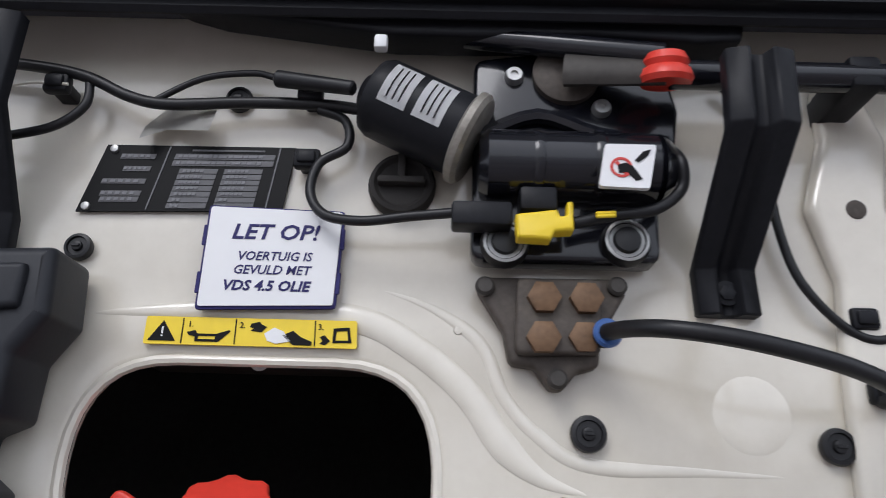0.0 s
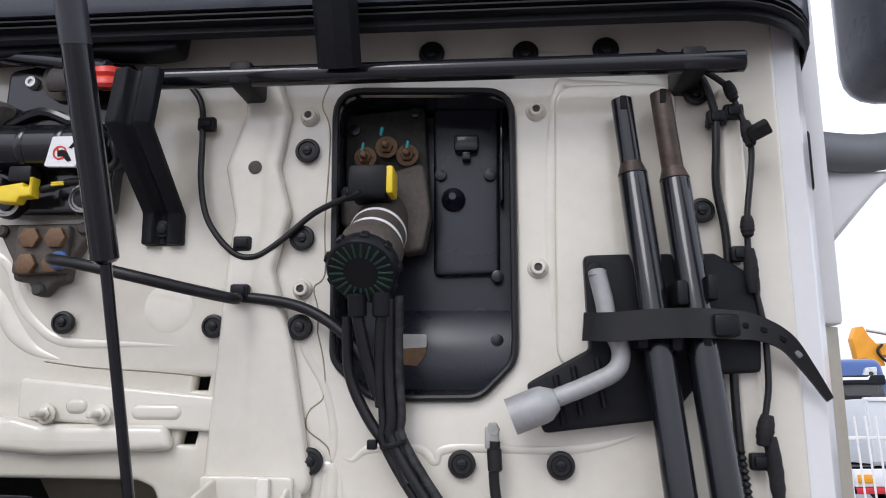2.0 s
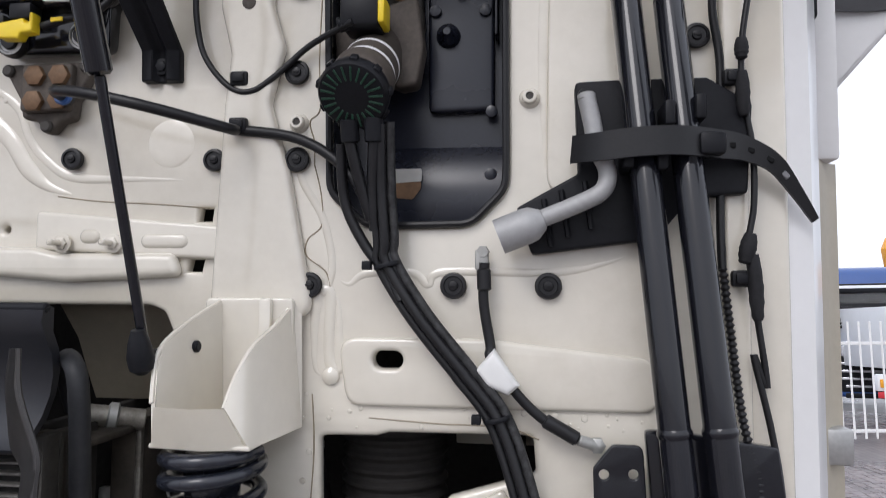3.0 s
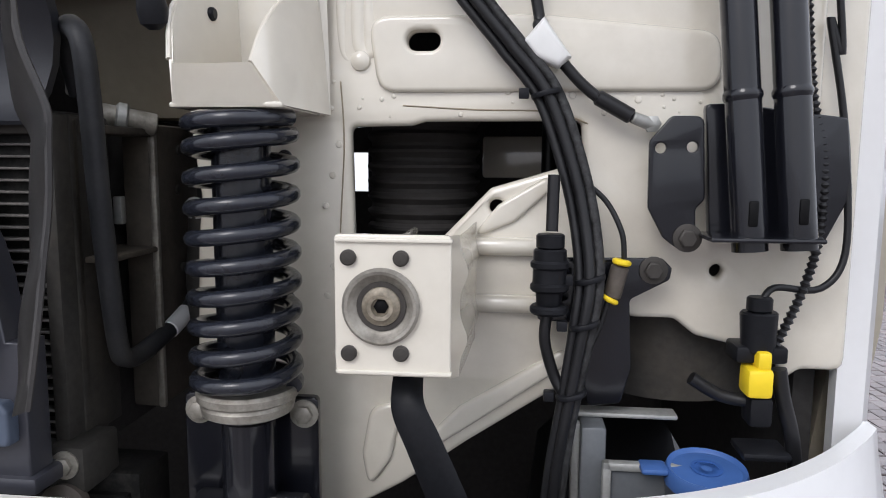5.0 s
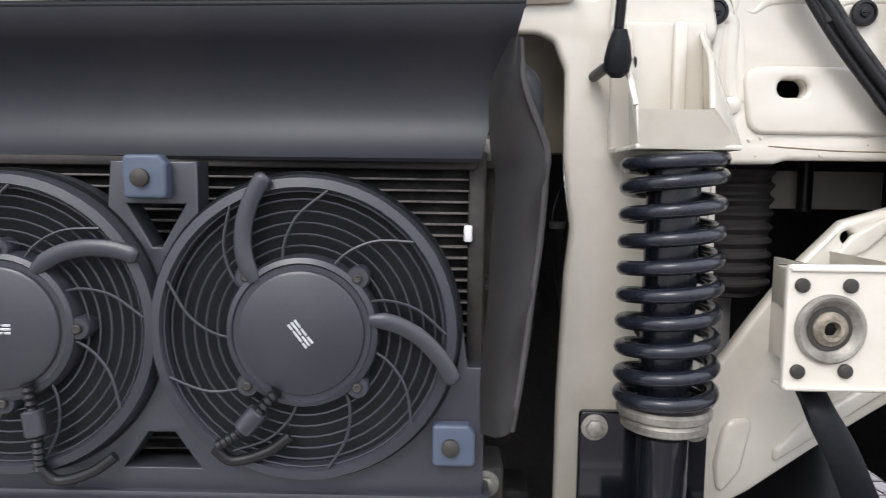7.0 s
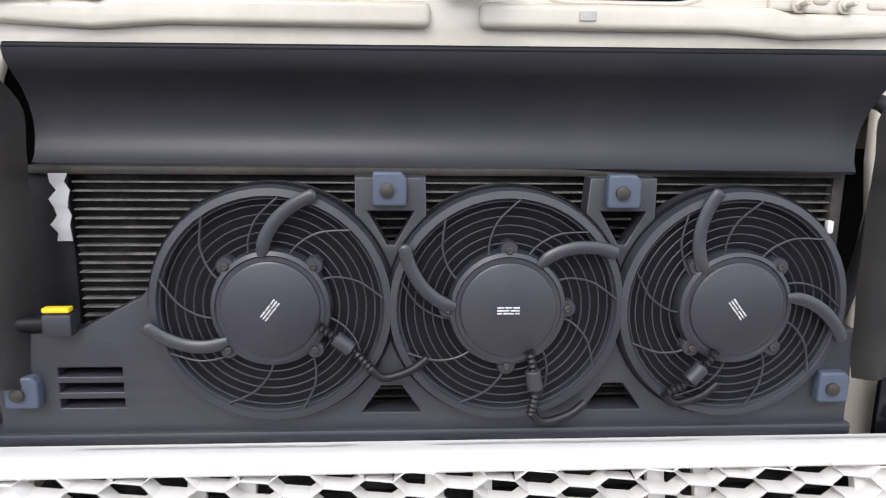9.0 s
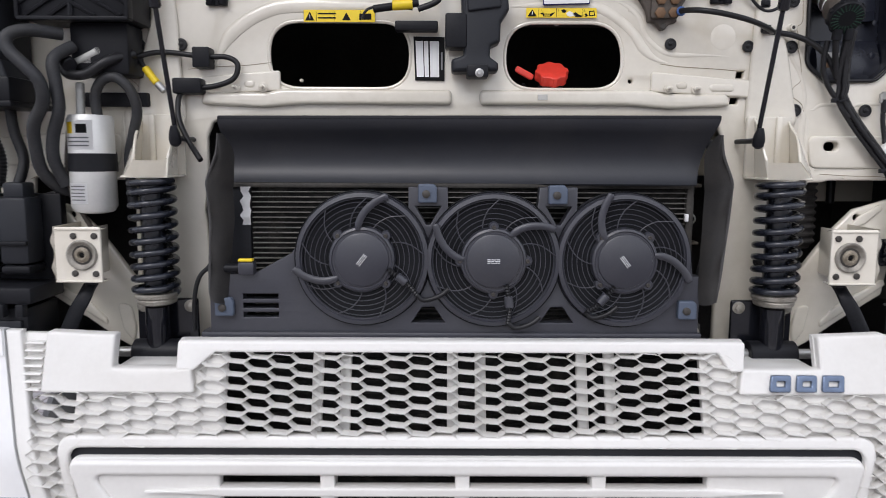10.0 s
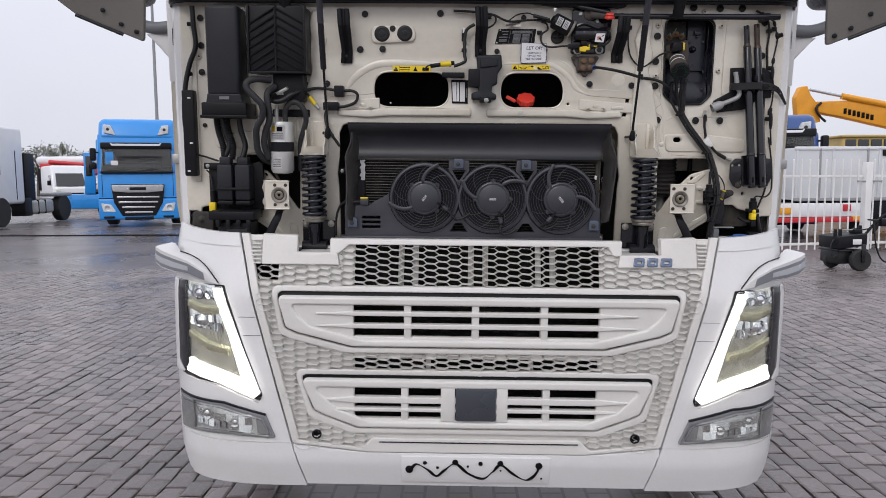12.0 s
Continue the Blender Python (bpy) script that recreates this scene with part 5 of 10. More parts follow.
# ---- spring legs ----
def spring_leg(s):
    leg = thing("coil_spring", "black cab suspension coil spring on a damper tube", "coil spring", "cab suspension springs")
    cx, top, bot, cy = s * 0.654, 1.560, 1.326, 0.570
    turns, n, pts = 10.0, 320, []
    for i in range(n + 1):
        w = turns * i / n
        # the end turns lie closed on their seats
        h = float(np.interp(w, [0.0, 0.85, 9.15, 10.0], [0.0, 0.011, 0.223, 0.234]))
        a = 2 * math.pi * w
        pts.append((cx + 0.0425 * math.cos(a), cy + 0.0425 * math.sin(a), bot + h))
    part("coil", sweep(pts, 0.0072, 10), SPRING, leg)
    part("damper_tube", rod((cx, cy, bot - 0.02), (cx, cy, top), 0.025, seg=28), SPRING, leg, "smooth black damper tube")
    part("spring_seat", lathe([(0.034, 0), (0.040, 0.003), (0.0415, 0.010), (0.040, 0.013), (0.0445, 0.016), (0.045, 0.022), (0.042, 0.025), (0.03, 0.025)], (cx, cy, bot - 0.026), (0, 0, 1), 32), WORNALLOY, leg, "worn cast alloy spring seat")
    part("lower_tube", rod((cx, cy, 1.19), (cx, cy, bot - 0.028), 0.0245, seg=28, edge=0.004), GLOSSBLACK, leg)
    part("eye", rod((cx - 0.05, cy, 1.195), (cx + 0.05, cy, 1.195), 0.028, seg=20), BLACK, leg)
    part("cross_bolt", rod((cx - 0.085, cy, 1.195), (cx + 0.085, cy, 1.195), 0.011, seg=12), ZINC, leg)
    part("side_plate", plate([rounded([(cx - s * 0.075, 1.175), (cx + s * 0.055, 1.175), (cx + s * 0.055, 1.305), (cx - s * 0.075, 1.305)], 0.006, 3)], 0.60, 0.01, 0.002), GLOSSBLACK, leg, "black painted plate")
    for bx in (0.594, 0.696):
        part("plate_bolt", hexbolt(s * bx, 0.60, 1.289, 0.009), WORNALLOY, leg)
    part("arm", join(box(min(s * 0.70, s * 0.56), max(s * 0.70, s * 0.56), 0.53, 0.63, 1.13, 1.155, 0.008)), GLOSSBLACK, leg)
    holder = thing("spring_bracket", "cream sheet steel bracket above the spring", "bracket", "spring brackets")
    lo, hi = 0.608, 0.703
    part("back", plate([rounded([(s * lo, 1.566), (s * hi, 1.566), (s * hi, 1.70), (s * lo, 1.70)], 0.006, 3)], 0.640, 0.012, 0.002), CREAM, holder)
    part("foot", box(min(s * lo, s * hi), max(s * lo, s * hi), 0.535, 0.645, 1.566, 1.571, 0.002), CREAM, holder)
    lip = mesh_bm([(s * 0.611, 0.535, 1.567), (s * 0.660, 0.532, 1.566), (s * 0.700, 0.536, 1.567), (s * 0.676, 0.539, 1.602), (s * 0.645, 0.536, 1.601), (s * 0.610, 0.539, 1.602)], [(0, 1, 4, 5), (1, 2, 3, 4)])
    bmesh.ops.solidify(lip, geom=list(lip.faces), thickness=0.003)
    part("front_lip", lip, CREAM, holder)
    for edge in ([(0.700, 0.537, 1.567), (0.676, 0.540, 1.602), (0.680, 0.556, 1.630), (0.686, 0.580, 1.655), (0.693, 0.615, 1.672), (0.699, 0.648, 1.692), (0.708, 0.652, 1.692), (0.709, 0.652, 1.567)],
                 [(0.611, 0.536, 1.567), (0.608, 0.539, 1.605), (0.603, 0.552, 1.635), (0.604, 0.562, 1.655), (0.612, 0.592, 1.675), (0.624, 0.645, 1.698), (0.630, 0.652, 1.640), (0.631, 0.652, 1.567)]):
        cheek = mesh_bm([(s * x, y, z) for x, y, z in edge], [tuple(range(len(edge)))])
        bmesh.ops.triangulate(cheek, faces=list(cheek.faces))
        bmesh.ops.solidify(cheek, geom=list(cheek.faces), thickness=0.003)
        part("cheek", cheek, CREAM, holder)
        part("rolled_edge", sweep(glide([(s * x, y, z) for x, y, z in edge[1:6]], 4), 0.0024, 8), CREAM, holder)
    part("gusset", box(min(s * 0.668, s * 0.682), max(s * 0.668, s * 0.682), 0.632, 0.642, 1.571, 1.70, 0.004), CREAM, holder)
    part("pin", rod((s * 0.606, 0.60, 1.652), (s * 0.622, 0.60, 1.652), 0.006), BLACK, holder)


for s in (1, -1):
    spring_leg(s)

# ---- hinge mounts of the cab ----
BUSH = material("greasy_bush", (0.27, 0.235, 0.18), 0.5, metal=0.2, vary=0.5, scale=60, grain=240, bump=0.3, dirt=(0.05, 0.035, 0.02), dirt_amount=0.8)
def cab_mount(s):
    mount = thing("cab_mount", "cream box mount with four rivets and a worn steel bush", "cab mount", "cab mounts")
    x0, x1, z0, z1, y = s * 0.7455, s * 0.840, 1.351, 1.4665, 0.526
    lo, hi = min(x0, x1), max(x0, x1)
    part("face", plate([rounded([(lo, z0), (hi, z0), (hi, z1), (lo, z1)], 0.004, 2)], y, 0.008, 0.002), CREAM, mount)
    for z in (z0 + 0.002, z1 - 0.006):
        part("flange", box(lo + 0.001, hi + 0.001, y - 0.003, y + 0.026, z, z + 0.003, 0.001), CREAM, mount)
    part("rib_bulge", box(min(s * 0.846, s * 0.915), max(s * 0.846, s * 0.915), 0.648, 0.668, 1.434, 1.452, 0.008, 3), CREAM, mount)
    part("rib_bulge", box(min(s * 0.846, s * 0.928), max(s * 0.846, s * 0.928), 0.648, 0.668, 1.378, 1.396, 0.008, 3), CREAM, mount)
    part("web", box(min(s * 0.790, s * 0.795), max(s * 0.790, s * 0.795), y + 0.01, 0.655, z0 + 0.006, z1 - 0.006, 0.001), CREAM, mount)
    outer = [(s * 0.839, y + 0.001), (s * 0.846, y + 0.008), (s * 0.848, y + 0.045), (s * 0.849, 0.60), (s * 0.850, 0.64), (s * 0.852, 0.662)]
    verts, faces = [], []
    zs = [z0 + (z1 - z0) * k / 28 for k in range(29)]
    wave = [0.0065 * sum(math.exp(-((z - z0 - c) / 0.013) ** 2) for c in (0.031, 0.086)) for z in zs]
    for z, wv in zip(zs, wave):
        for k, (ox, oy) in enumerate(outer):
            verts.append((ox + s * wv * (k in (1, 2, 3, 4)), oy - wv * (k in (3, 4)) * 1.2, z))
    n = len(outer)
    for j in range(len(zs) - 1):
        for k in range(n - 1):
            faces.append((j * n + k, j * n + k + 1, (j + 1) * n + k + 1, (j + 1) * n + k))
    bm = mesh_bm(verts, faces)
    bmesh.ops.solidify(bm, geom=list(bm.faces), thickness=0.004)
    part("pressed_side", bm, CREAM, mount)
    for x, z in ((0.7575, 1.448), (0.800, 1.448), (0.7575, 1.370), (0.800, 1.371)):
        part("rivet", lathe([(0.0065, 0), (0.0065, 0.003), (0.005, 0.0045), (0.001, 0.005)], (s * x, y, z), (0, -1, 0), 16), CASTGREY, mount, "dark rivet")
    c = (s * 0.784, y + 0.002, 1.409)
    part("bush_cup", lathe([(0.031, 0), (0.0315, 0.006), (0.029, 0.009), (0.0265, 0.0085), (0.022, 0.003), (0.018, 0.002), (0.016, 0.0)], c, (0, -1, 0), 36), WORNALLOY, mount, "worn steel cup")
    part("bush_seal", lathe([(0.0205, 0.001), (0.0200, 0.0035), (0.0160, 0.0035), (0.0155, 0.001)], c, (0, -1, 0), 28), CASTGREY, mount, "dark ring round the bush")
    part("bush", lathe([(0.0165, 0.001), (0.0155, 0.005), (0.012, 0.0065), (0.0105, 0.009), (0.0075, 0.0085), (0.0065, 0.003), (0.001, 0.003)], c, (0, -1, 0), 24), BUSH, mount, "dirty yellowish bush")
    part("bush_bolt", lathe([(0.006, 0), (0.006, 0.004), (0.004, 0.005)], c, (0, -1, 0), 6), BLACKINK, mount)


for s in (1, -1):
    cab_mount(s)

# ---- rubber plugs and studs of the wall ----
PLUGS = [(0.699, 2.040, 0.0125), (0.697, 1.943, 0.0125), (0.699, 1.848, 0.0125), (0.7155, 1.714, 0.0125), (0.868, 1.714, 0.0125), (0.9645, 1.714, 0.0125), (0.439, 1.853, 0.0115), (0.606, 1.849, 0.0115),
         (1.115, 2.094, 0.012), (1.113, 1.967, 0.012), (0.068, 1.978, 0.0095), (0.834, 2.149, 0.013), (0.937, 2.146, 0.013), (1.023, 2.147, 0.013),
         (-1.113, 2.100, 0.012), (-1.114, 1.994, 0.012), (-1.115, 1.890, 0.012), (-0.706, 2.040, 0.012), (-0.707, 1.952, 0.012), (-0.701, 1.890, 0.012), (-0.700, 1.846, 0.012),
         (-0.611, 1.848, 0.012), (-0.662, 2.016, 0.008), (-0.476, 1.982, 0.012), (-0.387, 1.984, 0.012), (-0.388, 2.042, 0.028), (-0.298, 2.044, 0.028), (-0.346, 2.062, 0.011),
         (-1.112, 1.680, 0.008), (-0.456, 2.118, 0.012), (-0.158, 2.122, 0.012)]


def wall_plug(x, z, r, lift=0.005):
    plug = thing("rubber_plug", "round black rubber plug pressed into the cab wall", "rubber plug", "wall plugs")
    part("flange", lathe([(r * 1.0, -0.004), (r * 1.1, 0.001), (r * 1.02, 0.003), (r * 0.8, 0.0036), (r * 0.74, 0.002), (r * 0.42, 0.002), (r * 0.38, 0.0042), (r * 0.30, 0.0046), (0.0005, 0.0046)], (x, WALL_Y - lift, z), (0, -1, 0), 26), RUBBER, plug)
    part("cross_rib", join(box(x - r * 0.3, x + r * 0.3, WALL_Y - lift - 0.006, WALL_Y - lift - 0.004, z - 0.0012, z + 0.0012, 0.0004, 1)), RUBBER, plug)


for x, z, r in PLUGS:
    if r > 0.001:
        wall_plug(x, z, r, 0.012 if z > 1.99 and -0.45 < x < -0.25 and r != 0.012 else 0.005)
STUDS = [(0.699, 2.080), (0.947, 2.080), (0.946, 1.909), (0.699, 1.888), (0.768, 2.134), (0.877, 2.133), (-1.123, 1.951)]
for x, z in STUDS:
    stud = thing("weld_nut", "cream-painted weld nut boss", "weld nut", "weld nuts")
    part("boss", lathe([(0.011, 0), (0.0105, 0.002), (0.008, 0.004), (0.0075, 0.010), (0.0065, 0.011), (0.0042, 0.011), (0.004, 0.004), (0.0005, 0.004)], (x, WALL_Y, z), (0, -1, 0), 22), CREAM, stud)
    part("thread", lathe([(0.0038, 0.004), (0.0036, 0.0095), (0.0005, 0.0095)], (x, WALL_Y, z), (0, -1, 0), 12), CASTGREY, stud)
for s in (1, -1):
    for x, z in (((0.436, 1.758)), ((0.496, 1.758))):
        stud = thing("shelf_stud", "cream-painted bolt stud on the shelf", "stud", "shelf studs")
        part("stud", join(hexbolt(s * x, 0.648, z, 0.007, 0.006), rod((s * x, 0.65, z), (s * x, 0.625, z), 0.0035)), CREAM, stud)

# ---- centre: data plate, notice, stickers ----
plate_a = thing("data_plate", "black vehicle data plate with grey printed rows", "data plate")
pa = [(0.073, 2.064), (0.221, 2.065), (0.215, 2.011), (0.059, 2.007)]
part("plate", plate([pa], 0.6555, 0.002), BLACKINK, plate_a, smooth=False)


def along(quad, u, v):
    """A point of a four-cornered field, u across and v down."""
    (a, b, c, d) = [Vector(p) for p in quad]
    return (a * (1 - u) + b * u) * (1 - v) + (d * (1 - u) + c * u) * v


def bar_on(quad, u0, u1, v0, v1, y, mat, parent, name="print_bar"):
    pts = [tuple(along(quad, u, v)) for u, v in ((u0, v0), (u1, v0), (u1, v1), (u0, v1))]
    return part(name, plate([pts], y, 0.0012), mat, parent, smooth=False)


for v, w in ((0.14, 0.18), (0.33, 0.14), (0.52, 0.22), (0.70, 0.20), (0.79, 0.19)):
    bar_on(pa, 0.28 - w, 0.28, v, v + 0.075, 0.6549, LABELDIM, plate_a)
    for k in range(5):
        bar_on(pa, 0.285 - w + k * w / 5.6, 0.278 - w + (k + 0.8) * w / 5.6, v + 0.018, v + 0.055, 0.6543, LABELGREY, plate_a)
bar_on(pa, 0.46, 0.84, 0.06, 0.085, 0.6549, LABELDIM, plate_a)
for v in (0.13, 0.23):
    bar_on(pa, 0.38, 0.90, v, v + 0.085, 0.6549, LABELDIM, plate_a)
    for k in range(17):
        bar_on(pa, 0.40 + k * 0.026, 0.417 + k * 0.026 + 0.004 * (k % 3), v + 0.022, v + 0.062, 0.6543, LABELGREY, plate_a)
for c in (0.43, 0.66):
    for k in range(7):
        v = 0.36 + k * 0.088
        bar_on(pa, c, c + 0.195, v, v + 0.075, 0.6549, LABELDIM, plate_a)
        for m in range(5 if k < 5 else 2):
            bar_on(pa, c + 0.02 + m * 0.022, c + 0.036 + m * 0.022, v + 0.018, v + 0.058, 0.6543, LABELGREY, plate_a)
bar_on(pa, 0.915, 0.921, 0.02, 0.98, 0.6548, LABELGREY, plate_a, "divider_line")
bar_on(pa, 0.335, 0.341, 0.02, 0.98, 0.6548, LABELGREY, plate_a, "divider_line")
for u, v in ((0.05, 0.07), (0.04, 0.93)):
    p = along(pa, u, v)
    part("rivet", lathe([(0.0035, 0), (0.003, 0.002), (0.001, 0.0025)], (p.x, 0.6555, p.y), (0, -1, 0), 14), ZINC, plate_a)

notice = thing("notice_sign", "white notice with blue border and Dutch oil warning", "notice")
nq = [(0.1625, 2.012), (0.2645, 2.009), (0.2625, 1.934), (0.1625, 1.931)]
part("border", plate([rounded(nq, 0.003, 2)], 0.6490, 0.003, 0.0005), INK, notice)
part("card", plate([rounded([tuple(along(nq, u, v)) for u, v in ((0.02, 0.02), (0.98, 0.02), (0.98, 0.97), (0.02, 0.97))], 0.002, 2)], 0.6476, 0.002), LABEL, notice)
words("LET OP!", 0.0165, 0.214, 0.6473, 1.990, INK, notice, slant=0.2, width=0.064, bold=0.0003)
words("VOERTUIG IS", 0.0095, 0.2155, 0.6473, 1.9715, INK, notice, slant=0.2, width=0.054, bold=0.0001)
words("GEVULD MET", 0.0095, 0.2145, 0.6473, 1.961, INK, notice, slant=0.2, width=0.056, bold=0.0001)
words("VDS 4.5 OLIE", 0.0105, 0.2115, 0.6473, 1.949, INK, notice, slant=0.2, width=0.063, bold=0.0003)
for u in (0.0, 1.0):
    for v in (0.3, 0.75):
        p = along(nq, u, v)
        part("notch_tab", box(p.x - 0.0015, p.x + 0.0015, 0.648, 0.650, p.y - 0.008, p.y + 0.008, 0.0004, 1), INK, notice)


def warning_sticker(quad, y, detail):
    st = thing("warning_sticker", "yellow and black pictogram warning sticker", "sticker", "warning stickers")
    part("foil", plate([rounded(quad, 0.0015, 2)], y, 0.0015), YELLOW, st, smooth=False)
    tri = [tuple(along(quad, u, v)) for u, v in ((0.085, 0.15), (0.15, 0.88), (0.02, 0.88))]
    part("triangle", plate([tri], y - 0.0006, 0.001), BLACKINK, st, smooth=False)
    p = along(quad, 0.085, 0.58)
    part("mark", join(box(p.x - 0.0006, p.x + 0.0006, y - 0.0010, y - 0.0005, p.y - 0.001, p.y + 0.004, 0), box(p.x - 0.0006, p.x + 0.0006, y - 0.0010, y - 0.0005, p.y - 0.003, p.y - 0.002, 0)), LABEL, st, smooth=False)
    for u in (0.175, 0.425, 0.80):
        bar_on(quad, u, u + 0.005, 0.05, 0.95, y - 0.0006, BLACKINK, st, "divider_line")
    if detail:
        for txt, u in (("1.", 0.215), ("2.", 0.46), ("3.", 0.83)):
            p = along(quad, u, 0.27)
            words(txt, 0.006, p.x, y - 0.0006, p.y, BLACKINK, st)
        can = [tuple(along(quad, u, v)) for u, v in ((0.20, 0.55), (0.24, 0.48), (0.25, 0.60), (0.34, 0.60), (0.40, 0.45), (0.405, 0.50), (0.35, 0.88), (0.24, 0.88), (0.24, 0.70), (0.21, 0.66))]
        inner = [tuple(along(quad, u, v)) for u, v in ((0.255, 0.68), (0.335, 0.68), (0.335, 0.80), (0.255, 0.80))]
        part("oil_can", plate([can, inner], y - 0.0006, 0.001), BLACKINK, st, smooth=False)
        arrow = [tuple(along(quad, u, v)) for u, v in ((0.50, 0.20), (0.54, 0.12), (0.55, 0.22), (0.575, 0.30), (0.55, 0.50), (0.50, 0.45), (0.515, 0.36), (0.495, 0.32))]
        part("arrow", plate([arrow], y - 0.0006, 0.001), BLACKINK, st, smooth=False)
        rag = [tuple(along(quad, u, v)) for u, v in ((0.565, 0.55), (0.61, 0.32), (0.655, 0.45), (0.69, 0.80), (0.62, 0.90), (0.58, 0.80))]
        part("rag", plate([rag], y - 0.0008, 0.001), LABEL, st, smooth=False)
        hand = [tuple(along(quad, u, v)) for u, v in ((0.65, 0.60), (0.70, 0.42), (0.74, 0.65), (0.79, 0.80), (0.785, 0.93), (0.70, 0.92))]
        part("glove", plate([hand], y - 0.0008, 0.001), BLACKINK, st, smooth=False)
        cabp = [tuple(along(quad, u, v)) for u, v in ((0.89, 0.30), (0.965, 0.25), (0.975, 0.80), (0.885, 0.82))]
        cabh = [tuple(along(quad, u, v)) for u, v in ((0.905, 0.40), (0.955, 0.37), (0.96, 0.72), (0.90, 0.73))]
        part("cab_outline", plate([cabp, cabh], y - 0.0006, 0.001), BLACKINK, st, smooth=False)
        arrow2 = [tuple(along(quad, u, v)) for u, v in ((0.825, 0.62), (0.85, 0.55), (0.86, 0.64), (0.875, 0.75), (0.85, 0.9), (0.825, 0.86), (0.84, 0.76))]
        part("arrow", plate([arrow2], y - 0.0006, 0.001), BLACKINK, st, smooth=False)
    else:
        for v in (0.25, 0.6):
            bar_on(quad, 0.2, 0.45, v, v + 0.12, y - 0.0006, BLACKINK, st)
        tri2 = [tuple(along(quad, u, v)) for u, v in ((0.60, 0.2), (0.66, 0.85), (0.54, 0.85))]
        part("triangle", plate([tri2], y - 0.0006, 0.001), BLACKINK, st, smooth=False)
        bar_on(quad, 0.78, 0.95, 0.3, 0.8, y - 0.0006, BLACKINK, st)


warning_sticker([(0.128, 1.927), (0.278, 1.927), (0.279, 1.907), (0.128, 1.907)], 0.6545, True)
warning_sticker([(-0.347, 1.921), (-0.195, 1.921), (-0.195, 1.896), (-0.347, 1.896)], 0.6545, False)
foil = thing("foil_tag", "curled grey foil tag stuck to the wall", "tag")
bm = mesh_bm([(0.117, 0.652, 2.096), (0.158, 0.645, 2.091), (0.158, 0.635, 2.067), (0.120, 0.648, 2.074), (0.104, 0.640, 2.062), (0.101, 0.652, 2.079)], [(0, 1, 2, 3), (3, 4, 5, 0)])
bmesh.ops.solidify(bm, geom=list(bm.faces), thickness=0.0008)
part("foil", bm, PAPER, foil)
lab = thing("type_label", "black label with white printed columns", "label")
lq = [(-0.113, 1.867), (-0.046, 1.866), (-0.046, 1.774), (-0.109, 1.775)]
part("foil", plate([lq], 0.6560, 0.002), BLACKINK, lab, smooth=False)
for u, w, m in ((0.06, 0.24, LABEL), (0.33, 0.14, LABEL), (0.52, 0.30, LABEL), (0.88, 0.06, LABELGREY)):
    bar_on(lq, u, u + w, 0.10 if u < 0.8 else 0.35, 0.92 if u < 0.8 else 0.75, 0.6552, m, lab)
small = thing("small_label", "small worn silver label on the shelf", "label")
part("foil", box(0.155, 0.176, 0.6435, 0.646, 1.7335, 1.745, 0.0004, 1), PAPER, small)

# ---- wiper motor with its linkage plate ----
wiper = thing("wiper_motor", "black wiper motor on a steel bracket with two white labels", "wiper motor")
wq = [(0.358, 2.134), (0.430, 2.145), (0.505, 2.138), (0.514, 2.092), (0.507, 2.044), (0.493, 2.016), (0.491, 1.968), (0.357, 1.968), (0.358, 2.040)]
part("bracket", plate([rounded(wq, 0.01, 3)], 0.632, 0.022, 0.004), GLOSSBLACK, wiper)
part("gear_housing", rod((0.362, 0.625, 2.038), (0.494, 0.625, 2.038), 0.0265, 0.0255, 28, 0.006), GLOSSBLACK, wiper)
for gx in ((0.400, 0.625, 2.038), (0.443, 0.625, 2.038)):
    part("housing_band", lathe([(0.0265, 0), (0.0273, 0.002), (0.0273, 0.006), (0.0265, 0.008)], gx, (1, 0, -0.02), 28), GLOSSBLACK, wiper)
part("housing_cap", lathe([(0.0255, 0), (0.020, 0.008), (0.010, 0.013), (0.001, 0.014)], (0.492, 0.625, 2.038), (1, 0, 0.02), 24), GLOSSBLACK, wiper)
m0, m1 = Vector((0.352, 0.624, 2.060)), Vector((0.277, 0.624, 2.097))
d = (m1 - m0).normalized()
part("motor_can", lathe([(0.0312, 0), (0.0308, 0.070), (0.028, 0.076), (0.019, 0.079), (0.013, 0.085), (0.001, 0.086)], m0, d, 34), BLACK, wiper)
part("motor_flange", lathe([(0.0322, 0), (0.0355, 0.003), (0.0355, 0.008), (0.0322, 0.010)], m0 - d * 0.008, d, 30), WORNALLOY, wiper, "cast alloy flange")
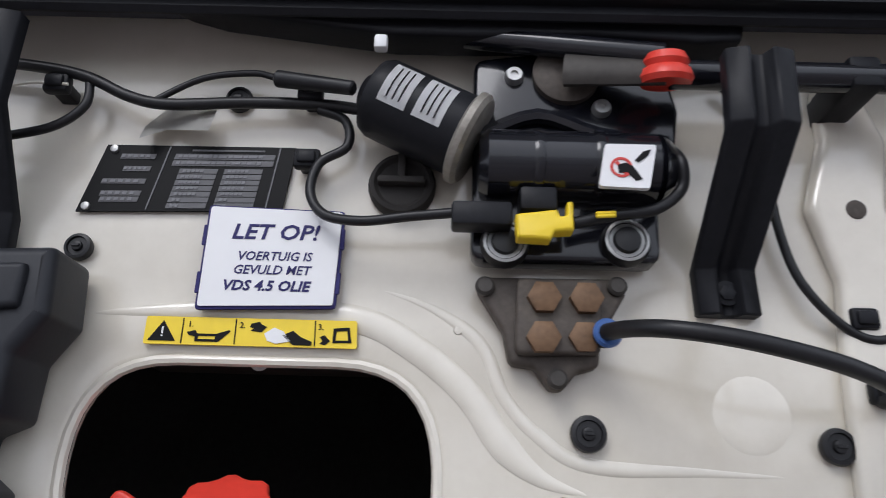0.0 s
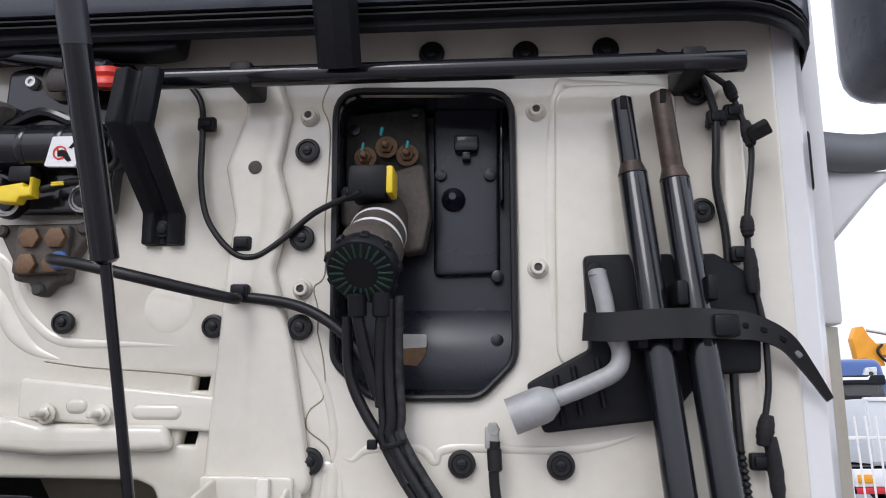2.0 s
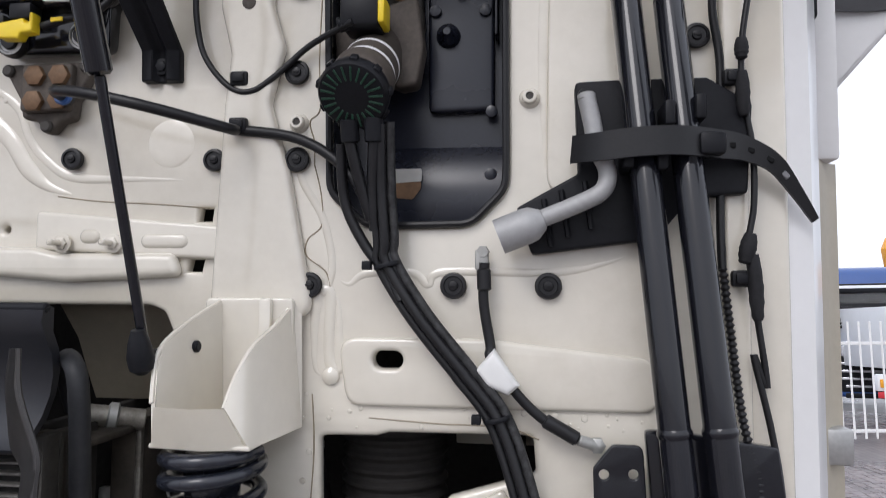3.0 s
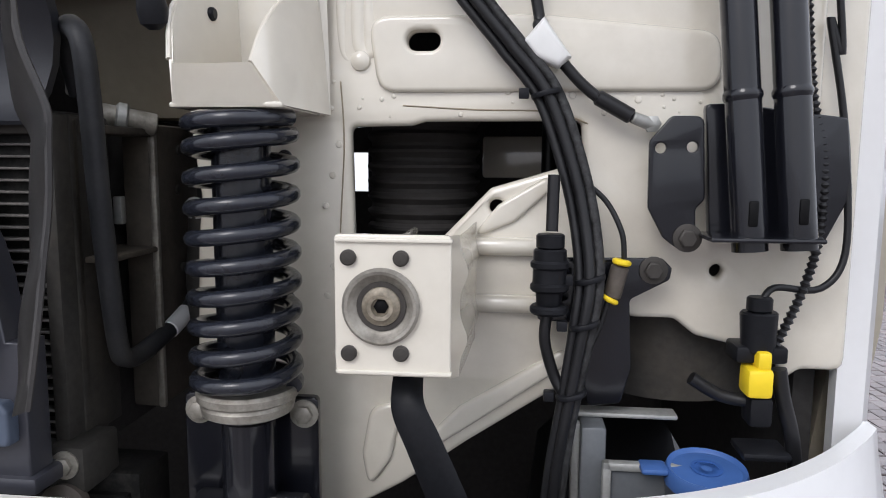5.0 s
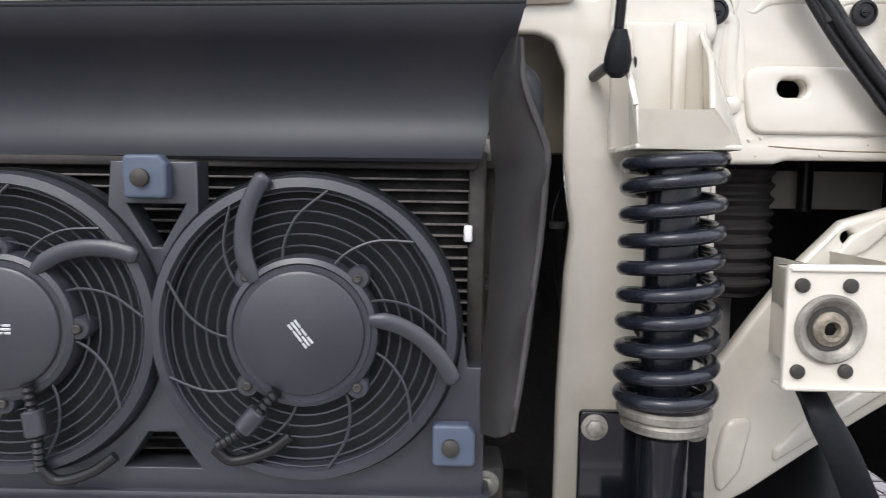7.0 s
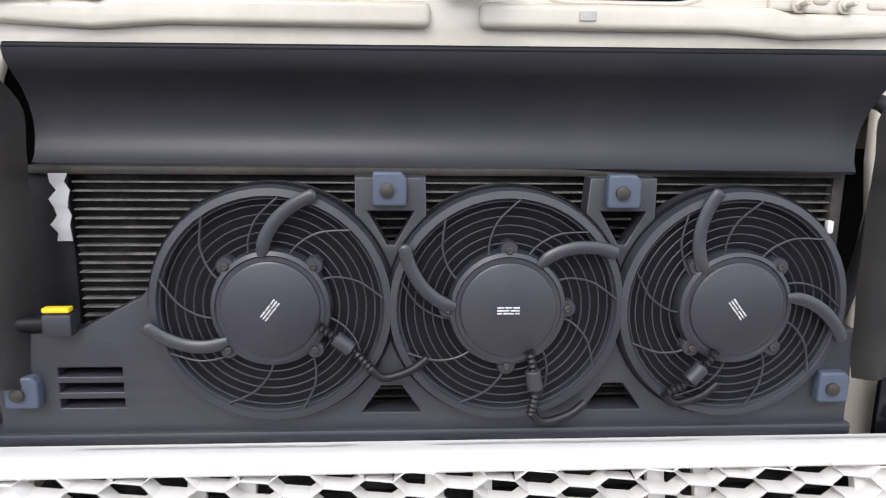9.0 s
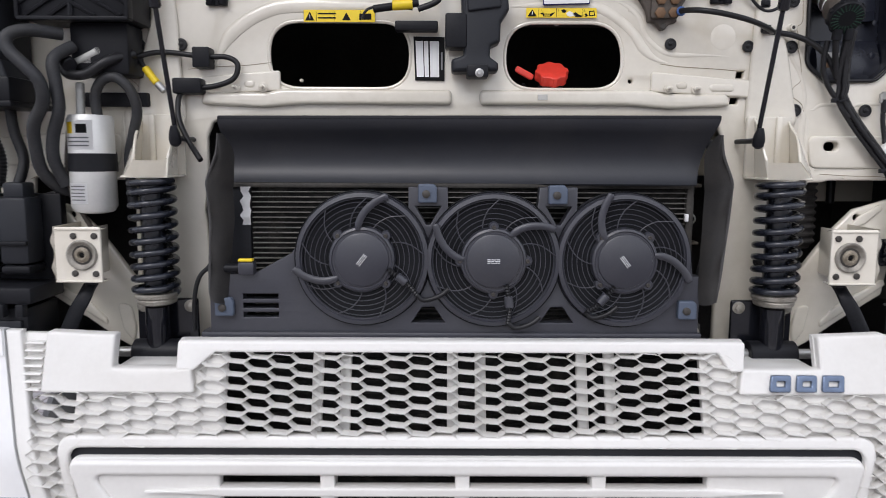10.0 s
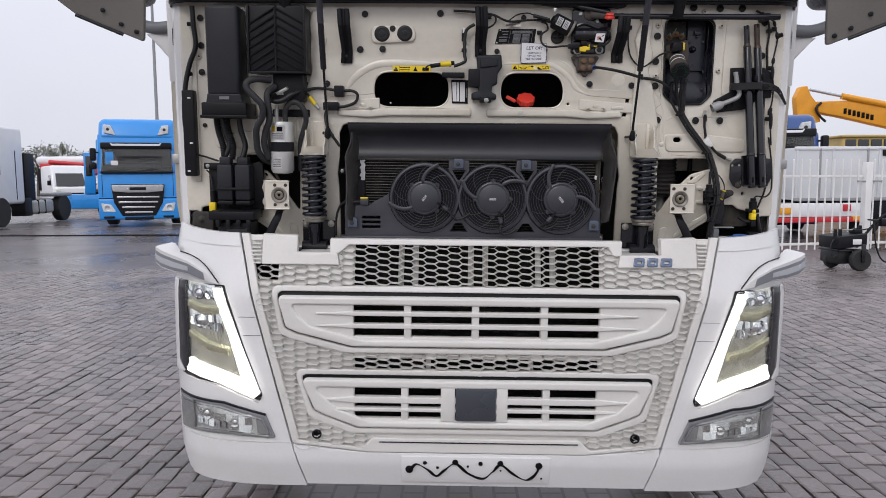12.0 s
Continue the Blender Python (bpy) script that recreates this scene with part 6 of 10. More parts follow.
for k in range(2):
    verts, faces = [], []
    for i in range(9):
        for j in range(2):
            a = radians(-150 + i * 9 + 62)
            o = m0 + d * (0.014 + 0.028 * k + (0.022 * j))
            side = Vector((0, -1, 0))
            up = d.cross(side).normalized()
            p = o + (side * math.cos(radians(-34 + i * 8)) - up * math.sin(radians(-34 + i * 8))) * 0.0316
            verts.append(tuple(p))
    for i in range(8):
        faces.append((2 * i, 2 * i + 1, 2 * i + 3, 2 * i + 2))
    bm = mesh_bm(verts, faces)
    bmesh.ops.solidify(bm, geom=list(bm.faces), thickness=-0.0006)
    part("motor_label", bm, LABEL, wiper, "white printed label")
    for r in range(3):
        line = []
        for i in (1, 7):
            o = m0 + d * (0.014 + 0.028 * k + 0.006 + 0.005 * r)
            up = d.cross(Vector((0, -1, 0))).normalized()
            line.append(o + (Vector((0, -1, 0)) * math.cos(radians(-34 + i * 8)) - up * math.sin(radians(-34 + i * 8))) * 0.0321)
        mid = o + Vector((0, -0.0321, 0))
        part("print_bar", sweep(glide([line[0], mid, line[1]], 4), 0.0006, 5), BLACKINK, wiper)
pq = [(0.447, 2.040), (0.482, 2.040), (0.475, 2.007), (0.441, 2.008)]
part("pictogram_label", plate([rounded(pq, 0.002, 2)], 0.5925, 0.004), LABEL, wiper, "white label with a red ring")
pc = along(pq, 0.38, 0.55)
part("red_ring", plate([ring(pc.x, pc.y, 0.0075, 20), ring(pc.x, pc.y, 0.0058, 20)], 0.5918, 0.001), REDINK, wiper, smooth=False)
part("red_bar", plate([[tuple(along(pq, u, v)) for u, v in ((0.24, 0.45), (0.28, 0.40), (0.55, 0.70), (0.50, 0.74))]], 0.5919, 0.001), REDINK, wiper, smooth=False)
part("hand_mark", plate([[tuple(along(pq, u, v)) for u, v in ((0.3, 0.5), (0.45, 0.45), (0.6, 0.52), (0.82, 0.80), (0.70, 0.84), (0.5, 0.66), (0.35, 0.68))]], 0.5916, 0.001), BLACKINK, wiper, smooth=False)
part("arrow_mark", plate([[tuple(along(pq, u, v)) for u, v in ((0.62, 0.38), (0.75, 0.18), (0.9, 0.12), (0.86, 0.26), (0.70, 0.42))]], 0.5916, 0.001), BLACKINK, wiper, smooth=False)
part("crank_disc", lathe([(0.026, 0), (0.026, 0.006), (0.020, 0.009), (0.008, 0.010)], (0.429, 0.632, 2.120), (0, -1, 0), 28), CAST, wiper, "dull cast crank disc")
ca, cb = Vector((0.425, 0.612, 2.112)), Vector((0.496, 0.600, 2.104))
part("crank_arm", sweep([ca, (ca + cb) / 2, cb], lambda u: 0.014 - 0.003 * u, 12, 0.45), CASTGREY, wiper, "dull cast crank arm")
part("ball_cap", join(lathe([(0.018, 0), (0.020, 0.004), (0.018, 0.010), (0.015, 0.012), (0.017, 0.016), (0.014, 0.022), (0.004, 0.024)], cb + Vector((0, 0.004, -0.008)), (0, -0.3, 1), 24)), RED, wiper, "red rubber ball cap")
bq2 = [(0.103, 2.177), (0.160, 2.160), (0.251, 2.148), (0.296, 2.142), (0.358, 2.142), (0.447, 2.145), (0.530, 2.140), (0.562, 2.143), (0.567, 2.192)]
part("linkage_beam", plate([rounded(bq2, 0.006, 2)], 0.612, 0.03, 0.004), BLACK, wiper)
part("beam_clip", box(0.282, 0.292, 0.606, 0.615, 2.125, 2.137, 0.002), LABEL, wiper, "small white clip")
part("link_rod", rod(cb + Vector((0, 0, 0.014)), cb + Vector((-0.16, 0.03, 0.05)), 0.009), GLOSSBLACK, wiper)
for px in ((0.389, 0.632, 2.118), (0.455, 0.632, 2.091)):
    part("screw", lathe([(0.0075, 0), (0.0075, 0.003), (0.006, 0.006), (0.003, 0.006), (0.0025, 0.004), (0.0005, 0.004)], px, (0, -1, 0), 18), ZINC, wiper, "bright steel screw")
for px in ((0.381, 0.634, 1.979), (0.466, 0.634, 1.982)):
    part("rubber_mount", lathe([(0.017, 0), (0.0175, 0.006), (0.015, 0.010), (0.010, 0.009), (0.009, 0.013), (0.004, 0.014)], px, (0, -1, 0), 24), RUBBER, wiper)
    part("mount_ring", lathe([(0.0150, 0.0095), (0.0155, 0.0105), (0.0135, 0.0112), (0.0132, 0.0095)], px, (0, -1, 0), 24), ZINC, wiper)
part("ridge", sweep(glide([(0.363, 0.630, 2.065), (0.406, 0.628, 2.082), (0.451, 0.628, 2.067), (0.502, 0.630, 2.062)], 4), 0.006, 8), GLOSSBLACK, wiper)
for a, b in (((0.343, 2.003), (0.385, 1.985)), ((0.390, 2.015), (0.416, 1.997))):
    part("plug_housing", box(min(a[0], b[0]), max(a[0], b[0]), 0.608, 0.628, min(a[1], b[1]), max(a[1], b[1]), 0.003), BLACK, wiper)
yq = [(0.386, 1.990), (0.414, 1.994), (0.416, 1.989), (0.421, 1.990), (0.421, 2.000), (0.425, 2.000), (0.425, 1.979), (0.412, 1.978), (0.409, 1.972), (0.387, 1.973)]
part("yellow_lock", plate([rounded(yq, 0.0012, 2)], 0.600, 0.014, 0.002), YELLOW, wiper, "bright yellow connector lock")
part("cable", hose([(0.427, 0.613, 1.989), (0.456, 0.613, 1.996), (0.484, 0.613, 2.001), (0.504, 0.615, 2.018), (0.504, 0.610, 2.037), (0.500, 0.625, 2.056)], 0.0042), RUBBER, wiper)
part("bare_wire", join(rod((0.441, 0.607, 1.994), (0.455, 0.607, 1.995), 0.0016), rod((0.441, 0.607, 1.992), (0.455, 0.607, 1.993), 0.0014)), YELLOW, wiper)
filler = thing("washer_filler_cap", "round dark brown screw cap with a cross grip", "cap")
fc = (0.305, 0.660, 2.034)
part("cap", lathe([(0.0255, 0), (0.026, 0.006), (0.024, 0.012), (0.021, 0.013), (0.018, 0.010), (0.001, 0.010)], fc, (0, -1, 0), 30), VOID2, filler)
part("grip", join(box(fc[0] - 0.018, fc[0] + 0.018, WALL_Y - 0.019, WALL_Y - 0.009, fc[2] - 0.003, fc[2] + 0.003, 0.002), box(fc[0] - 0.003, fc[0] + 0.003, WALL_Y - 0.019, WALL_Y - 0.009, fc[2] - 0.002, fc[2] + 0.024, 0.002)), VOID2, filler)

# ---- wiring across the middle ----
def cable(label, pts, r, clips=(), mat=RUBBER, ribbed=False, name="cable"):
    c = thing(name, label, "cable")
    part("sheath", corrugated(pts, r) if ribbed else hose(pts, r), mat, c)
    for p in clips:
        x, y, z = p
        part("clip", join(box(x - 0.007, x + 0.007, y - 0.009, WALL_Y, z - 0.005, z + 0.005, 0.002), box(x - 0.010, x + 0.010, y - 0.006, y + 0.004, z - 0.008, z + 0.008, 0.003)), BLACK, c, "black plastic clip")
    return c


cable("taped black wiring loom along the wall", [(-0.106, 0.635, 2.129), (-0.015, 0.635, 2.124), (0.050, 0.635, 2.114), (0.093, 0.635, 2.095), (0.125, 0.635, 2.089), (0.179, 0.640, 2.095), (0.236, 0.640, 2.095), (0.273, 0.635, 2.088)], 0.0046, [(0.034, 0.638, 2.106), (0.232, 0.638, 2.104)])
cable("thin branch of the wiring loom", [(0.110, 0.637, 2.092), (0.145, 0.640, 2.116), (0.185, 0.640, 2.122), (0.209, 0.635, 2.114), (0.267, 0.620, 2.098)], 0.0026)
cable("loop of black cable hanging from the loom", [(0.058, 0.637, 2.111), (0.059, 0.637, 2.088), (0.037, 0.637, 2.068), (-0.008, 0.637, 2.057)], 0.0036)
cable("thin beige wire beside the loom", [(0.045, 0.632, 2.103), (0.018, 0.632, 2.104), (-0.008, 0.634, 2.100)], 0.0012, mat=CREAM)
sheath = thing("loom_plug", "long black cable boot", "connector")
part("boot", rod((0.206, 0.630, 2.111), (0.269, 0.615, 2.094), 0.0068, 0.0055), RUBBER, sheath)
cable("black motor cable curving round to its plug", [(0.239, 0.640, 2.090), (0.260, 0.640, 2.081), (0.263, 0.640, 2.059), (0.243, 0.640, 2.044), (0.239, 0.638, 2.019), (0.252, 0.632, 1.999), (0.280, 0.625, 1.992), (0.312, 0.620, 1.994), (0.344, 0.616, 1.996)], 0.0038, [(0.233, 0.645, 2.049)])
loomplug = wall_plug(*(0.171, 2.107), 0.0100)
cable("thin black cable with clips beside the window", [(0.555, 0.648, 2.125), (0.577, 0.648, 2.098), (0.582, 0.648, 2.058), (0.584, 0.648, 2.006), (0.595, 0.648, 1.962), (0.623, 0.648, 1.928), (0.649, 0.648, 1.922), (0.678, 0.648, 1.940), (0.714, 0.646, 1.969), (0.767, 0.620, 1.983)], 0.0034, [(0.586, 0.650, 2.071), (0.635, 0.650, 1.936)])
cable("black air hose from the valve block to the loom", [(0.447, 0.620, 1.915), (0.457, 0.597, 1.912), (0.476, 0.576, 1.907), (0.508, 0.568, 1.901), (0.541, 0.567, 1.894), (0.572, 0.571, 1.887), (0.605, 0.587, 1.880), (0.640, 0.620, 1.874), (0.637, 0.645, 1.879), (0.696, 0.642, 1.870), (0.739, 0.635, 1.849), (0.770, 0.632, 1.818), (0.794, 0.632, 1.769), (0.817, 0.632, 1.711)], 0.0058, [(0.637, 0.645, 1.884)])
block = thing("valve_block", "brown cast air valve block with four hexagon plugs", "valve block")
bq = [(0.362, 1.959), (0.469, 1.960), (0.467, 1.947), (0.448, 1.916), (0.446, 1.896), (0.431, 1.892), (0.421, 1.880), (0.412, 1.880), (0.402, 1.895), (0.385, 1.897), (0.381, 1.919), (0.363, 1.949)]
part("body", plate([rounded(bq, 0.006, 3)], 0.642, 0.016, 0.004), CAST, block)
part("raised_body", plate([rounded([(0.390, 1.956), (0.450, 1.956), (0.446, 1.903), (0.388, 1.902)], 0.006, 3)], 0.633, 0.012, 0.003), CAST, block)
for a, b in ((962, 530), (1040, 530), (962, 600)):
    p = {(962, 530): (0.408, 0.634, 1.941), (1040, 530): (0.437, 0.634, 1.941), (962, 600): (0.407, 0.634, 1.913)}[(a, b)]
    part("plug", hexbolt(p[0], p[1], p[2], 0.0118, 0.008, washer=False), RUST, block, "rusty hexagon plug")
pp = (0.435, 0.634, 1.914)
part("plug", hexbolt(pp[0], pp[1], pp[2], 0.0112, 0.006, washer=False), RUST, block, "rusty hexagon plug")
part("fitting", lathe([(0.0082, 0), (0.0082, 0.006), (0.0070, 0.007), (0.0070, 0.011)], (0.447, 0.632, 1.915), (0.12, -1, 0), 20), RUBBER, block)
part("blue_collar", lathe([(0.0058, 0.008), (0.0098, 0.0085), (0.0100, 0.0105), (0.0085, 0.0125), (0.0058, 0.0125)], (0.447, 0.632, 1.915), (0.12, -1, 0), 24), BLUE, block, "bright blue collar")
for p in ((0.368, 0.642, 1.951), (0.461, 0.642, 1.953), (0.417, 0.642, 1.887)):
    part("screw", lathe([(0.007, 0), (0.007, 0.003), (0.005, 0.005), (0.0005, 0.005)], p, (0, -1, 0), 16), CASTGREY, block)

# ---- stay brackets of the crossbar ----
def stay(name, label, top, bend, foot0, foot1, w0, w1):
    st = thing(name, label, "bracket", "crossbar brackets")
    pts = [Vector(top), Vector(bend), Vector(foot0), Vector(foot1)]
    verts, faces = [], []
    for p, w in zip(pts, (w0, w0, w1, w1)):
        for dx, dy in ((-w, 0.0), (-w * 0.35, -0.004), (-w * 0.15, 0.006), (w * 0.15, 0.006), (w * 0.35, -0.004), (w, 0.0), (w, 0.012), (-w, 0.012)):
            verts.append((p.x + dx, p.y + dy, p.z))
    for i in range(3):
        for k in range(8):
            j = (k + 1) % 8
            faces.append((i * 8 + k, i * 8 + j, (i + 1) * 8 + j, (i + 1) * 8 + k))
    faces += [tuple(range(8)), tuple(24 + k for k in range(8))]
    bm = mesh_bm(verts, faces)
    bmesh.ops.recalc_face_normals(bm, faces=bm.faces)
    bmesh.ops.bevel(bm, geom=list(bm.edges), offset=0.0015, segments=1, affect="EDGES")
    part("stay", bm, BLACK, st)
    fx, fz = (pts[2].x + pts[3].x) / 2, (pts[2].z + pts[3].z) / 2
    part("bolt", hexbolt(fx, pts[2].y + 0.003, fz, 0.0062, 0.004), BLACK, st)


stay("crossbar_stay", "black folded steel stay bolted to the wall", (0.548, 0.564, 2.100), (0.5435, 0.561, 2.041), (0.542, 0.650, 1.971), (0.543, 0.650, 1.937), 0.0235, 0.0225)
stay("crossbar_stay", "black folded steel stay bolted to the wall", (-0.534, 0.590, 2.127), (-0.529, 0.580, 2.063), (-0.528, 0.645, 1.977), (-0.531, 0.646, 1.928), 0.024, 0.022)
stay("crossbar_stay", "black folded steel stay carrying the control box", (0.001, 0.590, 2.138), (0.005, 0.585, 2.064), (0.001, 0.640, 1.998), (0.003, 0.642, 1.955), 0.024, 0.022)

# ---- control box in the middle ----
ecu = thing("control_box", "black plastic lock and control box between the oval openings", "control box")
eq = [(-0.013, 1.956), (0.083, 1.960), (0.087, 1.913), (0.070, 1.887), (0.069, 1.848), (0.049, 1.839), (0.048, 1.818), (0.066, 1.805), (0.066, 1.788), (-0.031, 1.786), (-0.032, 1.812), (-0.006, 1.821)]
part("body", plate([rounded(eq, 0.006, 3)], 0.600, 0.055, 0.008, 3), GREY2, ecu)
part("ledge", plate([rounded([(-0.000, 1.943), (0.070, 1.946), (0.070, 1.916), (0.001, 1.907)], 0.004, 2)], 0.594, 0.012, 0.004), GREY2, ecu)
part("latch_foot", box(0.000, 0.045, 0.588, 0.64, 1.775, 1.800, 0.004), BLACK, ecu)
part("latch_bolt", hexbolt(0.026, 0.588, 1.783, 0.006), ZINC, ecu)
part("connector", box(-0.045, 0.0, 0.595, 0.645, 1.835, 1.905, 0.005), BLACK, ecu)
cable("black cable to the control box", [(-0.023, 0.630, 2.077), (-0.054, 0.630, 2.055), (-0.061, 0.630, 2.006), (-0.061, 0.625, 1.962), (-0.060, 0.620, 1.934), (-0.102, 0.620, 1.916)], 0.0065, [(-0.063, 0.630, 1.978)])
cable("thin cable hooking over the opening", [(-0.219, 0.620, 1.897), (-0.206, 0.620, 1.916), (-0.168, 0.620, 1.923), (-0.113, 0.620, 1.916)], 0.0028)
conn = thing("cable_connector", "black connector with a yellow tag on the cable", "connector")
part("plug", rod((-0.195, 0.620, 1.916), (-0.100, 0.620, 1.929), 0.008), BLACK, conn)
part("yellow_tag", rod((-0.155, 0.618, 1.923), (-0.113, 0.618, 1.926), 0.0105), YELLOW, conn)
part("socket", box(-0.15, -0.06, 0.61, 0.645, 1.872, 1.892, 0.004), BLACK, conn)
strapc = thing("cable_strap", "black cable guide with a white clip", "cable guide")
part("guide", box(-0.073, -0.060, 0.64, 0.66, 2.015, 2.06, 0.003), BLACK, strapc)
part("white_clip", box(-0.070, -0.062, 0.632, 0.64, 2.045, 2.065, 0.002), LABEL, strapc)

# ---- what shows through the oval openings ----
oil = thing("oil_filler", "red oil filler cap with a red dipstick handle", "filler cap")
oc = (0.190, 0.690, 1.792)
cog = [((0.037 if k % 4 < 2 else 0.033) * math.cos(2 * math.pi * k / 32), (0.037 if k % 4 < 2 else 0.033) * math.sin(2 * math.pi * k / 32)) for k in range(32)]
bm = plate([cog], -0.012, 0.024, 0.003)
bm.transform(Matrix.Translation(oc) @ Matrix.Rotation(radians(-52), 4, "X"))
part("cap", bm, RED, oil)
part("neck", rod((oc[0], oc[1] + 0.005, oc[2] - 0.02), (oc[0], oc[1] + 0.06, oc[2] - 0.12), 0.027, 0.03, 20), BLACK, oil)
bm = plate([rounded([(-0.022, -0.007), (0.022, -0.007), (0.022, 0.007), (-0.022, 0.007)], 0.006, 3)], -0.004, 0.008, 0.002)
bm.transform(Matrix.Translation((0.130, 0.69, 1.795)) @ Matrix.Rotation(radians(28), 4, "Y"))
part("dipstick_handle", bm, RED, oil, "red dipstick handle")
part("dipstick", rod((0.13, 0.706, 1.775), (0.16, 0.74, 1.68), 0.004), BLACK, oil)
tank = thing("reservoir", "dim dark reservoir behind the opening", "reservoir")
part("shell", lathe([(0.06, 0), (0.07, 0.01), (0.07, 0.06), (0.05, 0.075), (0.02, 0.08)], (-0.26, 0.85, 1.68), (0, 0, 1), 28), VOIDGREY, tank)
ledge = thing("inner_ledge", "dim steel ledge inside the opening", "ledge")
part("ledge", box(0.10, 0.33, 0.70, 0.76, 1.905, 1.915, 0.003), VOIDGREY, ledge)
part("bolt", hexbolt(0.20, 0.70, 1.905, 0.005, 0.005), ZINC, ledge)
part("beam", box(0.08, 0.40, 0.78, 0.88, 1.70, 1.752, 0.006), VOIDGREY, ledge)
drain_hole = thing("drain_plug", "small olive plug in the upright swage", "plug")
part("plug", lathe([(0.0075, 0), (0.0075, 0.0015), (0.006, 0.002), (0.001, 0.0015)], (0.644, 0.648, 2.020), (0, -1, 0), 18), CAST, drain_hole)

# ---- recess behind the window in the wall ----
recess = thing("window_recess", "deep black plastic tray set into the opening of the cab wall", "tray")
tray_back = rounded([(0.732, 2.104), (0.921, 2.098), (0.921, 1.814), (0.886, 1.778), (0.774, 1.776), (0.735, 1.813)], 0.03)
part("back", plate([tray_back], 0.722, 0.01), TRAY, recess)
wall_verts, wall_faces = [], []
loop = WINDOW
for x, z in loop:
    wall_verts += [(x, 0.652, z), (x, 0.74, z)]
for i in range(len(loop)):
    j = (i + 1) % len(loop)
    wall_faces.append((2 * i, 2 * j, 2 * j + 1, 2 * i + 1))
part("side_wall", mesh_bm(wall_verts, wall_faces), TRAY, recess)
lip_pts = [(x, 0.655, z) for x, z in WINDOW]
part("seal", sweep(lip_pts + lip_pts[:2], 0.0038, 8), RUBBER, recess, "black rubber seal")
part("steel_plate", plate([rounded([(0.729, 2.098), (0.821, 2.106), (0.828, 2.001), (0.732, 1.999)], 0.006, 2)], 0.700, 0.02, 0.003), VOIDGREY, recess, "grimy steel plate")
part("door", plate([rounded([(0.831, 2.108), (0.907, 2.106), (0.907, 1.911), (0.833, 1.909)], 0.006, 2)], 0.708, 0.02, 0.004), TRAY, recess)
part("hinge_strip", box(*sorted((0.908, 0.912)), 0.69, 0.73, *sorted((2.096, 1.990)), 0.002), GLOSSBLACK, recess)
p = (0.870, 0.700, 2.060)
part("catch", join(box(p[0] - 0.014, p[0] + 0.014, 0.694, 0.712, p[2] - 0.010, p[2] + 0.010, 0.004), box(p[0] - 0.005, p[0] + 0.005, 0.696, 0.712, p[2] - 0.020, p[2] - 0.010, 0.002)), TRAY, recess)
p = (0.855, 0.700, 1.996)
part("knob", lathe([(0.014, 0), (0.013, 0.006), (0.006, 0.014), (0.004, 0.018)], (p[0], 0.708, p[2]), (0, -1, 0), 18), TRAY, recess)
for q in ((0.840, 0.706, 2.025), (0.897, 0.706, 2.024), (0.904, 0.706, 1.908), (0.903, 0.706, 1.838), (0.811, 0.698, 2.098), (0.741, 0.698, 2.078)):
    part("button", lathe([(0.007, 0), (0.0065, 0.003), (0.003, 0.004)], q, (0, -1, 0), 16), TRAY, recess)
p = (0.881, 0.720, 1.810)
part("screw_boss", lathe([(0.012, 0), (0.012, 0.006), (0.008, 0.008), (0.006, 0.005), (0.0005, 0.005)], p, (0, -1, 0), 18), TRAY, recess)
# bulging lower part of the tray
a, b = (0.780, 0.735, 1.870), (0.919, 0.735, 1.870)
verts, faces = [], []
for i in range(10):
    ang = math.pi * i / 9 / 1.6
    for x in (a[0], b[0]):
        verts.append((x, 0.735 - 0.035 * math.sin(ang), 1.893 - 0.012 * i))
for i in range(9):
    faces.append((2 * i, 2 * i + 1, 2 * i + 3, 2 * i + 2))
part("bulge", mesh_bm(verts, faces), TRAY, recess)
p = (0.811, 0.722, 1.834)
part("worn_patch", plate([rounded([(p[0] - 0.016, p[2] - 0.006), (p[0] + 0.016, p[2] - 0.004), (p[0] + 0.016, p[2] + 0.010), (p[0] - 0.016, p[2] + 0.010)], 0.002, 2)], 0.698, 0.002), PAPER, recess, "bright bare metal patch")
part("rust_patch", plate([rounded([(p[0] - 0.017, p[2] - 0.022), (p[0] + 0.006, p[2] - 0.024), (p[0] + 0.015, p[2] - 0.012), (p[0] + 0.016, p[2] - 0.004), (p[0] - 0.014, p[2] - 0.004)], 0.003, 2)], 0.6985, 0.002), RUST, recess, "flaking rusty patch")

# ---- pressure sensor with its ribbed cap ----
sensor = thing("brake_valve", "grey-brown brake valve with a green-ringed black cap and hoses", "valve")
cap_c = Vector((0.776, 0.585, 1.893))
root = Vector((0.783, 0.700, 1.985))
ax = (cap_c - root).normalized()
ln = (cap_c - root).length
part("body", lathe([(0.027, -0.01), (0.027, ln * 0.30), (0.030, ln * 0.34), (0.030, ln * 0.62), (0.033, ln * 0.66), (0.033, ln * 0.86), (0.031, ln * 0.88)], root, ax, 36), CAST, sensor)
for k in range(2):
    h = ln * (0.42 + 0.16 * k)
    part("pale_band", lathe([(0.0303, 0), (0.0306, 0.001), (0.0306, 0.004), (0.0303, 0.005)], root + ax * h, ax, 36), LABEL, sensor, "pale printed band")
part("cap", lathe([(0.031, 0), (0.035, 0.003), (0.0355, 0.014), (0.033, 0.018), (0.029, 0.019), (0.015, 0.020), (0.001, 0.0205)], root + ax * ln * 0.86, ax, 40), BLACK, sensor)
q = ax.to_track_quat("Z", "Y").to_matrix().to_4x4()
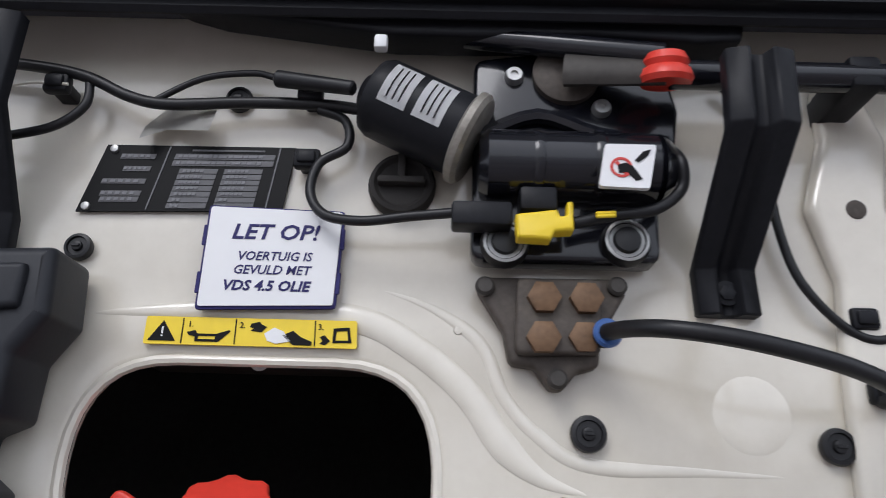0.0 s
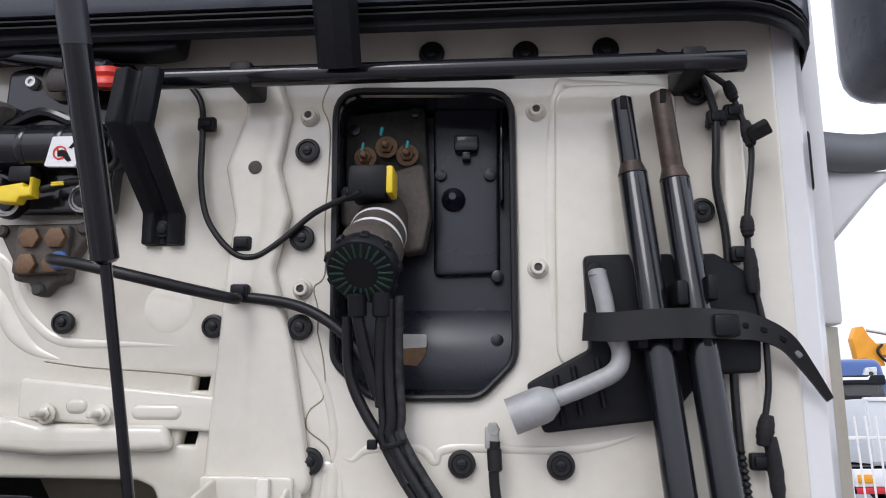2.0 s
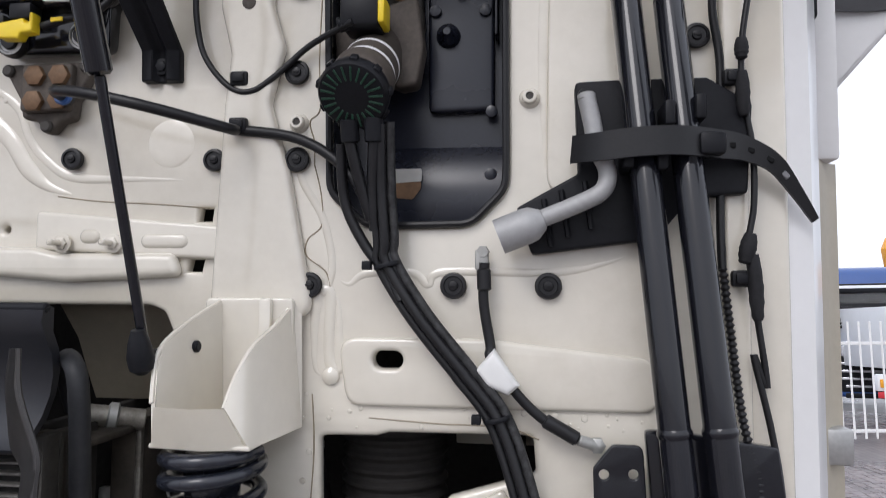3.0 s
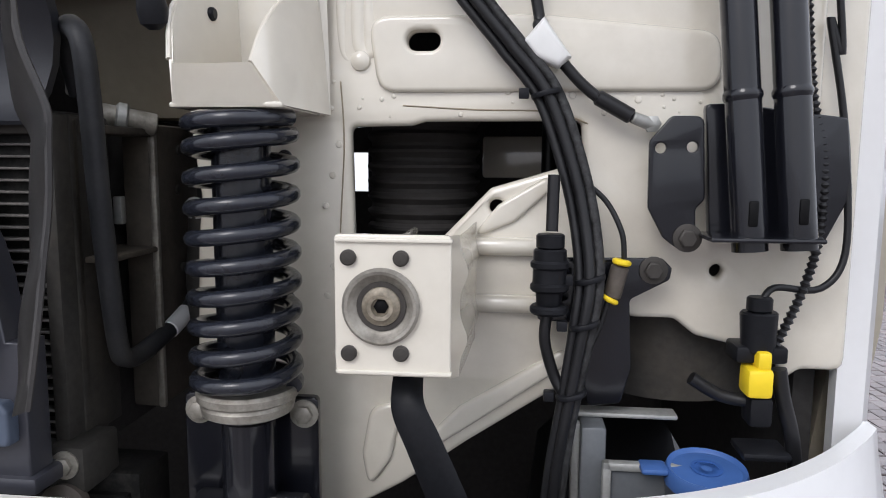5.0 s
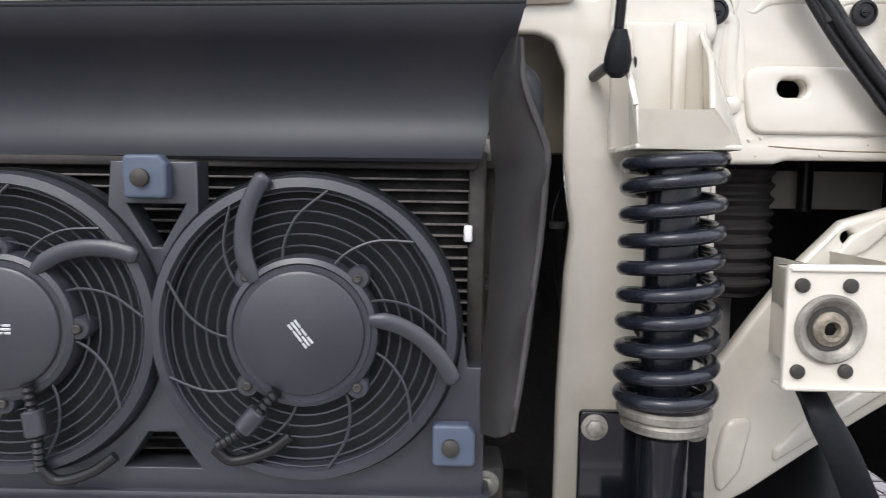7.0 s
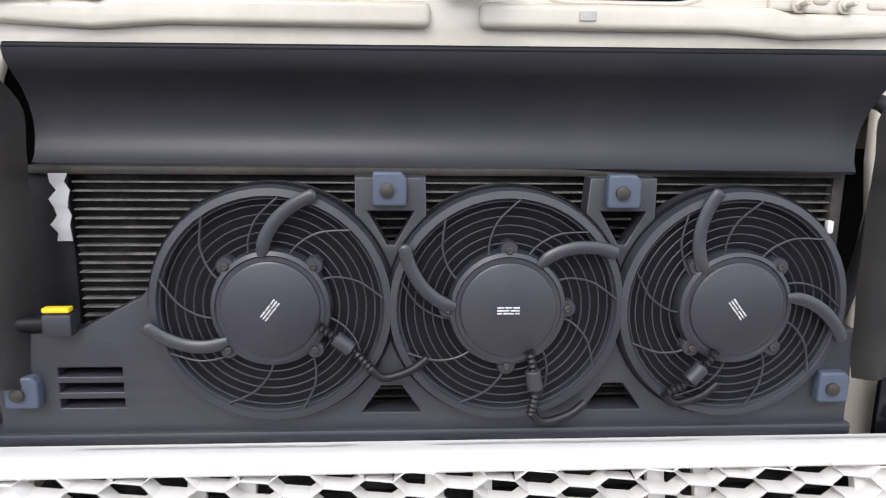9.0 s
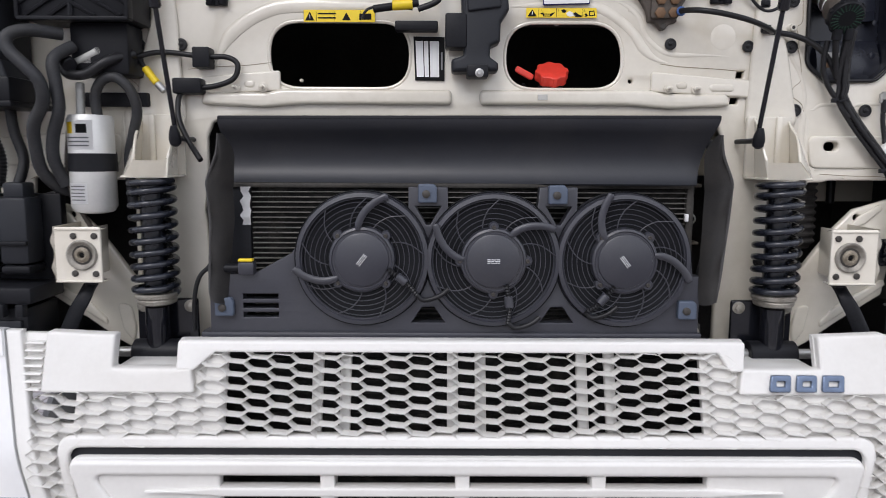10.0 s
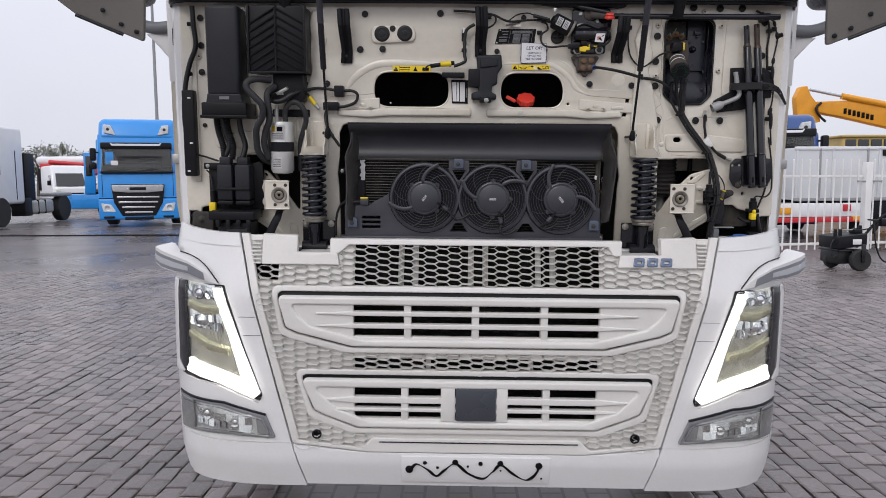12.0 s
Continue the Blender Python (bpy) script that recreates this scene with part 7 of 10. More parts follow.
for k in range(22):
    bm = box(0.017, 0.031, -0.0010, 0.0010, 0.0, 0.0012, 0.0003, 1)
    bm.transform(Matrix.Translation(root + ax * (ln * 0.86 + 0.0192)) @ q @ Matrix.Rotation(2 * math.pi * k / 22, 4, "Z"))
    part("green_rib", bm, GREENINK, sensor, "green rib")
for k in range(9):
    bm = box(0.031, 0.038, -0.004, 0.004, 0.004, 0.014, 0.001, 1)
    bm.transform(Matrix.Translation(root + ax * ln * 0.86) @ q @ Matrix.Rotation(2 * math.pi * k / 9, 4, "Z"))
    part("grip_lug", bm, BLACK, sensor)
part("flange", plate([rounded([(0.732, 2.003), (0.825, 2.031), (0.832, 1.973), (0.825, 1.932), (0.806, 1.929), (0.734, 1.961)], 0.008, 3)], 0.672, 0.03, 0.004), CAST, sensor)
for qd in ((0.756, 0.690, 2.042), (0.780, 0.690, 2.054), (0.804, 0.690, 2.044)):
    part("nut", join(hexbolt(qd[0], qd[1], qd[2], 0.0085, 0.009), rod(qd, (qd[0], qd[1] - 0.017, qd[2]), 0.0042)), RUST, sensor, "rusty nut")
for qd in ((0.754, 0.678, 2.046), (0.775, 0.678, 2.064), (0.804, 0.678, 2.047)):
    part("paint_mark", rod(qd, (qd[0] + 0.002, qd[1] - 0.001, qd[2] + 0.010), 0.0018), TEAL, sensor, "turquoise paint mark")
part("plug", box(0.752, 0.793, 0.62, 0.665, 1.979, 2.013, 0.005), BLACK, sensor)
part("plug_tail", rod((0.748, 0.630, 1.983), (0.770, 0.635, 1.990), 0.008), BLACK, sensor)
part("yellow_lock", box(0.791, 0.799, 0.622, 0.655, 1.982, 2.012, 0.003), YELLOW, sensor, "yellow connector lock")
for pth in ([(0.769, 0.605, 1.877), (0.769, 0.610, 1.855), (0.778, 0.622, 1.812), (0.787, 0.630, 1.780)], [(0.793, 0.605, 1.879), (0.793, 0.610, 1.855), (0.790, 0.622, 1.812), (0.791, 0.630, 1.769)]):
    part("outlet", rod(pth[0], pth[1], 0.0095), BLACK, sensor)
    part("hose", hose(pth, 0.0062), RUBBER, sensor)

# ---- hose bundle ----
bundle = thing("hose_bundle", "bundle of black braided hoses and cables tied together", "hose bundle")
spine = [(0.800, 0.612, 1.872), (0.799, 0.625, 1.812), (0.802, 0.630, 1.758), (0.803, 0.632, 1.736), (0.836, 0.630, 1.684), (0.881, 0.630, 1.629), (0.883, 0.630, 1.626), (0.914, 0.628, 1.587), (0.935, 0.622, 1.533), (0.949, 0.615, 1.478), (0.955, 0.605, 1.424), (0.951, 0.600, 1.384), (0.941, 0.600, 1.320), (0.931, 0.600, 1.254), (0.926, 0.600, 1.198)]
for k, (dx, dy, r, braided) in enumerate(((-0.0085, 0.0, 0.0046, False), (0.0, -0.005, 0.0052, False), (0.0085, 0.0, 0.0050, True), (0.003, 0.006, 0.0045, False))):
    part("hose", hose([(x + dx * (1 if i < 12 else 0.8), y + dy, z + dx * 0.4) for i, (x, y, z) in enumerate(spine)], r), BRAID if braided else RUBBER, bundle)
part("side_hose", hose([(0.757, 0.620, 1.856), (0.758, 0.632, 1.801), (0.777, 0.635, 1.758), (0.806, 0.632, 1.721), (0.819, 0.628, 1.698)], 0.0055), RUBBER, bundle)
for (x, y, z) in (spine[3], spine[7], spine[10], spine[11], spine[12]):
    part("cable_tie", lathe([(0.0135, 0), (0.0140, 0.0008), (0.0140, 0.0038), (0.0135, 0.0046)], (x, y, z), (0.25, 0, -1), 20), BLACK, bundle, "black cable tie")
    part("tie_head", box(x - 0.024, x - 0.015, y - 0.010, y, z - 0.007, z + 0.002, 0.001), BLACK, bundle)

# ---- tool kit: two tubes, wheel wrench, holder, strap ----
holder = thing("tool_holder", "black ribbed plastic tool holder on the cab wall", "tool holder")
hq = [(0.991, 1.919), (1.031, 1.920), (1.119, 1.920), (1.161, 1.893), (1.155, 1.804), (1.103, 1.801), (1.068, 1.760), (0.948, 1.745), (0.932, 1.792), (0.994, 1.826)]
part("tray", plate([rounded(hq, 0.005, 2)], 0.640, 0.018, 0.003), BLACK, holder)
for a, b in (((0.977, 1.809), (0.984, 1.762)), ((1.000, 1.817), (1.006, 1.770)), ((0.960, 1.800), (0.967, 1.753))):
    part("rib", sweep([(a[0], 0.636, a[1]), (b[0], 0.636, b[1])], 0.003, 6), BLACK, holder)
for q4 in ((1.076, 0.610, 1.876), (1.104, 0.610, 1.881), (1.038, 0.610, 1.836), (1.069, 0.610, 1.834), (1.095, 0.610, 1.836)):
    part("claw", box(q4[0] - 0.005, q4[0] + 0.005, 0.600, 0.645, q4[2] - 0.012, q4[2] + 0.012, 0.003), BLACK, holder)
part("pivot", lathe([(0.008, 0), (0.007, 0.004), (0.003, 0.005)], (1.001, 0.640, 1.904), (0, -1, 0), 16), BLACK, holder)


def jack_tube(top, bottom, neck):
    tube = thing("jack_tube", "black painted steel jack tube with a worn, narrowed end", "tube", "jack tubes")
    top, bottom = Vector(top), Vector(bottom)
    d = (bottom - top).normalized()
    n0 = top + d * neck
    part("shaft", lathe([(0.0135, 0), (0.0145, 0.002), (0.0148, (bottom - n0).length)], n0 + d * 0.012, d, 28), GLOSSBLACK, tube)
    part("shoulder", lathe([(0.0105, 0), (0.0145, 0.012)], n0, d, 28), WORN, tube, "worn and rusty shoulder")
    part("neck", lathe([(0.0080, 0), (0.0105, 0.0), (0.0105, neck), (0.0080, neck)], top, d, 24), WORN if neck > 0.075 else GLOSSBLACK, tube)
    part("slot", box(top.x - 0.003, top.x + 0.003, top.y - 0.0115, top.y - 0.004, top.z - 0.014, top.z + 0.001, 0.0005, 1), BLACKINK, tube)
    c = top + (bottom - top) * 0.80
    part("collar", lathe([(0.0148, 0), (0.0162, 0.003), (0.0162, 0.006), (0.0148, 0.009)], c, d, 28), GLOSSBLACK, tube)
    e = top + (bottom - top) * 0.965
    part("hole", box(e.x - 0.004, e.x + 0.004, e.y - 0.0160, e.y - 0.012, e.z - 0.012, e.z + 0.010, 0.002), BLACKINK, tube)


jack_tube((1.032, 0.625, 2.076), (1.087, 0.600, 1.462), 0.068)
jack_tube((1.071, 0.625, 2.082), (1.127, 0.600, 1.464), 0.080)
wrench = thing("wheel_wrench", "grey galvanised cranked wheel wrench", "wheel wrench")
part("handle", hose([(1.001, 0.618, 1.895), (1.006, 0.618, 1.872), (1.010, 0.618, 1.848), (1.020, 0.618, 1.824), (1.015, 0.618, 1.805), (0.991, 0.618, 1.792), (0.959, 0.618, 1.779)], 0.0088, 14), GALV, wrench)
wa, wb = Vector((0.959, 0.618, 1.778)), Vector((0.916, 0.618, 1.761))
part("socket", lathe([(0.010, 0), (0.0165, 0.010), (0.0175, 0.016), (0.0175, (wb - wa).length), (0.014, (wb - wa).length), (0.0135, (wb - wa).length - 0.012), (0.001, (wb - wa).length - 0.012)], wa, wb - wa, 24), GALV, wrench)
part("tip", lathe([(0.0088, 0), (0.0088, 0.004), (0.006, 0.006), (0.003, 0.003)], (1.001, 0.618, 1.895), (-0.1, 0, 1), 14), GALV, wrench)
strap = thing("rubber_strap", "black rubber strap with punched holes round the tubes", "strap")
line = glide([(0.986, 0.622, 1.846), (1.013, 0.598, 1.844), (1.047, 0.590, 1.846), (1.083, 0.592, 1.847), (1.118, 0.610, 1.847), (1.148, 0.625, 1.845), (1.177, 0.635, 1.833), (1.199, 0.645, 1.809), (1.221, 0.655, 1.779)], 6)
verts, faces = [], []
n = len(line)
for i, p in enumerate(line):
    u = i / (n - 1)
    w = 0.0135 if u < 0.55 else 0.0135 - 0.010 * (u - 0.55) / 0.45
    t = (line[min(i + 1, n - 1)] - line[max(i - 1, 0)]).normalized()
    side = t.cross(Vector((0, -1, 0))).normalized()
    for s2, o in ((-1, -0.002), (1, -0.002), (1, 0.002), (-1, 0.002)):
        v = p + side * w * s2 + Vector((0, o, 0))
        verts.append(tuple(v))
for i in range(n - 1):
    for k in range(4):
        j = (k + 1) % 4
        faces.append((i * 4 + k, i * 4 + j, (i + 1) * 4 + j, (i + 1) * 4 + k))
faces += [(0, 1, 2, 3), tuple((n - 1) * 4 + k for k in (3, 2, 1, 0))]
bm = mesh_bm(verts, faces)
bmesh.ops.recalc_face_normals(bm, faces=bm.faces)
part("band", bm, RUBBER, strap)
for i in (27, 31, 35, 39):
    p = line[i]
    t = (line[i + 1] - line[i - 1]).normalized()
    bm = box(-0.005, 0.005, -0.0027, 0.0027, -0.0028, 0.0028, 0.001, 1)
    bm.transform(Matrix.Translation(p) @ Matrix.Rotation(-math.atan2(t.z, t.x), 4, "Y"))
    part("hole", bm, LABELGREY if i > 36 else BLACKINK, strap, "punched hole")
part("buckle", box(1.101, 1.125, 0.595, 0.625, 1.835, 1.856, 0.004), BLACK, strap)
shoe = thing("tube_shoe", "black steel shoe holding the lower tube ends", "bracket")
sq = [(1.055, 1.576), (1.077, 1.577), (1.176, 1.564), (1.184, 1.499), (1.163, 1.453), (1.064, 1.453)]
part("back", plate([rounded(sq, 0.004, 2)], 0.636, 0.012, 0.002), GLOSSBLACK, shoe)
part("floor", box(1.050, 1.142, 0.578, 0.64, 1.459, 1.463, 0.002), GLOSSBLACK, shoe)
wing = [(1.023, 1.565), (1.051, 1.565), (1.055, 1.492), (1.047, 1.484), (1.049, 1.451), (1.033, 1.448), (1.020, 1.458), (1.006, 1.484), (1.005, 1.543)]
part("wing", plate([rounded(wing, 0.008, 3), ring(*(1.015, 1.537), 0.0048, 14), ring(*(1.042, 1.538), 0.0048, 14)], 0.622, 0.006, 0.0015), GLOSSBLACK, shoe)
pb = (1.041, 0.620, 1.458)
part("bolt", hexbolt(pb[0], 0.622, pb[2], 0.0085), CASTGREY, shoe)

# ---- looms at the right edge ----
cable("smooth black cable along the cab's edge", [(1.072, 0.640, 2.135), (1.111, 0.640, 2.113), (1.127, 0.640, 2.072), (1.127, 0.640, 2.030), (1.126, 0.645, 1.989), (1.133, 0.648, 1.937), (1.132, 0.648, 1.858), (1.130, 0.645, 1.782), (1.130, 0.642, 1.731)], 0.0042, [(1.130, 0.643, 2.061)])
cable("ribbed black conduit below the jack tubes", [(1.130, 0.640, 1.731), (1.145, 0.640, 1.593), (1.159, 0.640, 1.534), (1.158, 0.635, 1.464), (1.144, 0.625, 1.415), (1.120, 0.615, 1.365)], 0.0048, ribbed=True)
cable("taped black loom with swollen joints", [(1.095, 0.640, 2.130), (1.139, 0.640, 2.098), (1.148, 0.638, 2.077), (1.158, 0.638, 2.043), (1.161, 0.640, 2.017), (1.152, 0.640, 1.953), (1.152, 0.640, 1.902), (1.160, 0.640, 1.847), (1.160, 0.640, 1.793), (1.154, 0.640, 1.751), (1.160, 0.640, 1.692), (1.169, 0.642, 1.619), (1.157, 0.642, 1.650), (1.171, 0.642, 1.583), (1.179, 0.640, 1.524), (1.181, 0.635, 1.445), (1.160, 0.630, 1.414), (1.118, 0.622, 1.415), (1.105, 0.615, 1.400)], 0.0032, [(1.147, 0.643, 2.067), (1.144, 0.643, 1.919), (1.148, 0.643, 1.722)])
for a, b, r in (((1.140, 0.635, 2.097), (1.147, 0.635, 2.077), 0.0062), ((1.155, 0.635, 2.054), (1.160, 0.635, 2.028), 0.0066), ((1.150, 0.635, 1.956), (1.150, 0.635, 1.935), 0.0068), ((1.150, 0.635, 1.923), (1.151, 0.635, 1.879), 0.0068), ((1.155, 0.635, 1.765), (1.149, 0.635, 1.736), 0.0080), ((1.157, 0.635, 1.745), (1.160, 0.635, 1.682), 0.0070)):
    joint = thing("tape_joint", "swollen black taped joint of the loom", "tape joint", "taped joints")
    part("tape", sweep(glide([a, [(x + y) / 2 for x, y in zip(a, b)], b], 5), lambda u, r=r: r * (0.65 + 0.35 * math.sin(math.pi * u)) + 0.0005 * math.sin(u * 30), 10), TAPEBLACK, joint)
tailp = thing("spare_plug", "short black spare plug sticking out of the loom", "connector")
part("plug", rod((1.156, 0.630, 2.037), (1.174, 0.622, 2.045), 0.0085, 0.0085, 4), RUBBER, tailp)
# earth cable
earth = thing("earth_cable", "black earth cable with a crimped lug and white tape", "cable")
part("sheath", hose([(0.901, 0.640, 1.737), (0.900, 0.642, 1.698), (0.907, 0.642, 1.654), (0.908, 0.638, 1.642), (0.934, 0.638, 1.607), (0.960, 0.640, 1.583), (0.991, 0.642, 1.566)], 0.0052), RUBBER, earth)
part("boot", rod((0.900, 0.640, 1.731), (0.901, 0.640, 1.709), 0.0072), RUBBER, earth)
part("boot", rod((0.960, 0.640, 1.583), (0.992, 0.641, 1.565), 0.0072), RUBBER, earth)
part("lug", join(box(0.891, 0.905, 0.640, 0.648, 1.729, 1.751, 0.003), lathe([(0.007, 0), (0.006, 0.006), (0.001, 0.006)], (0.899, 0.645, 1.748), (0, -1, 0), 6)), ALU, earth, "crimped metal lug")
part("lug", join(rod((0.992, 0.641, 1.565), (1.015, 0.648, 1.557), 0.0055, 0.006), lathe([(0.008, 0), (0.008, 0.007), (0.004, 0.009)], (1.011, 0.650, 1.559), (0, -1, 0), 6)), ALU, earth, "crimped metal lug")
tq = [(0.911, 1.652), (0.936, 1.617), (0.925, 1.607), (0.903, 1.616), (0.893, 1.631)]
part("white_tape", plate([tq], 0.624, 0.022, 0.006, 3), TAPE, earth, "white tape wrap")

# ---- connectors on the lower right ----
cb = thing("connector_bracket", "black steel bracket with plugs and hoses tied to it", "bracket")
cq = [(0.937, 1.437), (1.023, 1.438), (1.032, 1.429), (1.030, 1.418), (0.995, 1.399), (0.999, 1.334), (0.990, 1.300), (0.959, 1.296), (0.948, 1.376), (0.911, 1.377), (0.909, 1.436)]
part("plate", plate([rounded(cq, 0.005, 2)], 0.632, 0.006, 0.0015), GLOSSBLACK, cb)
pb = (1.015, 0.630, 1.427)
part("bolt", hexbolt(pb[0], 0.632, pb[2], 0.0085), CASTGREY, cb)
part("plug_upper", join(rod((0.920, 0.600, 1.462), (0.920, 0.600, 1.449), 0.0125), rod((0.920, 0.600, 1.449), (0.920, 0.600, 1.414), 0.0145, 0.0150), rod((0.920, 0.600, 1.414), (0.920, 0.600, 1.390), 0.0125, 0.010)), BLACK, cb)
for k in range(3):
    z = (0.02 * k)
    p = (0.920, 0.600, 1.439)
    part("plug_rib", lathe([(0.0150, 0), (0.0170, 0.002), (0.0170, 0.006), (0.0150, 0.008)], (p[0], p[1], p[2] - z), (0, 0, -1), 18), BLACK, cb)
part("plug_cable", hose([(0.922, 0.605, 1.513), (0.921, 0.600, 1.464)], 0.0055), RUBBER, cb)
part("plug_tail", hose([(0.919, 0.600, 1.393), (0.917, 0.600, 1.367), (0.926, 0.605, 1.334), (0.937, 0.600, 1.314)], 0.0052), RUBBER, cb)
part("sensor_plug", rod((0.983, 0.615, 1.433), (0.976, 0.615, 1.404), 0.0080), CAST, cb, "grey-brown sensor plug")
for a, b in (((0.984, 0.612, 1.439), (0.983, 0.612, 1.434)), ((0.975, 0.612, 1.405), (0.973, 0.612, 1.401))):
    part("yellow_ring", rod(a, b, 0.0085), YELLOW, cb, "yellow ring")
part("sensor_cable", hose([(0.948, 0.620, 1.508), (0.969, 0.620, 1.490), (0.983, 0.615, 1.463), (0.986, 0.615, 1.439)], 0.0025), RUBBER, cb)
part("sensor_tail", hose([(0.973, 0.612, 1.402), (0.965, 0.610, 1.376), (0.948, 0.600, 1.342)], 0.0028), RUBBER, cb)
yc = thing("lamp_connector", "black connector stack with a yellow lock clip", "connector")
p0 = (1.103, 0.615, 1.393)
part("upper_plug", join(rod((1.104, 0.615, 1.408), (1.104, 0.615, 1.395), 0.011), rod((1.104, 0.615, 1.395), (1.105, 0.615, 1.359), 0.0160, 0.0145)), BLACK, yc)
part("bracket", box(1.084, 1.128, 0.605, 0.64, 1.350, 1.365, 0.003), BLACK, yc)
part("yellow_clip", box(1.091, 1.113, 0.592, 0.62, 1.322, 1.348, 0.004), YELLOW, yc, "yellow lock clip")
part("yellow_bar", box(1.099, 1.111, 0.594, 0.62, 1.347, 1.363, 0.003), YELLOW, yc, "yellow tab")
part("lower_plug", box(1.096, 1.116, 0.598, 0.625, 1.294, 1.321, 0.004), BLACK, yc)
part("ledge", join(box(1.093, 1.136, 0.60, 0.64, 1.262, 1.270, 0.004)), BLACK, yc)
part("cable", hose([(1.122, 0.610, 1.345), (1.127, 0.610, 1.319), (1.137, 0.610, 1.282), (1.148, 0.620, 1.229)], 0.0068), RUBBER, yc)
part("cable", hose([(1.050, 0.620, 1.331), (1.076, 0.620, 1.316), (1.100, 0.615, 1.313)], 0.0060), RUBBER, yc)
bottle = thing("washer_bottle", "washer fluid bottle with a blue hinged cap", "bottle")
bc = Vector((1.062, 0.600, 1.238))
part("neck", lathe([(0.050, 0), (0.050, 0.06), (0.04, 0.085), (0.034, 0.09), (0.034, 0.12)], bc + Vector((0, 0, -0.12)), (0, 0, 1), 30), GREY, bottle)
part("cap", lathe([(0.032, 0), (0.0355, 0.003), (0.036, 0.014), (0.034, 0.019), (0.032, 0.018), (0.030, 0.016), (0.001, 0.018)], bc, (0, -0.12, 1), 40), BLUE, bottle, "blue cap")
part("cap_tab", box(bc.x - 0.058, bc.x - 0.034, bc.y - 0.012, bc.y + 0.012, bc.z + 0.012, bc.z + 0.018, 0.003), BLUE, bottle)
part("cap_mark", lathe([(0.014, 0), (0.014, 0.0008), (0.011, 0.0008), (0.011, 0)], bc + Vector((0, -0.0022, 0.0176)), (0, -0.12, 1), 24), BLUEDARK, bottle)
frame_ob = thing("bottle_frame", "grey steel carrier frame beside the bottle", "carrier")
part("top_rail", box(0.945, 1.045, 0.638, 0.66, 1.283, 1.288, 0.002), ALU, frame_ob)
part("face", box(0.976, 1.062, 0.606, 0.612, 1.14, 1.25, 0.002), CARRIER, frame_ob)
part("side", box(0.953, 0.976, 0.612, 0.66, 1.14, 1.283, 0.003), CARRIER, frame_ob)
part("upright", box(0.945, 0.953, 0.62, 0.632, 1.17, 1.283, 0.002), ALU, frame_ob)
part("inner_upright", box(0.972, 0.980, 0.60, 0.61, 1.15, 1.255, 0.002), ALU, frame_ob)
part("inner_rail", box(0.972, 1.06, 0.60, 0.61, 1.247, 1.255, 0.002), ALU, frame_ob)
part("curved_shell", lathe([(0.09, 0), (0.09, 0.14), (0.088, 0.14), (0.088, 0)], (1.06, 0.78, 1.285), (0, 0, 1), 32), VOIDGREY, frame_ob)
for s in (1, -1):
    grab = thing("release_lever", "dark grey plastic release lever below the cab mount", "lever", "release levers")
    part("lever", sweep(glide([(s * 0.796, 0.600, 1.352), (s * 0.798, 0.575, 1.335), (s * 0.801, 0.555, 1.315), (s * 0.816, 0.548, 1.285), (s * 0.838, 0.545, 1.235)], 5), lambda u: 0.013 + 0.004 * u, 10, 0.28), BLACK, grab)
    part("lever_clip", box(s * 0.790 - 0.010, s * 0.790 + 0.010, 0.560, 0.60, 1.340, 1.354, 0.003), BLACK, grab)

# ---- behind the openings on the right of the fans ----
bellows = thing("air_bellows", "dim ribbed rubber boot on a steel rod behind the wall", "bellows")
prof = [(0.030, -0.004), (0.052, 0.0)]
for k in range(12):
    prof += [(0.060, k * 0.017 + 0.004), (0.065, k * 0.017 + 0.010), (0.065, k * 0.017 + 0.013), (0.060, k * 0.017 + 0.017)]
part("boot", lathe(prof, (0.782, 0.80, 1.405), (0, 0, 1), 32), VOID2, bellows)
part("clamp", lathe([(0.053, 0), (0.055, 0.002), (0.055, 0.010), (0.053, 0.012)], (0.782, 0.80, 1.400), (0, 0, 1), 32), CASTGREY, bellows, "steel clamp ring")
part("piston_rod", rod((0.782, 0.80, 1.15), (0.782, 0.80, 1.41), 0.022, seg=24), ALU, bellows, "dull steel rod")
inner = thing("chassis_beam", "dim cream chassis beam behind the wall", "beam")
part("beam", box(0.845, 1.05, 0.90, 0.96, 1.503, 1.557, 0.004), CREAM, inner)
part("pipe", rod((0.93, 0.88, 1.50), (0.93, 0.88, 1.62), 0.01), RUBBER, inner)
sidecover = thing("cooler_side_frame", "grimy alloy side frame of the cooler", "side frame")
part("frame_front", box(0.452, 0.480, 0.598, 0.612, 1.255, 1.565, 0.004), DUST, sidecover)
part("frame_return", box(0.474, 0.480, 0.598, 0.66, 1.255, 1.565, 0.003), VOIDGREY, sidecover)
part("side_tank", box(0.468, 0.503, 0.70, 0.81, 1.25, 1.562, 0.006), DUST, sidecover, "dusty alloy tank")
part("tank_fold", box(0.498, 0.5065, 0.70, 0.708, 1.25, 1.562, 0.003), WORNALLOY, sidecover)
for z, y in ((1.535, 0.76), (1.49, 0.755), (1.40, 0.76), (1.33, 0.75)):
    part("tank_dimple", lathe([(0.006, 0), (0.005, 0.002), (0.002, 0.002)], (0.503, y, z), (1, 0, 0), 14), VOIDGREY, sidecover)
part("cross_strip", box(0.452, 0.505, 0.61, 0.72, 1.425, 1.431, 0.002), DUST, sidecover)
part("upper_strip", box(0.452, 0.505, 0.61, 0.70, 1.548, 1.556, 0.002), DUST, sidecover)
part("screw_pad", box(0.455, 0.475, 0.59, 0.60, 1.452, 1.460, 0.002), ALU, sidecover)
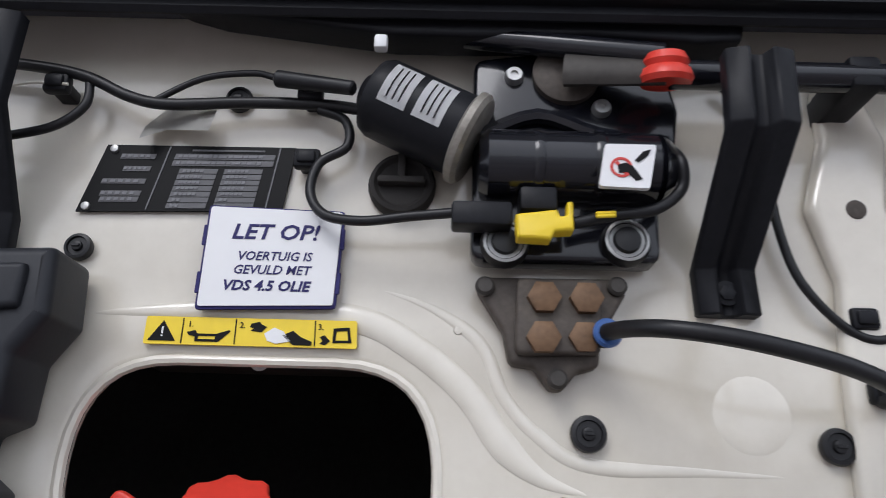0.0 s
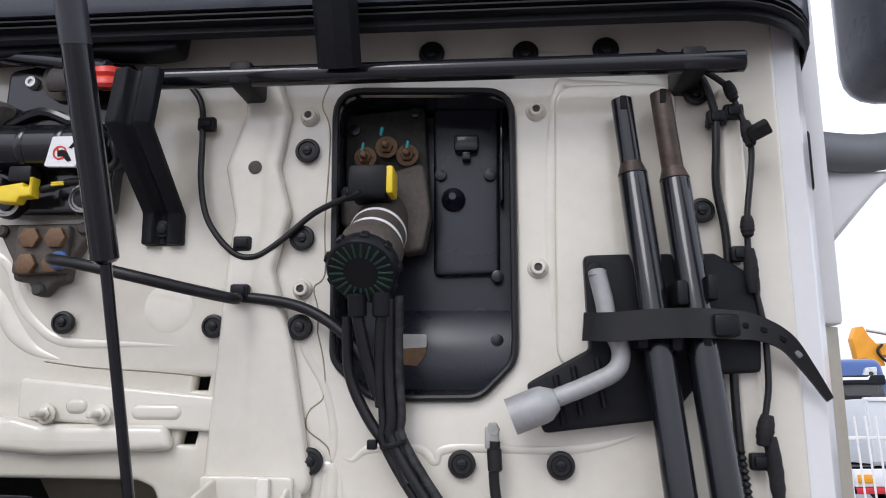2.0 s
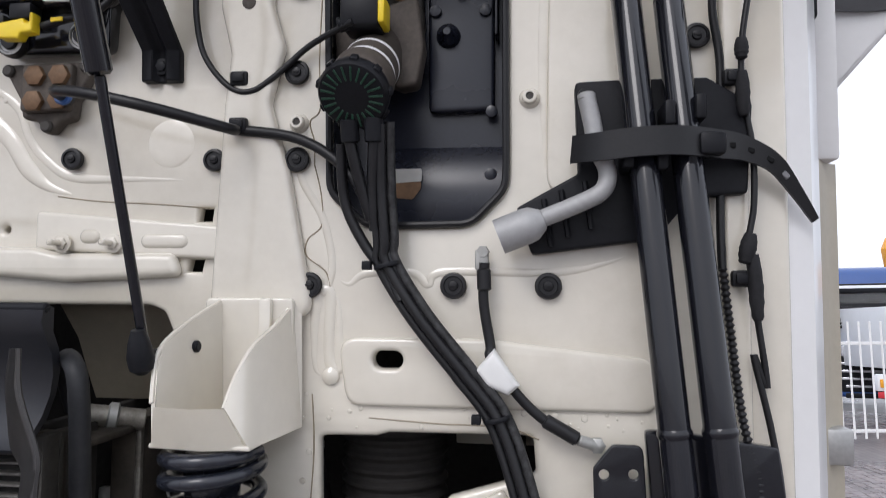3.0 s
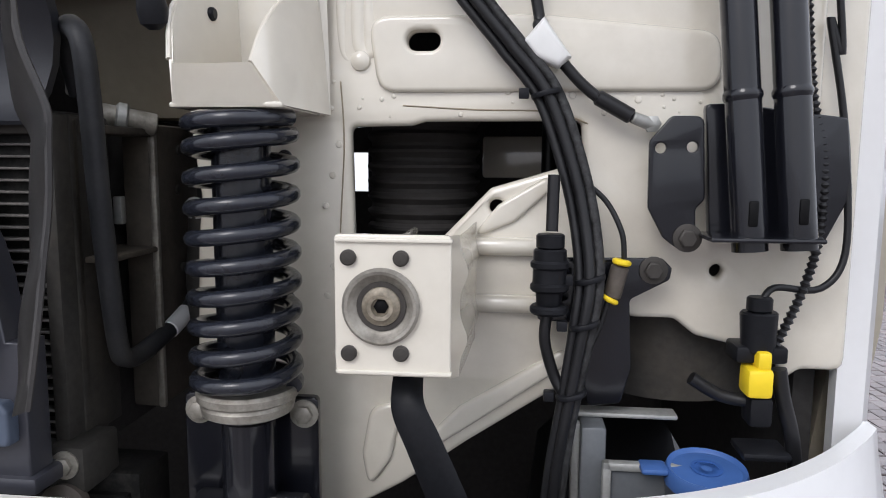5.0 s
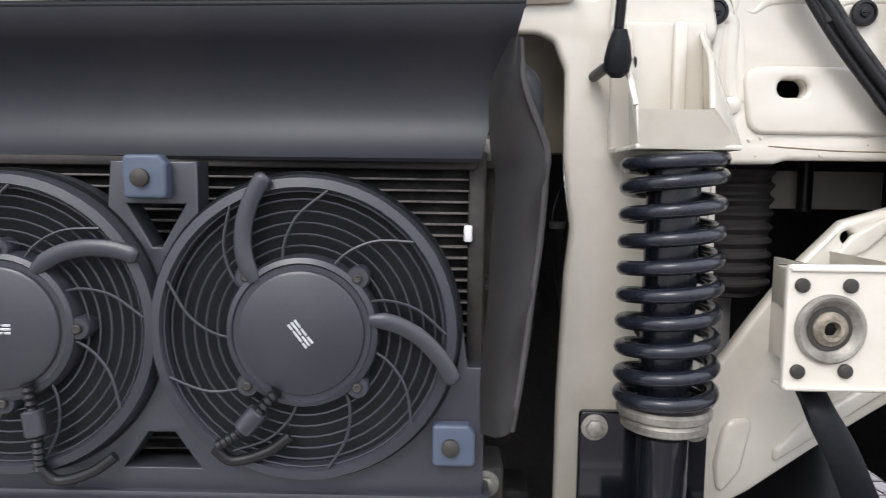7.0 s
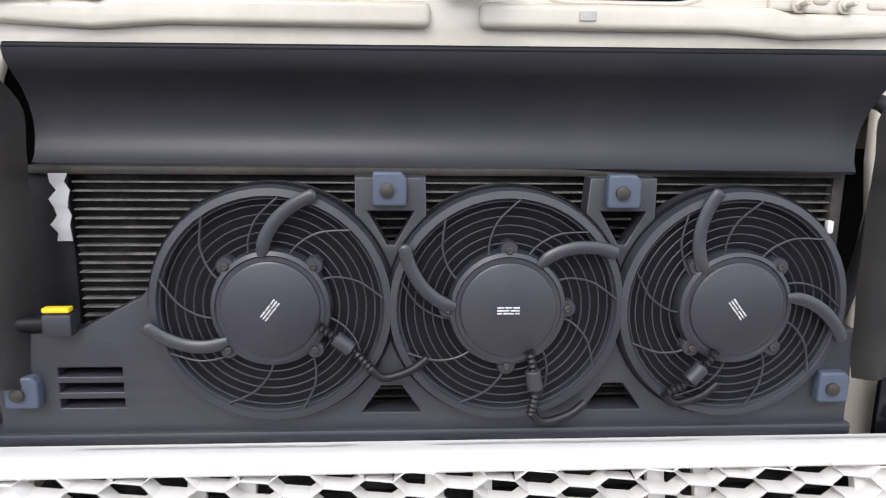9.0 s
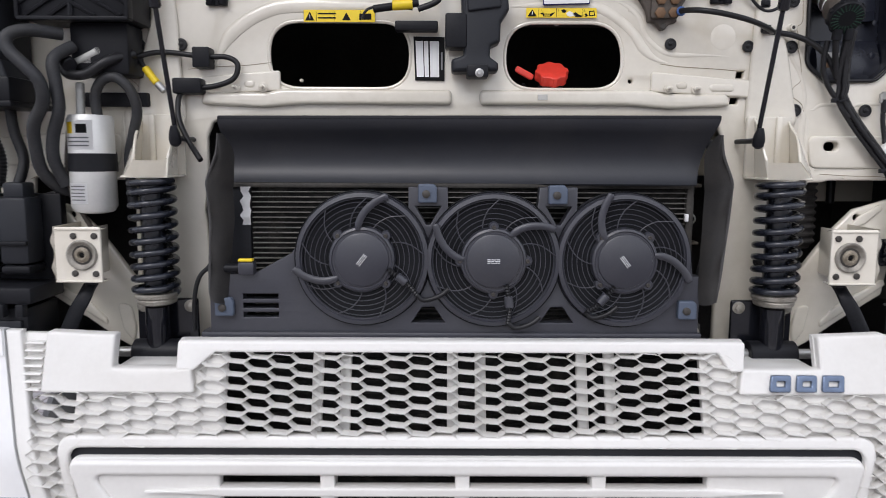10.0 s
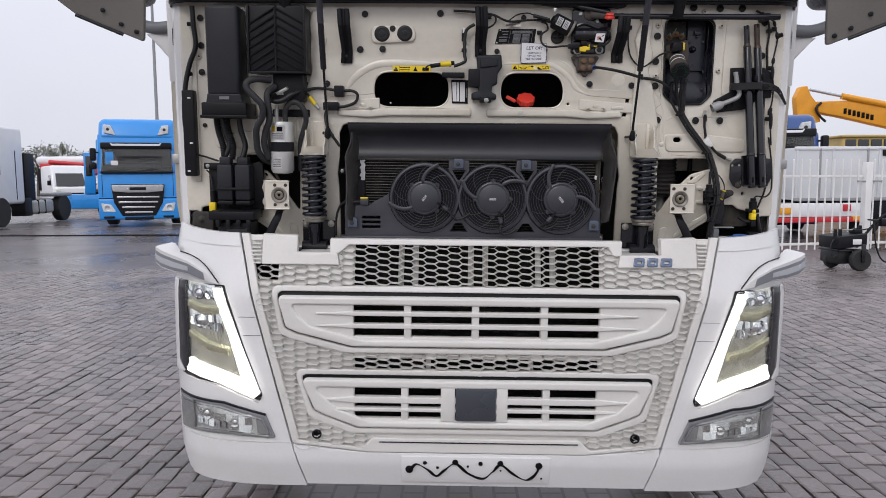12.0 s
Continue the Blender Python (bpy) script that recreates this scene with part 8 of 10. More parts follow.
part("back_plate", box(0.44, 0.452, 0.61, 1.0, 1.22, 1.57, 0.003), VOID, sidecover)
pipe_bits = thing("pipe_elbow", "grimy alloy pipe elbow above the side tank", "pipe")
part("elbow", rod((0.455, 0.66, 1.572), (0.51, 0.70, 1.560), 0.012), WORNALLOY, pipe_bits)
part("clamp_ring", lathe([(0.013, 0), (0.016, 0.002), (0.016, 0.010), (0.013, 0.012)], (0.478, 0.677, 1.567), (0.8, 0.5, -0.15), 20), ALU, pipe_bits)
part("tab", box(0.455, 0.475, 0.63, 0.65, 1.585, 1.60, 0.003), ALU, pipe_bits)
part("flat_tab", box(0.462, 0.472, 0.69, 0.70, 1.455, 1.485, 0.002), ALU, pipe_bits)
chose = thing("coolant_hose", "thick black coolant hose looping beside the cooler", "hose")
part("hose", hose([(0.478, 0.62, 1.585), (0.480, 0.60, 1.625), (0.497, 0.58, 1.640), (0.517, 0.565, 1.625), (0.521, 0.566, 1.580), (0.519, 0.575, 1.50), (0.515, 0.59, 1.42), (0.508, 0.612, 1.345), (0.506, 0.628, 1.328), (0.506, 0.66, 1.325), (0.506, 0.735, 1.340), (0.51, 0.79, 1.365)], 0.0098, 12), RUBBER2, chose)
part("hose_tag", rod((0.506, 0.715, 1.335), (0.507, 0.755, 1.347), 0.0108), LABEL, chose, "white printed hose tag")
part("end_fitting", rod((0.509, 0.775, 1.358), (0.511, 0.81, 1.373), 0.014), RUST, chose)
for k, (hx, hy, hr) in enumerate(((0.545, 1.05, 0.012), (0.585, 1.12, 0.016), (0.625, 1.02, 0.010))):
    back_hose = thing("engine_hose", "dark hose hanging in the engine bay", "hose", "engine bay hoses")
    part("hose", hose([(hx, hy, 1.75), (hx + 0.01 * k, hy - 0.02, 1.60), (hx - 0.012, hy, 1.47), (hx + 0.015, hy + 0.03, 1.30)], hr, 12), RUBBER2, back_hose)
    part("hose_clip", lathe([(hr, 0), (hr + 0.003, 0.002), (hr + 0.003, 0.012), (hr, 0.014)], (hx - 0.012, hy, 1.463), (0, 0, 1), 18), ALU, back_hose, "steel clip")
eye = thing("steel_eye", "pale steel ring on a dark link behind the cooler", "ring")
ec = Vector((0.530, 0.74, 1.470))
part("ring", sweep([ec + Vector((0.011 * math.cos(k * 0.5236), 0, 0.011 * math.sin(k * 0.5236))) for k in range(14)], 0.0022, 8), ALU, eye)
part("link", sweep(glide([(0.530, 0.745, 1.465), (0.526, 0.76, 1.43), (0.522, 0.76, 1.39), (0.524, 0.75, 1.34)], 5), lambda u: 0.009 + 0.006 * math.sin(3.1 * u), 10), VOIDGREY, eye)
part("rod", rod((0.545, 0.80, 1.36), (0.515, 0.80, 1.20), 0.011), VOIDGREY, eye)
support = thing("rubber_mount", "grimy bolted rubber foot below the cooler", "mount")
part("block", box(0.462, 0.500, 0.56, 0.62, 1.215, 1.262, 0.006), VOIDGREY, support)
part("bolt", hexbolt(0.482, 0.56, 1.245, 0.009), WORNALLOY, support)
part("bush", lathe([(0.022, 0), (0.023, 0.01), (0.016, 0.016), (0.010, 0.012)], (0.480, 0.565, 1.205), (0, -1, 0), 22), CAST, support)

# ---- left half: heater unit, ribbed box, drier, hoses ----
heater = thing("heater_housing", "tall black plastic heater air housing", "air housing")
hx0, hx1 = -1.055, -0.927
part("body", box(hx0, hx1, 0.53, 0.655, 1.79, 2.13, 0.015, 3), GREY2, heater)
part("neck", plate([rounded([(hx0, 1.80), (hx1, 1.80), (hx1 + 0.015, 1.755), (hx0 - 0.008, 1.755)], 0.006, 2)], 0.532, 0.12, 0.006), GREY2, heater)
part("flange", box(hx0 - 0.018, hx1 + 0.028, 0.510, 0.655, 1.715, 1.765, 0.006), BLACK, heater)
part("flange_lip", box(hx0 - 0.022, hx1 + 0.032, 0.504, 0.655, 1.705, 1.717, 0.003), BLACK, heater)
part("print_bar", box(-0.995 - 0.012, -0.995 + 0.026, 0.5285, 0.531, 1.776, 1.788, 0.0004, 1), LABELGREY, heater, "small grey printed mark")
ribbed = thing("ribbed_cover", "black plastic cover with chevron ribs", "ribbed cover")
rx0, rx1, rz0, rz1 = -0.893, -0.672, 1.880, 2.13
part("body", box(rx0, rx1, 0.545, 0.655, rz0, rz1, 0.006), BLACK, ribbed)
mid = (rx0 + rx1) / 2 - 0.004
for k in range(9):
    z = rz0 - 0.06 + k * 0.030
    for sgn, xe in ((-1, rx0 + 0.004), (1, rx1 - 0.004)):
        za, zb = z, z + 0.062
        pts = [(xe, za), (mid, zb)]
        lo = rz0 + 0.006
        hi_lim = rz1 - 0.004
        (xa, a2), (xb, b2) = pts
        if b2 < lo + 0.006 or a2 > hi_lim:
            continue
        if a2 < lo:
            xa, a2 = xa + (xb - xa) * (lo - a2) / (b2 - a2), lo
        if b2 > hi_lim:
            xb, b2 = xa + (xb - xa) * (hi_lim - a2) / (b2 - a2), hi_lim
        part("rib", sweep([(xa, 0.544, a2), (xb, 0.540, b2)], 0.0042, 6), BLACK, ribbed)
part("spine", sweep([(mid, 0.541, rz0 + 0.004), (mid, 0.541, rz1)], 0.005, 6), BLACK, ribbed)
part("frame_edge", join(box(rx0 - 0.002, rx0 + 0.006, 0.536, 0.56, rz0, rz1, 0.002), box(rx1 - 0.006, rx1 + 0.002, 0.536, 0.56, rz0, rz1, 0.002), box(rx0, rx1, 0.536, 0.56, rz0 - 0.004, rz0 + 0.004, 0.002)), BLACK, ribbed)
part("foot", box(-0.81, -0.69, 0.575, 0.655, 1.775, rz0, 0.008), BLACK, ribbed)
drier = thing("receiver_drier", "silver canister of the air conditioner with a black band and labels", "canister")
dc = (-0.781, 0.585)
part("can", lathe([(0.02, 0), (0.038, 0.004), (0.045, 0.016), (0.045, 0.196), (0.041, 0.203), (0.01, 0.205)], (*dc, 1.49), (0, 0, 1), 40), SILVER, drier)
part("band", lathe([(0.0455, 0), (0.047, 0.001), (0.047, 0.036), (0.0455, 0.037)], (*dc, 1.578), (0, 0, 1), 40), BLACK, drier, "black rubber band")
part("band_holder", box(-0.80, -0.76, 0.62, 0.66, 1.575, 1.62, 0.004), BLACK, drier)


def curved_label(cx, cy, r, a0, a1, z0, z1, mat, name, parent, label=""):
    verts, faces = [], []
    for i in range(9):
        a = radians(a0 + (a1 - a0) * i / 8)
        verts += [(cx + r * math.sin(a), cy - r * math.cos(a), z0), (cx + r * math.sin(a), cy - r * math.cos(a), z1)]
    for i in range(8):
        faces.append((2 * i, 2 * i + 2, 2 * i + 3, 2 * i + 1))
    bm = mesh_bm(verts, faces)
    bmesh.ops.solidify(bm, geom=list(bm.faces), thickness=-0.0004)
    return part(name, bm, mat, parent, label)


curved_label(*dc, 0.0452, -50, 30, 1.622, 1.682, LABEL, "label", drier, "white printed label")
curved_label(*dc, 0.0458, -46, -22, 1.655, 1.678, YELLOW, "warning_mark", drier, "yellow warning mark")
curved_label(*dc, 0.0458, -12, 16, 1.656, 1.674, BLACKINK, "print_bar", drier)
for k in range(3):
    curved_label(*dc, 0.0458, -42, 20, 1.645 - 0.008 * k, 1.648 - 0.008 * k, LABELGREY, "print_bar", drier)
curved_label(*dc, 0.0452, -48, 10, 1.512, 1.555, LABEL, "label", drier)
for k in range(5):
    curved_label(*dc, 0.0458, -42, 4, 1.519 + 0.007 * k, 1.521 + 0.007 * k, LABELGREY, "print_bar", drier)
part("alloy_pipe", rod((-0.800, 0.585, 1.69), (-0.800, 0.59, 1.76), 0.0085), ALU, drier)
part("fitting", join(box(-0.80, -0.765, 0.575, 0.60, 1.795, 1.812, 0.003), rod((-0.80, 0.585, 1.80), (-0.755, 0.585, 1.822), 0.012), rod((-0.755, 0.575, 1.822), (-0.755, 0.60, 1.822), 0.009)), ALU, drier, "cast alloy pipe fitting")
part("hook_hose", hose([(-0.765, 0.585, 1.69), (-0.765, 0.58, 1.735), (-0.745, 0.575, 1.765), (-0.715, 0.575, 1.768), (-0.690, 0.58, 1.74), (-0.685, 0.59, 1.70), (-0.700, 0.60, 1.655), (-0.715, 0.61, 1.60), (-0.715, 0.62, 1.50)], 0.0105, 12), RUBBER2, drier)
part("bracket", box(-0.83, -0.68, 0.635, 0.655, 1.715, 1.745, 0.004), BLACK, drier)
for k, pth in enumerate(([(-0.815, 0.56, 1.852), (-0.86, 0.52, 1.853), (-0.888, 0.50, 1.84), (-0.888, 0.495, 1.815), (-0.86, 0.495, 1.785), (-0.835, 0.50, 1.755), (-0.835, 0.51, 1.715), (-0.86, 0.52, 1.675), (-0.868, 0.53, 1.64), (-0.868, 0.55, 1.58), (-0.85, 0.58, 1.545), (-0.82, 0.61, 1.53)],
                         [(-0.80, 0.57, 1.83), (-0.822, 0.535, 1.80), (-0.818, 0.53, 1.75), (-0.815, 0.53, 1.70), (-0.835, 0.54, 1.65), (-0.842, 0.55, 1.60), (-0.83, 0.57, 1.55)])):
    h = thing("coolant_hose", "thick grey-black hose beside the heater housing", "hose", "heater hoses")
    part("hose", hose(pth, 0.0125, 14), RUBBER2, h)
pipe = thing("brown_pipe", "thin brown pipe running down to the mount", "pipe")
part("pipe", hose([(-0.83, 0.59, 1.66), (-0.832, 0.58, 1.58), (-0.82, 0.58, 1.52), (-0.80, 0.60, 1.46)], 0.0055), CAST, pipe)
wires = thing("wiring_knot", "tangle of black hoses below the ribbed cover", "hoses")
part("block", box(-0.80, -0.71, 0.58, 0.655, 1.785, 1.86, 0.012, 3), BLACK, wires)
part("hose", hose([(-0.83, 0.58, 1.80), (-0.81, 0.565, 1.775), (-0.77, 0.56, 1.775), (-0.73, 0.565, 1.80), (-0.69, 0.60, 1.82)], 0.0105, 12), RUBBER, wires)
part("end_cap", rod((-0.815, 0.57, 1.80), (-0.80, 0.555, 1.79), 0.014), BLACK, wires)
cable("black wiring from the heater across to a loop", [(-0.70, 0.62, 1.815), (-0.646, 0.635, 1.829), (-0.557, 0.635, 1.820), (-0.508, 0.635, 1.819), (-0.486, 0.635, 1.804), (-0.495, 0.635, 1.775), (-0.535, 0.635, 1.759), (-0.591, 0.635, 1.752), (-0.613, 0.635, 1.736), (-0.612, 0.625, 1.692), (-0.587, 0.600, 1.648), (-0.550, 0.570, 1.602)], 0.0058, [(-0.566, 0.640, 1.820)])
junction = thing("junction_block", "small black cable junction on the wall", "connector")
part("body", box(-0.623, -0.561, 0.62, 0.66, 1.742, 1.775, 0.005), BLACK, junction)
part("holder", box(-0.578, -0.541, 0.62, 0.66, 1.796, 1.839, 0.004), BLACK, junction)
part("yellow_plug", rod((-0.677, 0.620, 1.795), (-0.653, 0.620, 1.763), 0.008), YELLOW, junction, "yellow plug")
part("silver_plug", rod((-0.653, 0.620, 1.763), (-0.637, 0.620, 1.746), 0.0075), ZINC, junction)
part("tail", hose([(-0.693, 0.625, 1.815), (-0.675, 0.620, 1.793)], 0.005), RUBBER, junction)
edge_loom = cable("thick black loom down the cab's edge", [(-1.135, 0.630, 2.141), (-1.132, 0.630, 2.065), (-1.127, 0.630, 1.988), (-1.153, 0.630, 1.920), (-1.175, 0.630, 1.832), (-1.184, 0.630, 1.715), (-1.174, 0.630, 1.596)], 0.010, [(-1.151, 0.640, 2.074), (-1.158, 0.640, 1.881)])
channel = thing("cable_channel", "black plastic cable channel with white fasteners", "cable channel")
part("channel", box(-1.188, -1.140, 0.615, 0.66, 1.475, 1.817, 0.006), BLACK, channel)
for q5 in ((-1.157, 0.614, 1.786), (-1.155, 0.614, 1.608), (-1.169, 0.614, 1.496)):
    part("fastener", box(q5[0] - 0.006, q5[0] + 0.006, 0.611, 0.617, q5[2] - 0.003, q5[2] + 0.003, 0.001), LABEL, channel, "white fastener")
for k, (dx, rib) in enumerate(((-1.045, True), (-1.005, True), (-0.955, False), (-1.020, False))):
    drop = thing("cable_conduit", "black conduit running down from the heater housing", "conduit", "heater conduits")
    pts = [(dx, 0.60, 1.715), (dx + 0.006, 0.60, 1.66), (dx + 0.022, 0.60, 1.60), (dx + 0.03 - 0.01 * k, 0.59, 1.545)]
    part("sheath", corrugated(pts, 0.0135, 0.007) if rib else hose(pts, 0.011), RUBBER, drop)
plugs = thing("plug_pair", "pair of large dark grey cable plugs on a bracket", "plugs")
for x0, x1 in ((-1.035, -0.975), (-0.965, -0.905)):
    part("plug", box(x0, x1, 0.545, 0.61, 1.385, 1.525, 0.008), GREY2, plugs)
    part("plug_neck", box(x0 + 0.008, x1 - 0.008, 0.555, 0.60, 1.52, 1.555, 0.006), GREY2, plugs)
    part("plug_foot", box(x0, x1, 0.545, 0.61, 1.365, 1.383, 0.006), BLACK, plugs)
part("latch", box(-1.035, -0.905, 0.538, 0.55, 1.425, 1.435, 0.003), BLACK, plugs)
part("bracket", box(-1.09, -0.87, 0.615, 0.64, 1.34, 1.53, 0.004), BLACK, plugs)
part("tray", box(-1.06, -0.88, 0.50, 0.63, 1.31, 1.345, 0.006), BLACK, plugs)
part("ear", box(-1.105, -1.03, 0.60, 0.615, 1.505, 1.53, 0.004), BLACK, plugs)
part("ear_bolt", hexbolt(-1.088, 0.60, 1.518, 0.005), ZINC, plugs)
for x in (-1.02, -0.98, -0.94, -0.90):
    part("tooth", box(x - 0.008, x + 0.008, 0.49, 0.51, 1.285, 1.312, 0.003), BLACK, plugs)
lower = thing("plug_box", "black box below the plugs", "box")
part("box", box(-1.03, -0.90, 0.52, 0.64, 1.20, 1.30, 0.008), BLACK, lower)
part("front_ribs", join(box(-0.99, -0.91, 0.51, 0.522, 1.24, 1.275, 0.003)), GREY2, lower)
yl = thing("lamp_connector", "black connector with a yellow lock clip on a thin cable", "connector")
part("plug", rod((-1.072, 0.60, 1.42), (-1.070, 0.60, 1.375), 0.011), BLACK, yl)
part("yellow_clip", box(-1.085, -1.058, 0.585, 0.61, 1.335, 1.372, 0.004), YELLOW, yl, "yellow lock clip")
part("cable", hose([(-1.10, 0.62, 1.50), (-1.085, 0.615, 1.485), (-1.075, 0.605, 1.45), (-1.072, 0.60, 1.42)], 0.003), RUBBER, yl)
part("tail", hose([(-1.065, 0.60, 1.335), (-1.05, 0.60, 1.28), (-1.04, 0.60, 1.2)], 0.009), RUBBER, yl)
cable("thin black cable across the cab edge", [(-1.187, 0.630, 1.605), (-1.146, 0.635, 1.566), (-1.106, 0.635, 1.553), (-1.044, 0.600, 1.538)], 0.004)
cable("dark cable end on the brace", [(-0.955, 0.630, 1.489), (-0.913, 0.630, 1.520), (-0.883, 0.630, 1.530)], 0.007)
lamp_back = thing("lamp_carrier", "dark carrier plates behind the corner panel", "carrier")
part("plate", box(-1.17, -1.08, 0.62, 0.65, 1.22, 1.33, 0.01), VOIDGREY, lamp_back)
part("bolt", hexbolt(-1.13, 0.62, 1.30, 0.01), CASTGREY, lamp_back)
part("strut", box(-1.055, -1.035, 0.60, 0.64, 1.20, 1.33, 0.004), DUST, lamp_back)
sens = thing("temperature_sensor", "black sensor with a yellow clip beside the cooler", "sensor")
part("body", rod((-0.525, 0.515, 1.385), (-0.445, 0.515, 1.385), 0.009), BLACK, sens)
part("socket", box(-0.462, -0.430, 0.505, 0.53, 1.372, 1.398, 0.003), GREY, sens)
part("yellow_clip", box(-0.462, -0.432, 0.507, 0.52, 1.399, 1.405, 0.002), YELLOW, sens)
part("cable", hose([(-0.525, 0.515, 1.385), (-0.545, 0.52, 1.365), (-0.56, 0.53, 1.32), (-0.565, 0.54, 1.25)], 0.0045), RUBBER, sens)
for x, z, y in ((-0.552, 1.50, 0.645),):
    bolt_ob = thing("flap_clamp", "small black clamp with a steel bolt", "clamp")
    part("tab", box(x - 0.014, x + 0.02, 0.64, 0.655, z - 0.012, z + 0.012, 0.003), BLACK, bolt_ob)
    part("bolt", hexbolt(x, 0.64, z, 0.005), ZINC, bolt_ob)
# fan wiring
for x, a in ((-0.211, -18), (0.054, -62), (0.318, -112)):
    fw = thing("fan_cable", "ribbed black fan cable with a grey plug", "cable", "fan cables")
    b = radians(a)
    p0, p1 = (x + 0.055 * math.cos(b), 0.495, 1.404 + 0.055 * math.sin(b)), (x + 0.10 * math.cos(b - 0.15), 0.494, 1.404 + 0.10 * math.sin(b - 0.15))
    p2 = (x + 0.130 * math.cos(b - 0.25), 0.500, 1.404 + 0.130 * math.sin(b - 0.25))
    part("sheath", corrugated([p0, p1, p2], 0.0058, 0.006), RUBBER, fw)
    part("plug", rod([(u + w) / 2 for u, w in zip(p0, p1)], p1, 0.0092), GREY, fw, "grey plug")
    part("tail", hose([p2, (p2[0] + 0.015, 0.502, p2[2] - 0.012), (p2[0] + 0.045, 0.503, p2[2] - 0.004), (p2[0] + 0.065, 0.506, p2[2] + 0.010)], 0.0050), RUBBER, fw)
# cream panel given a darker beige so that its shade is in the colour
inner_side = thing("inner_wing", "cream inner wing panel set back beside the cooler, its shade painted in beige", "inner wing")
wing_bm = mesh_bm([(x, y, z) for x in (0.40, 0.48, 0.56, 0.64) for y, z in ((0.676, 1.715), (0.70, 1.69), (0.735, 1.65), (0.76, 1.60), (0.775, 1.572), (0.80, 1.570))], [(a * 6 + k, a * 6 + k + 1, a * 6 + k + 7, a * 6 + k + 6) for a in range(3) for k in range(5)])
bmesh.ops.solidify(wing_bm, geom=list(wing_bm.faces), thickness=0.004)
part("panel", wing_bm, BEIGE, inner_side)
for (x, z), r in (((0.658, 1.383), 0.0135), ((0.661, 1.333), 0.007), ((0.664, 1.528), 0.006)):
    wall_plug(x, z, r)
    wall_plug(-x, z, r)
torn = thing("torn_foil", "torn white foil hanging at the cooler's edge", "foil")
tb = mesh_bm([(x + 0.004 * math.sin(k * 2.3), 0.572 - 0.002 * (k % 3), 1.468 + 0.0100 * k) for k in range(9) for x in (-0.468, -0.450 + 0.004 * math.sin(k * 4.1))], [(2 * k, 2 * k + 1, 2 * k + 3, 2 * k + 2) for k in range(8)])
bmesh.ops.solidify(tb, geom=list(tb.faces), thickness=0.001)
part("foil", tb, LABEL, torn)
# cab edge, door flange and mirror
for s in (1, -1):
    flange = thing("door_edge", "beige door edge with a black seal and ribbed boot", "door edge", "door edges")
    verts = []
    prof = [(1.215, 0.72), (1.255, 0.745), (1.285, 0.79), (1.300, 0.80), (1.305, 0.82), (1.30, 1.5), (1.285, 1.5), (1.28, 0.83), (1.25, 0.80), (1.215, 0.76)]
    zs = (1.20, 1.35, 1.6, 1.86)
    npf = len(prof)
    for z in zs:
        sh = -0.02 * max(0, 1.35 - z) / 0.15
        verts += [(s * (x + sh), y, z) for x, y in prof]
    faces = [(k * npf + i, k * npf + (i + 1) % npf, (k + 1) * npf + (i + 1) % npf, (k + 1) * npf + i) for k in range(3) for i in range(npf)]
    faces += [tuple(range(npf)), tuple(3 * npf + i for i in range(npf))]
    bm = mesh_bm(verts, faces)
    bmesh.ops.recalc_face_normals(bm, faces=bm.faces)
    part("flange", bm, BEIGE, flange)
    part("upper_edge", box(min(s * 1.255, s * 1.295), max(s * 1.255, s * 1.295), 0.77, 1.4, 1.86, 2.34, 0.006), WHITE, flange)
    part("seal", sweep(glide([(s * 1.222, 0.70, 1.25), (s * 1.225, 0.70, 1.6), (s * 1.232, 0.71, 1.9), (s * 1.225, 0.70, 2.12)], 6), 0.010, 8), RUBBER, flange)
    part("boot", corrugated([(s * 1.232, 0.735, 1.72), (s * 1.24, 0.74, 1.80), (s * 1.232, 0.735, 1.88)], 0.016, 0.011, 0.003), RUBBER, flange)
    part("latch", box(min(s * 1.222, s * 1.25), max(s * 1.222, s * 1.25), 0.705, 0.75, 2.0, 2.07, 0.005), BLACK, flange)
    part("hinge", box(min(s * 1.27, s * 1.30), max(s * 1.27, s * 1.30), 0.77, 0.80, 1.52, 1.56, 0.004), ZINC, flange)
    mir = thing("wing_mirror", "dark grey wing mirror on a grey arm", "mirror", "wing mirrors")
    part("arm", sweep(glide([(s * 1.29, 0.86, 2.10), (s * 1.40, 0.87, 2.095), (s * 1.52, 0.90, 2.14), (s * 1.60, 0.92, 2.22)], 6), lambda u: 0.028 - 0.006 * u, 10, 0.8), GREYARM, mir)
    part("housing", box(min(s * 1.40, s * 1.66), max(s * 1.40, s * 1.66), 0.80, 0.98, 2.19, 2.75, 0.05, 4), GLOSS, mir)
    foot = thing("mirror_foot", "white triangular mirror foot panel", "panel", "mirror feet")
    bm = plate([rounded([(s * 1.29, 2.075), (s * 1.43, 2.07), (s * 1.40, 2.045), (s * 1.295, 1.925)], 0.004, 2)], 0.87, 0.05, 0.006)
    part("panel", bm, WHITE, foot)

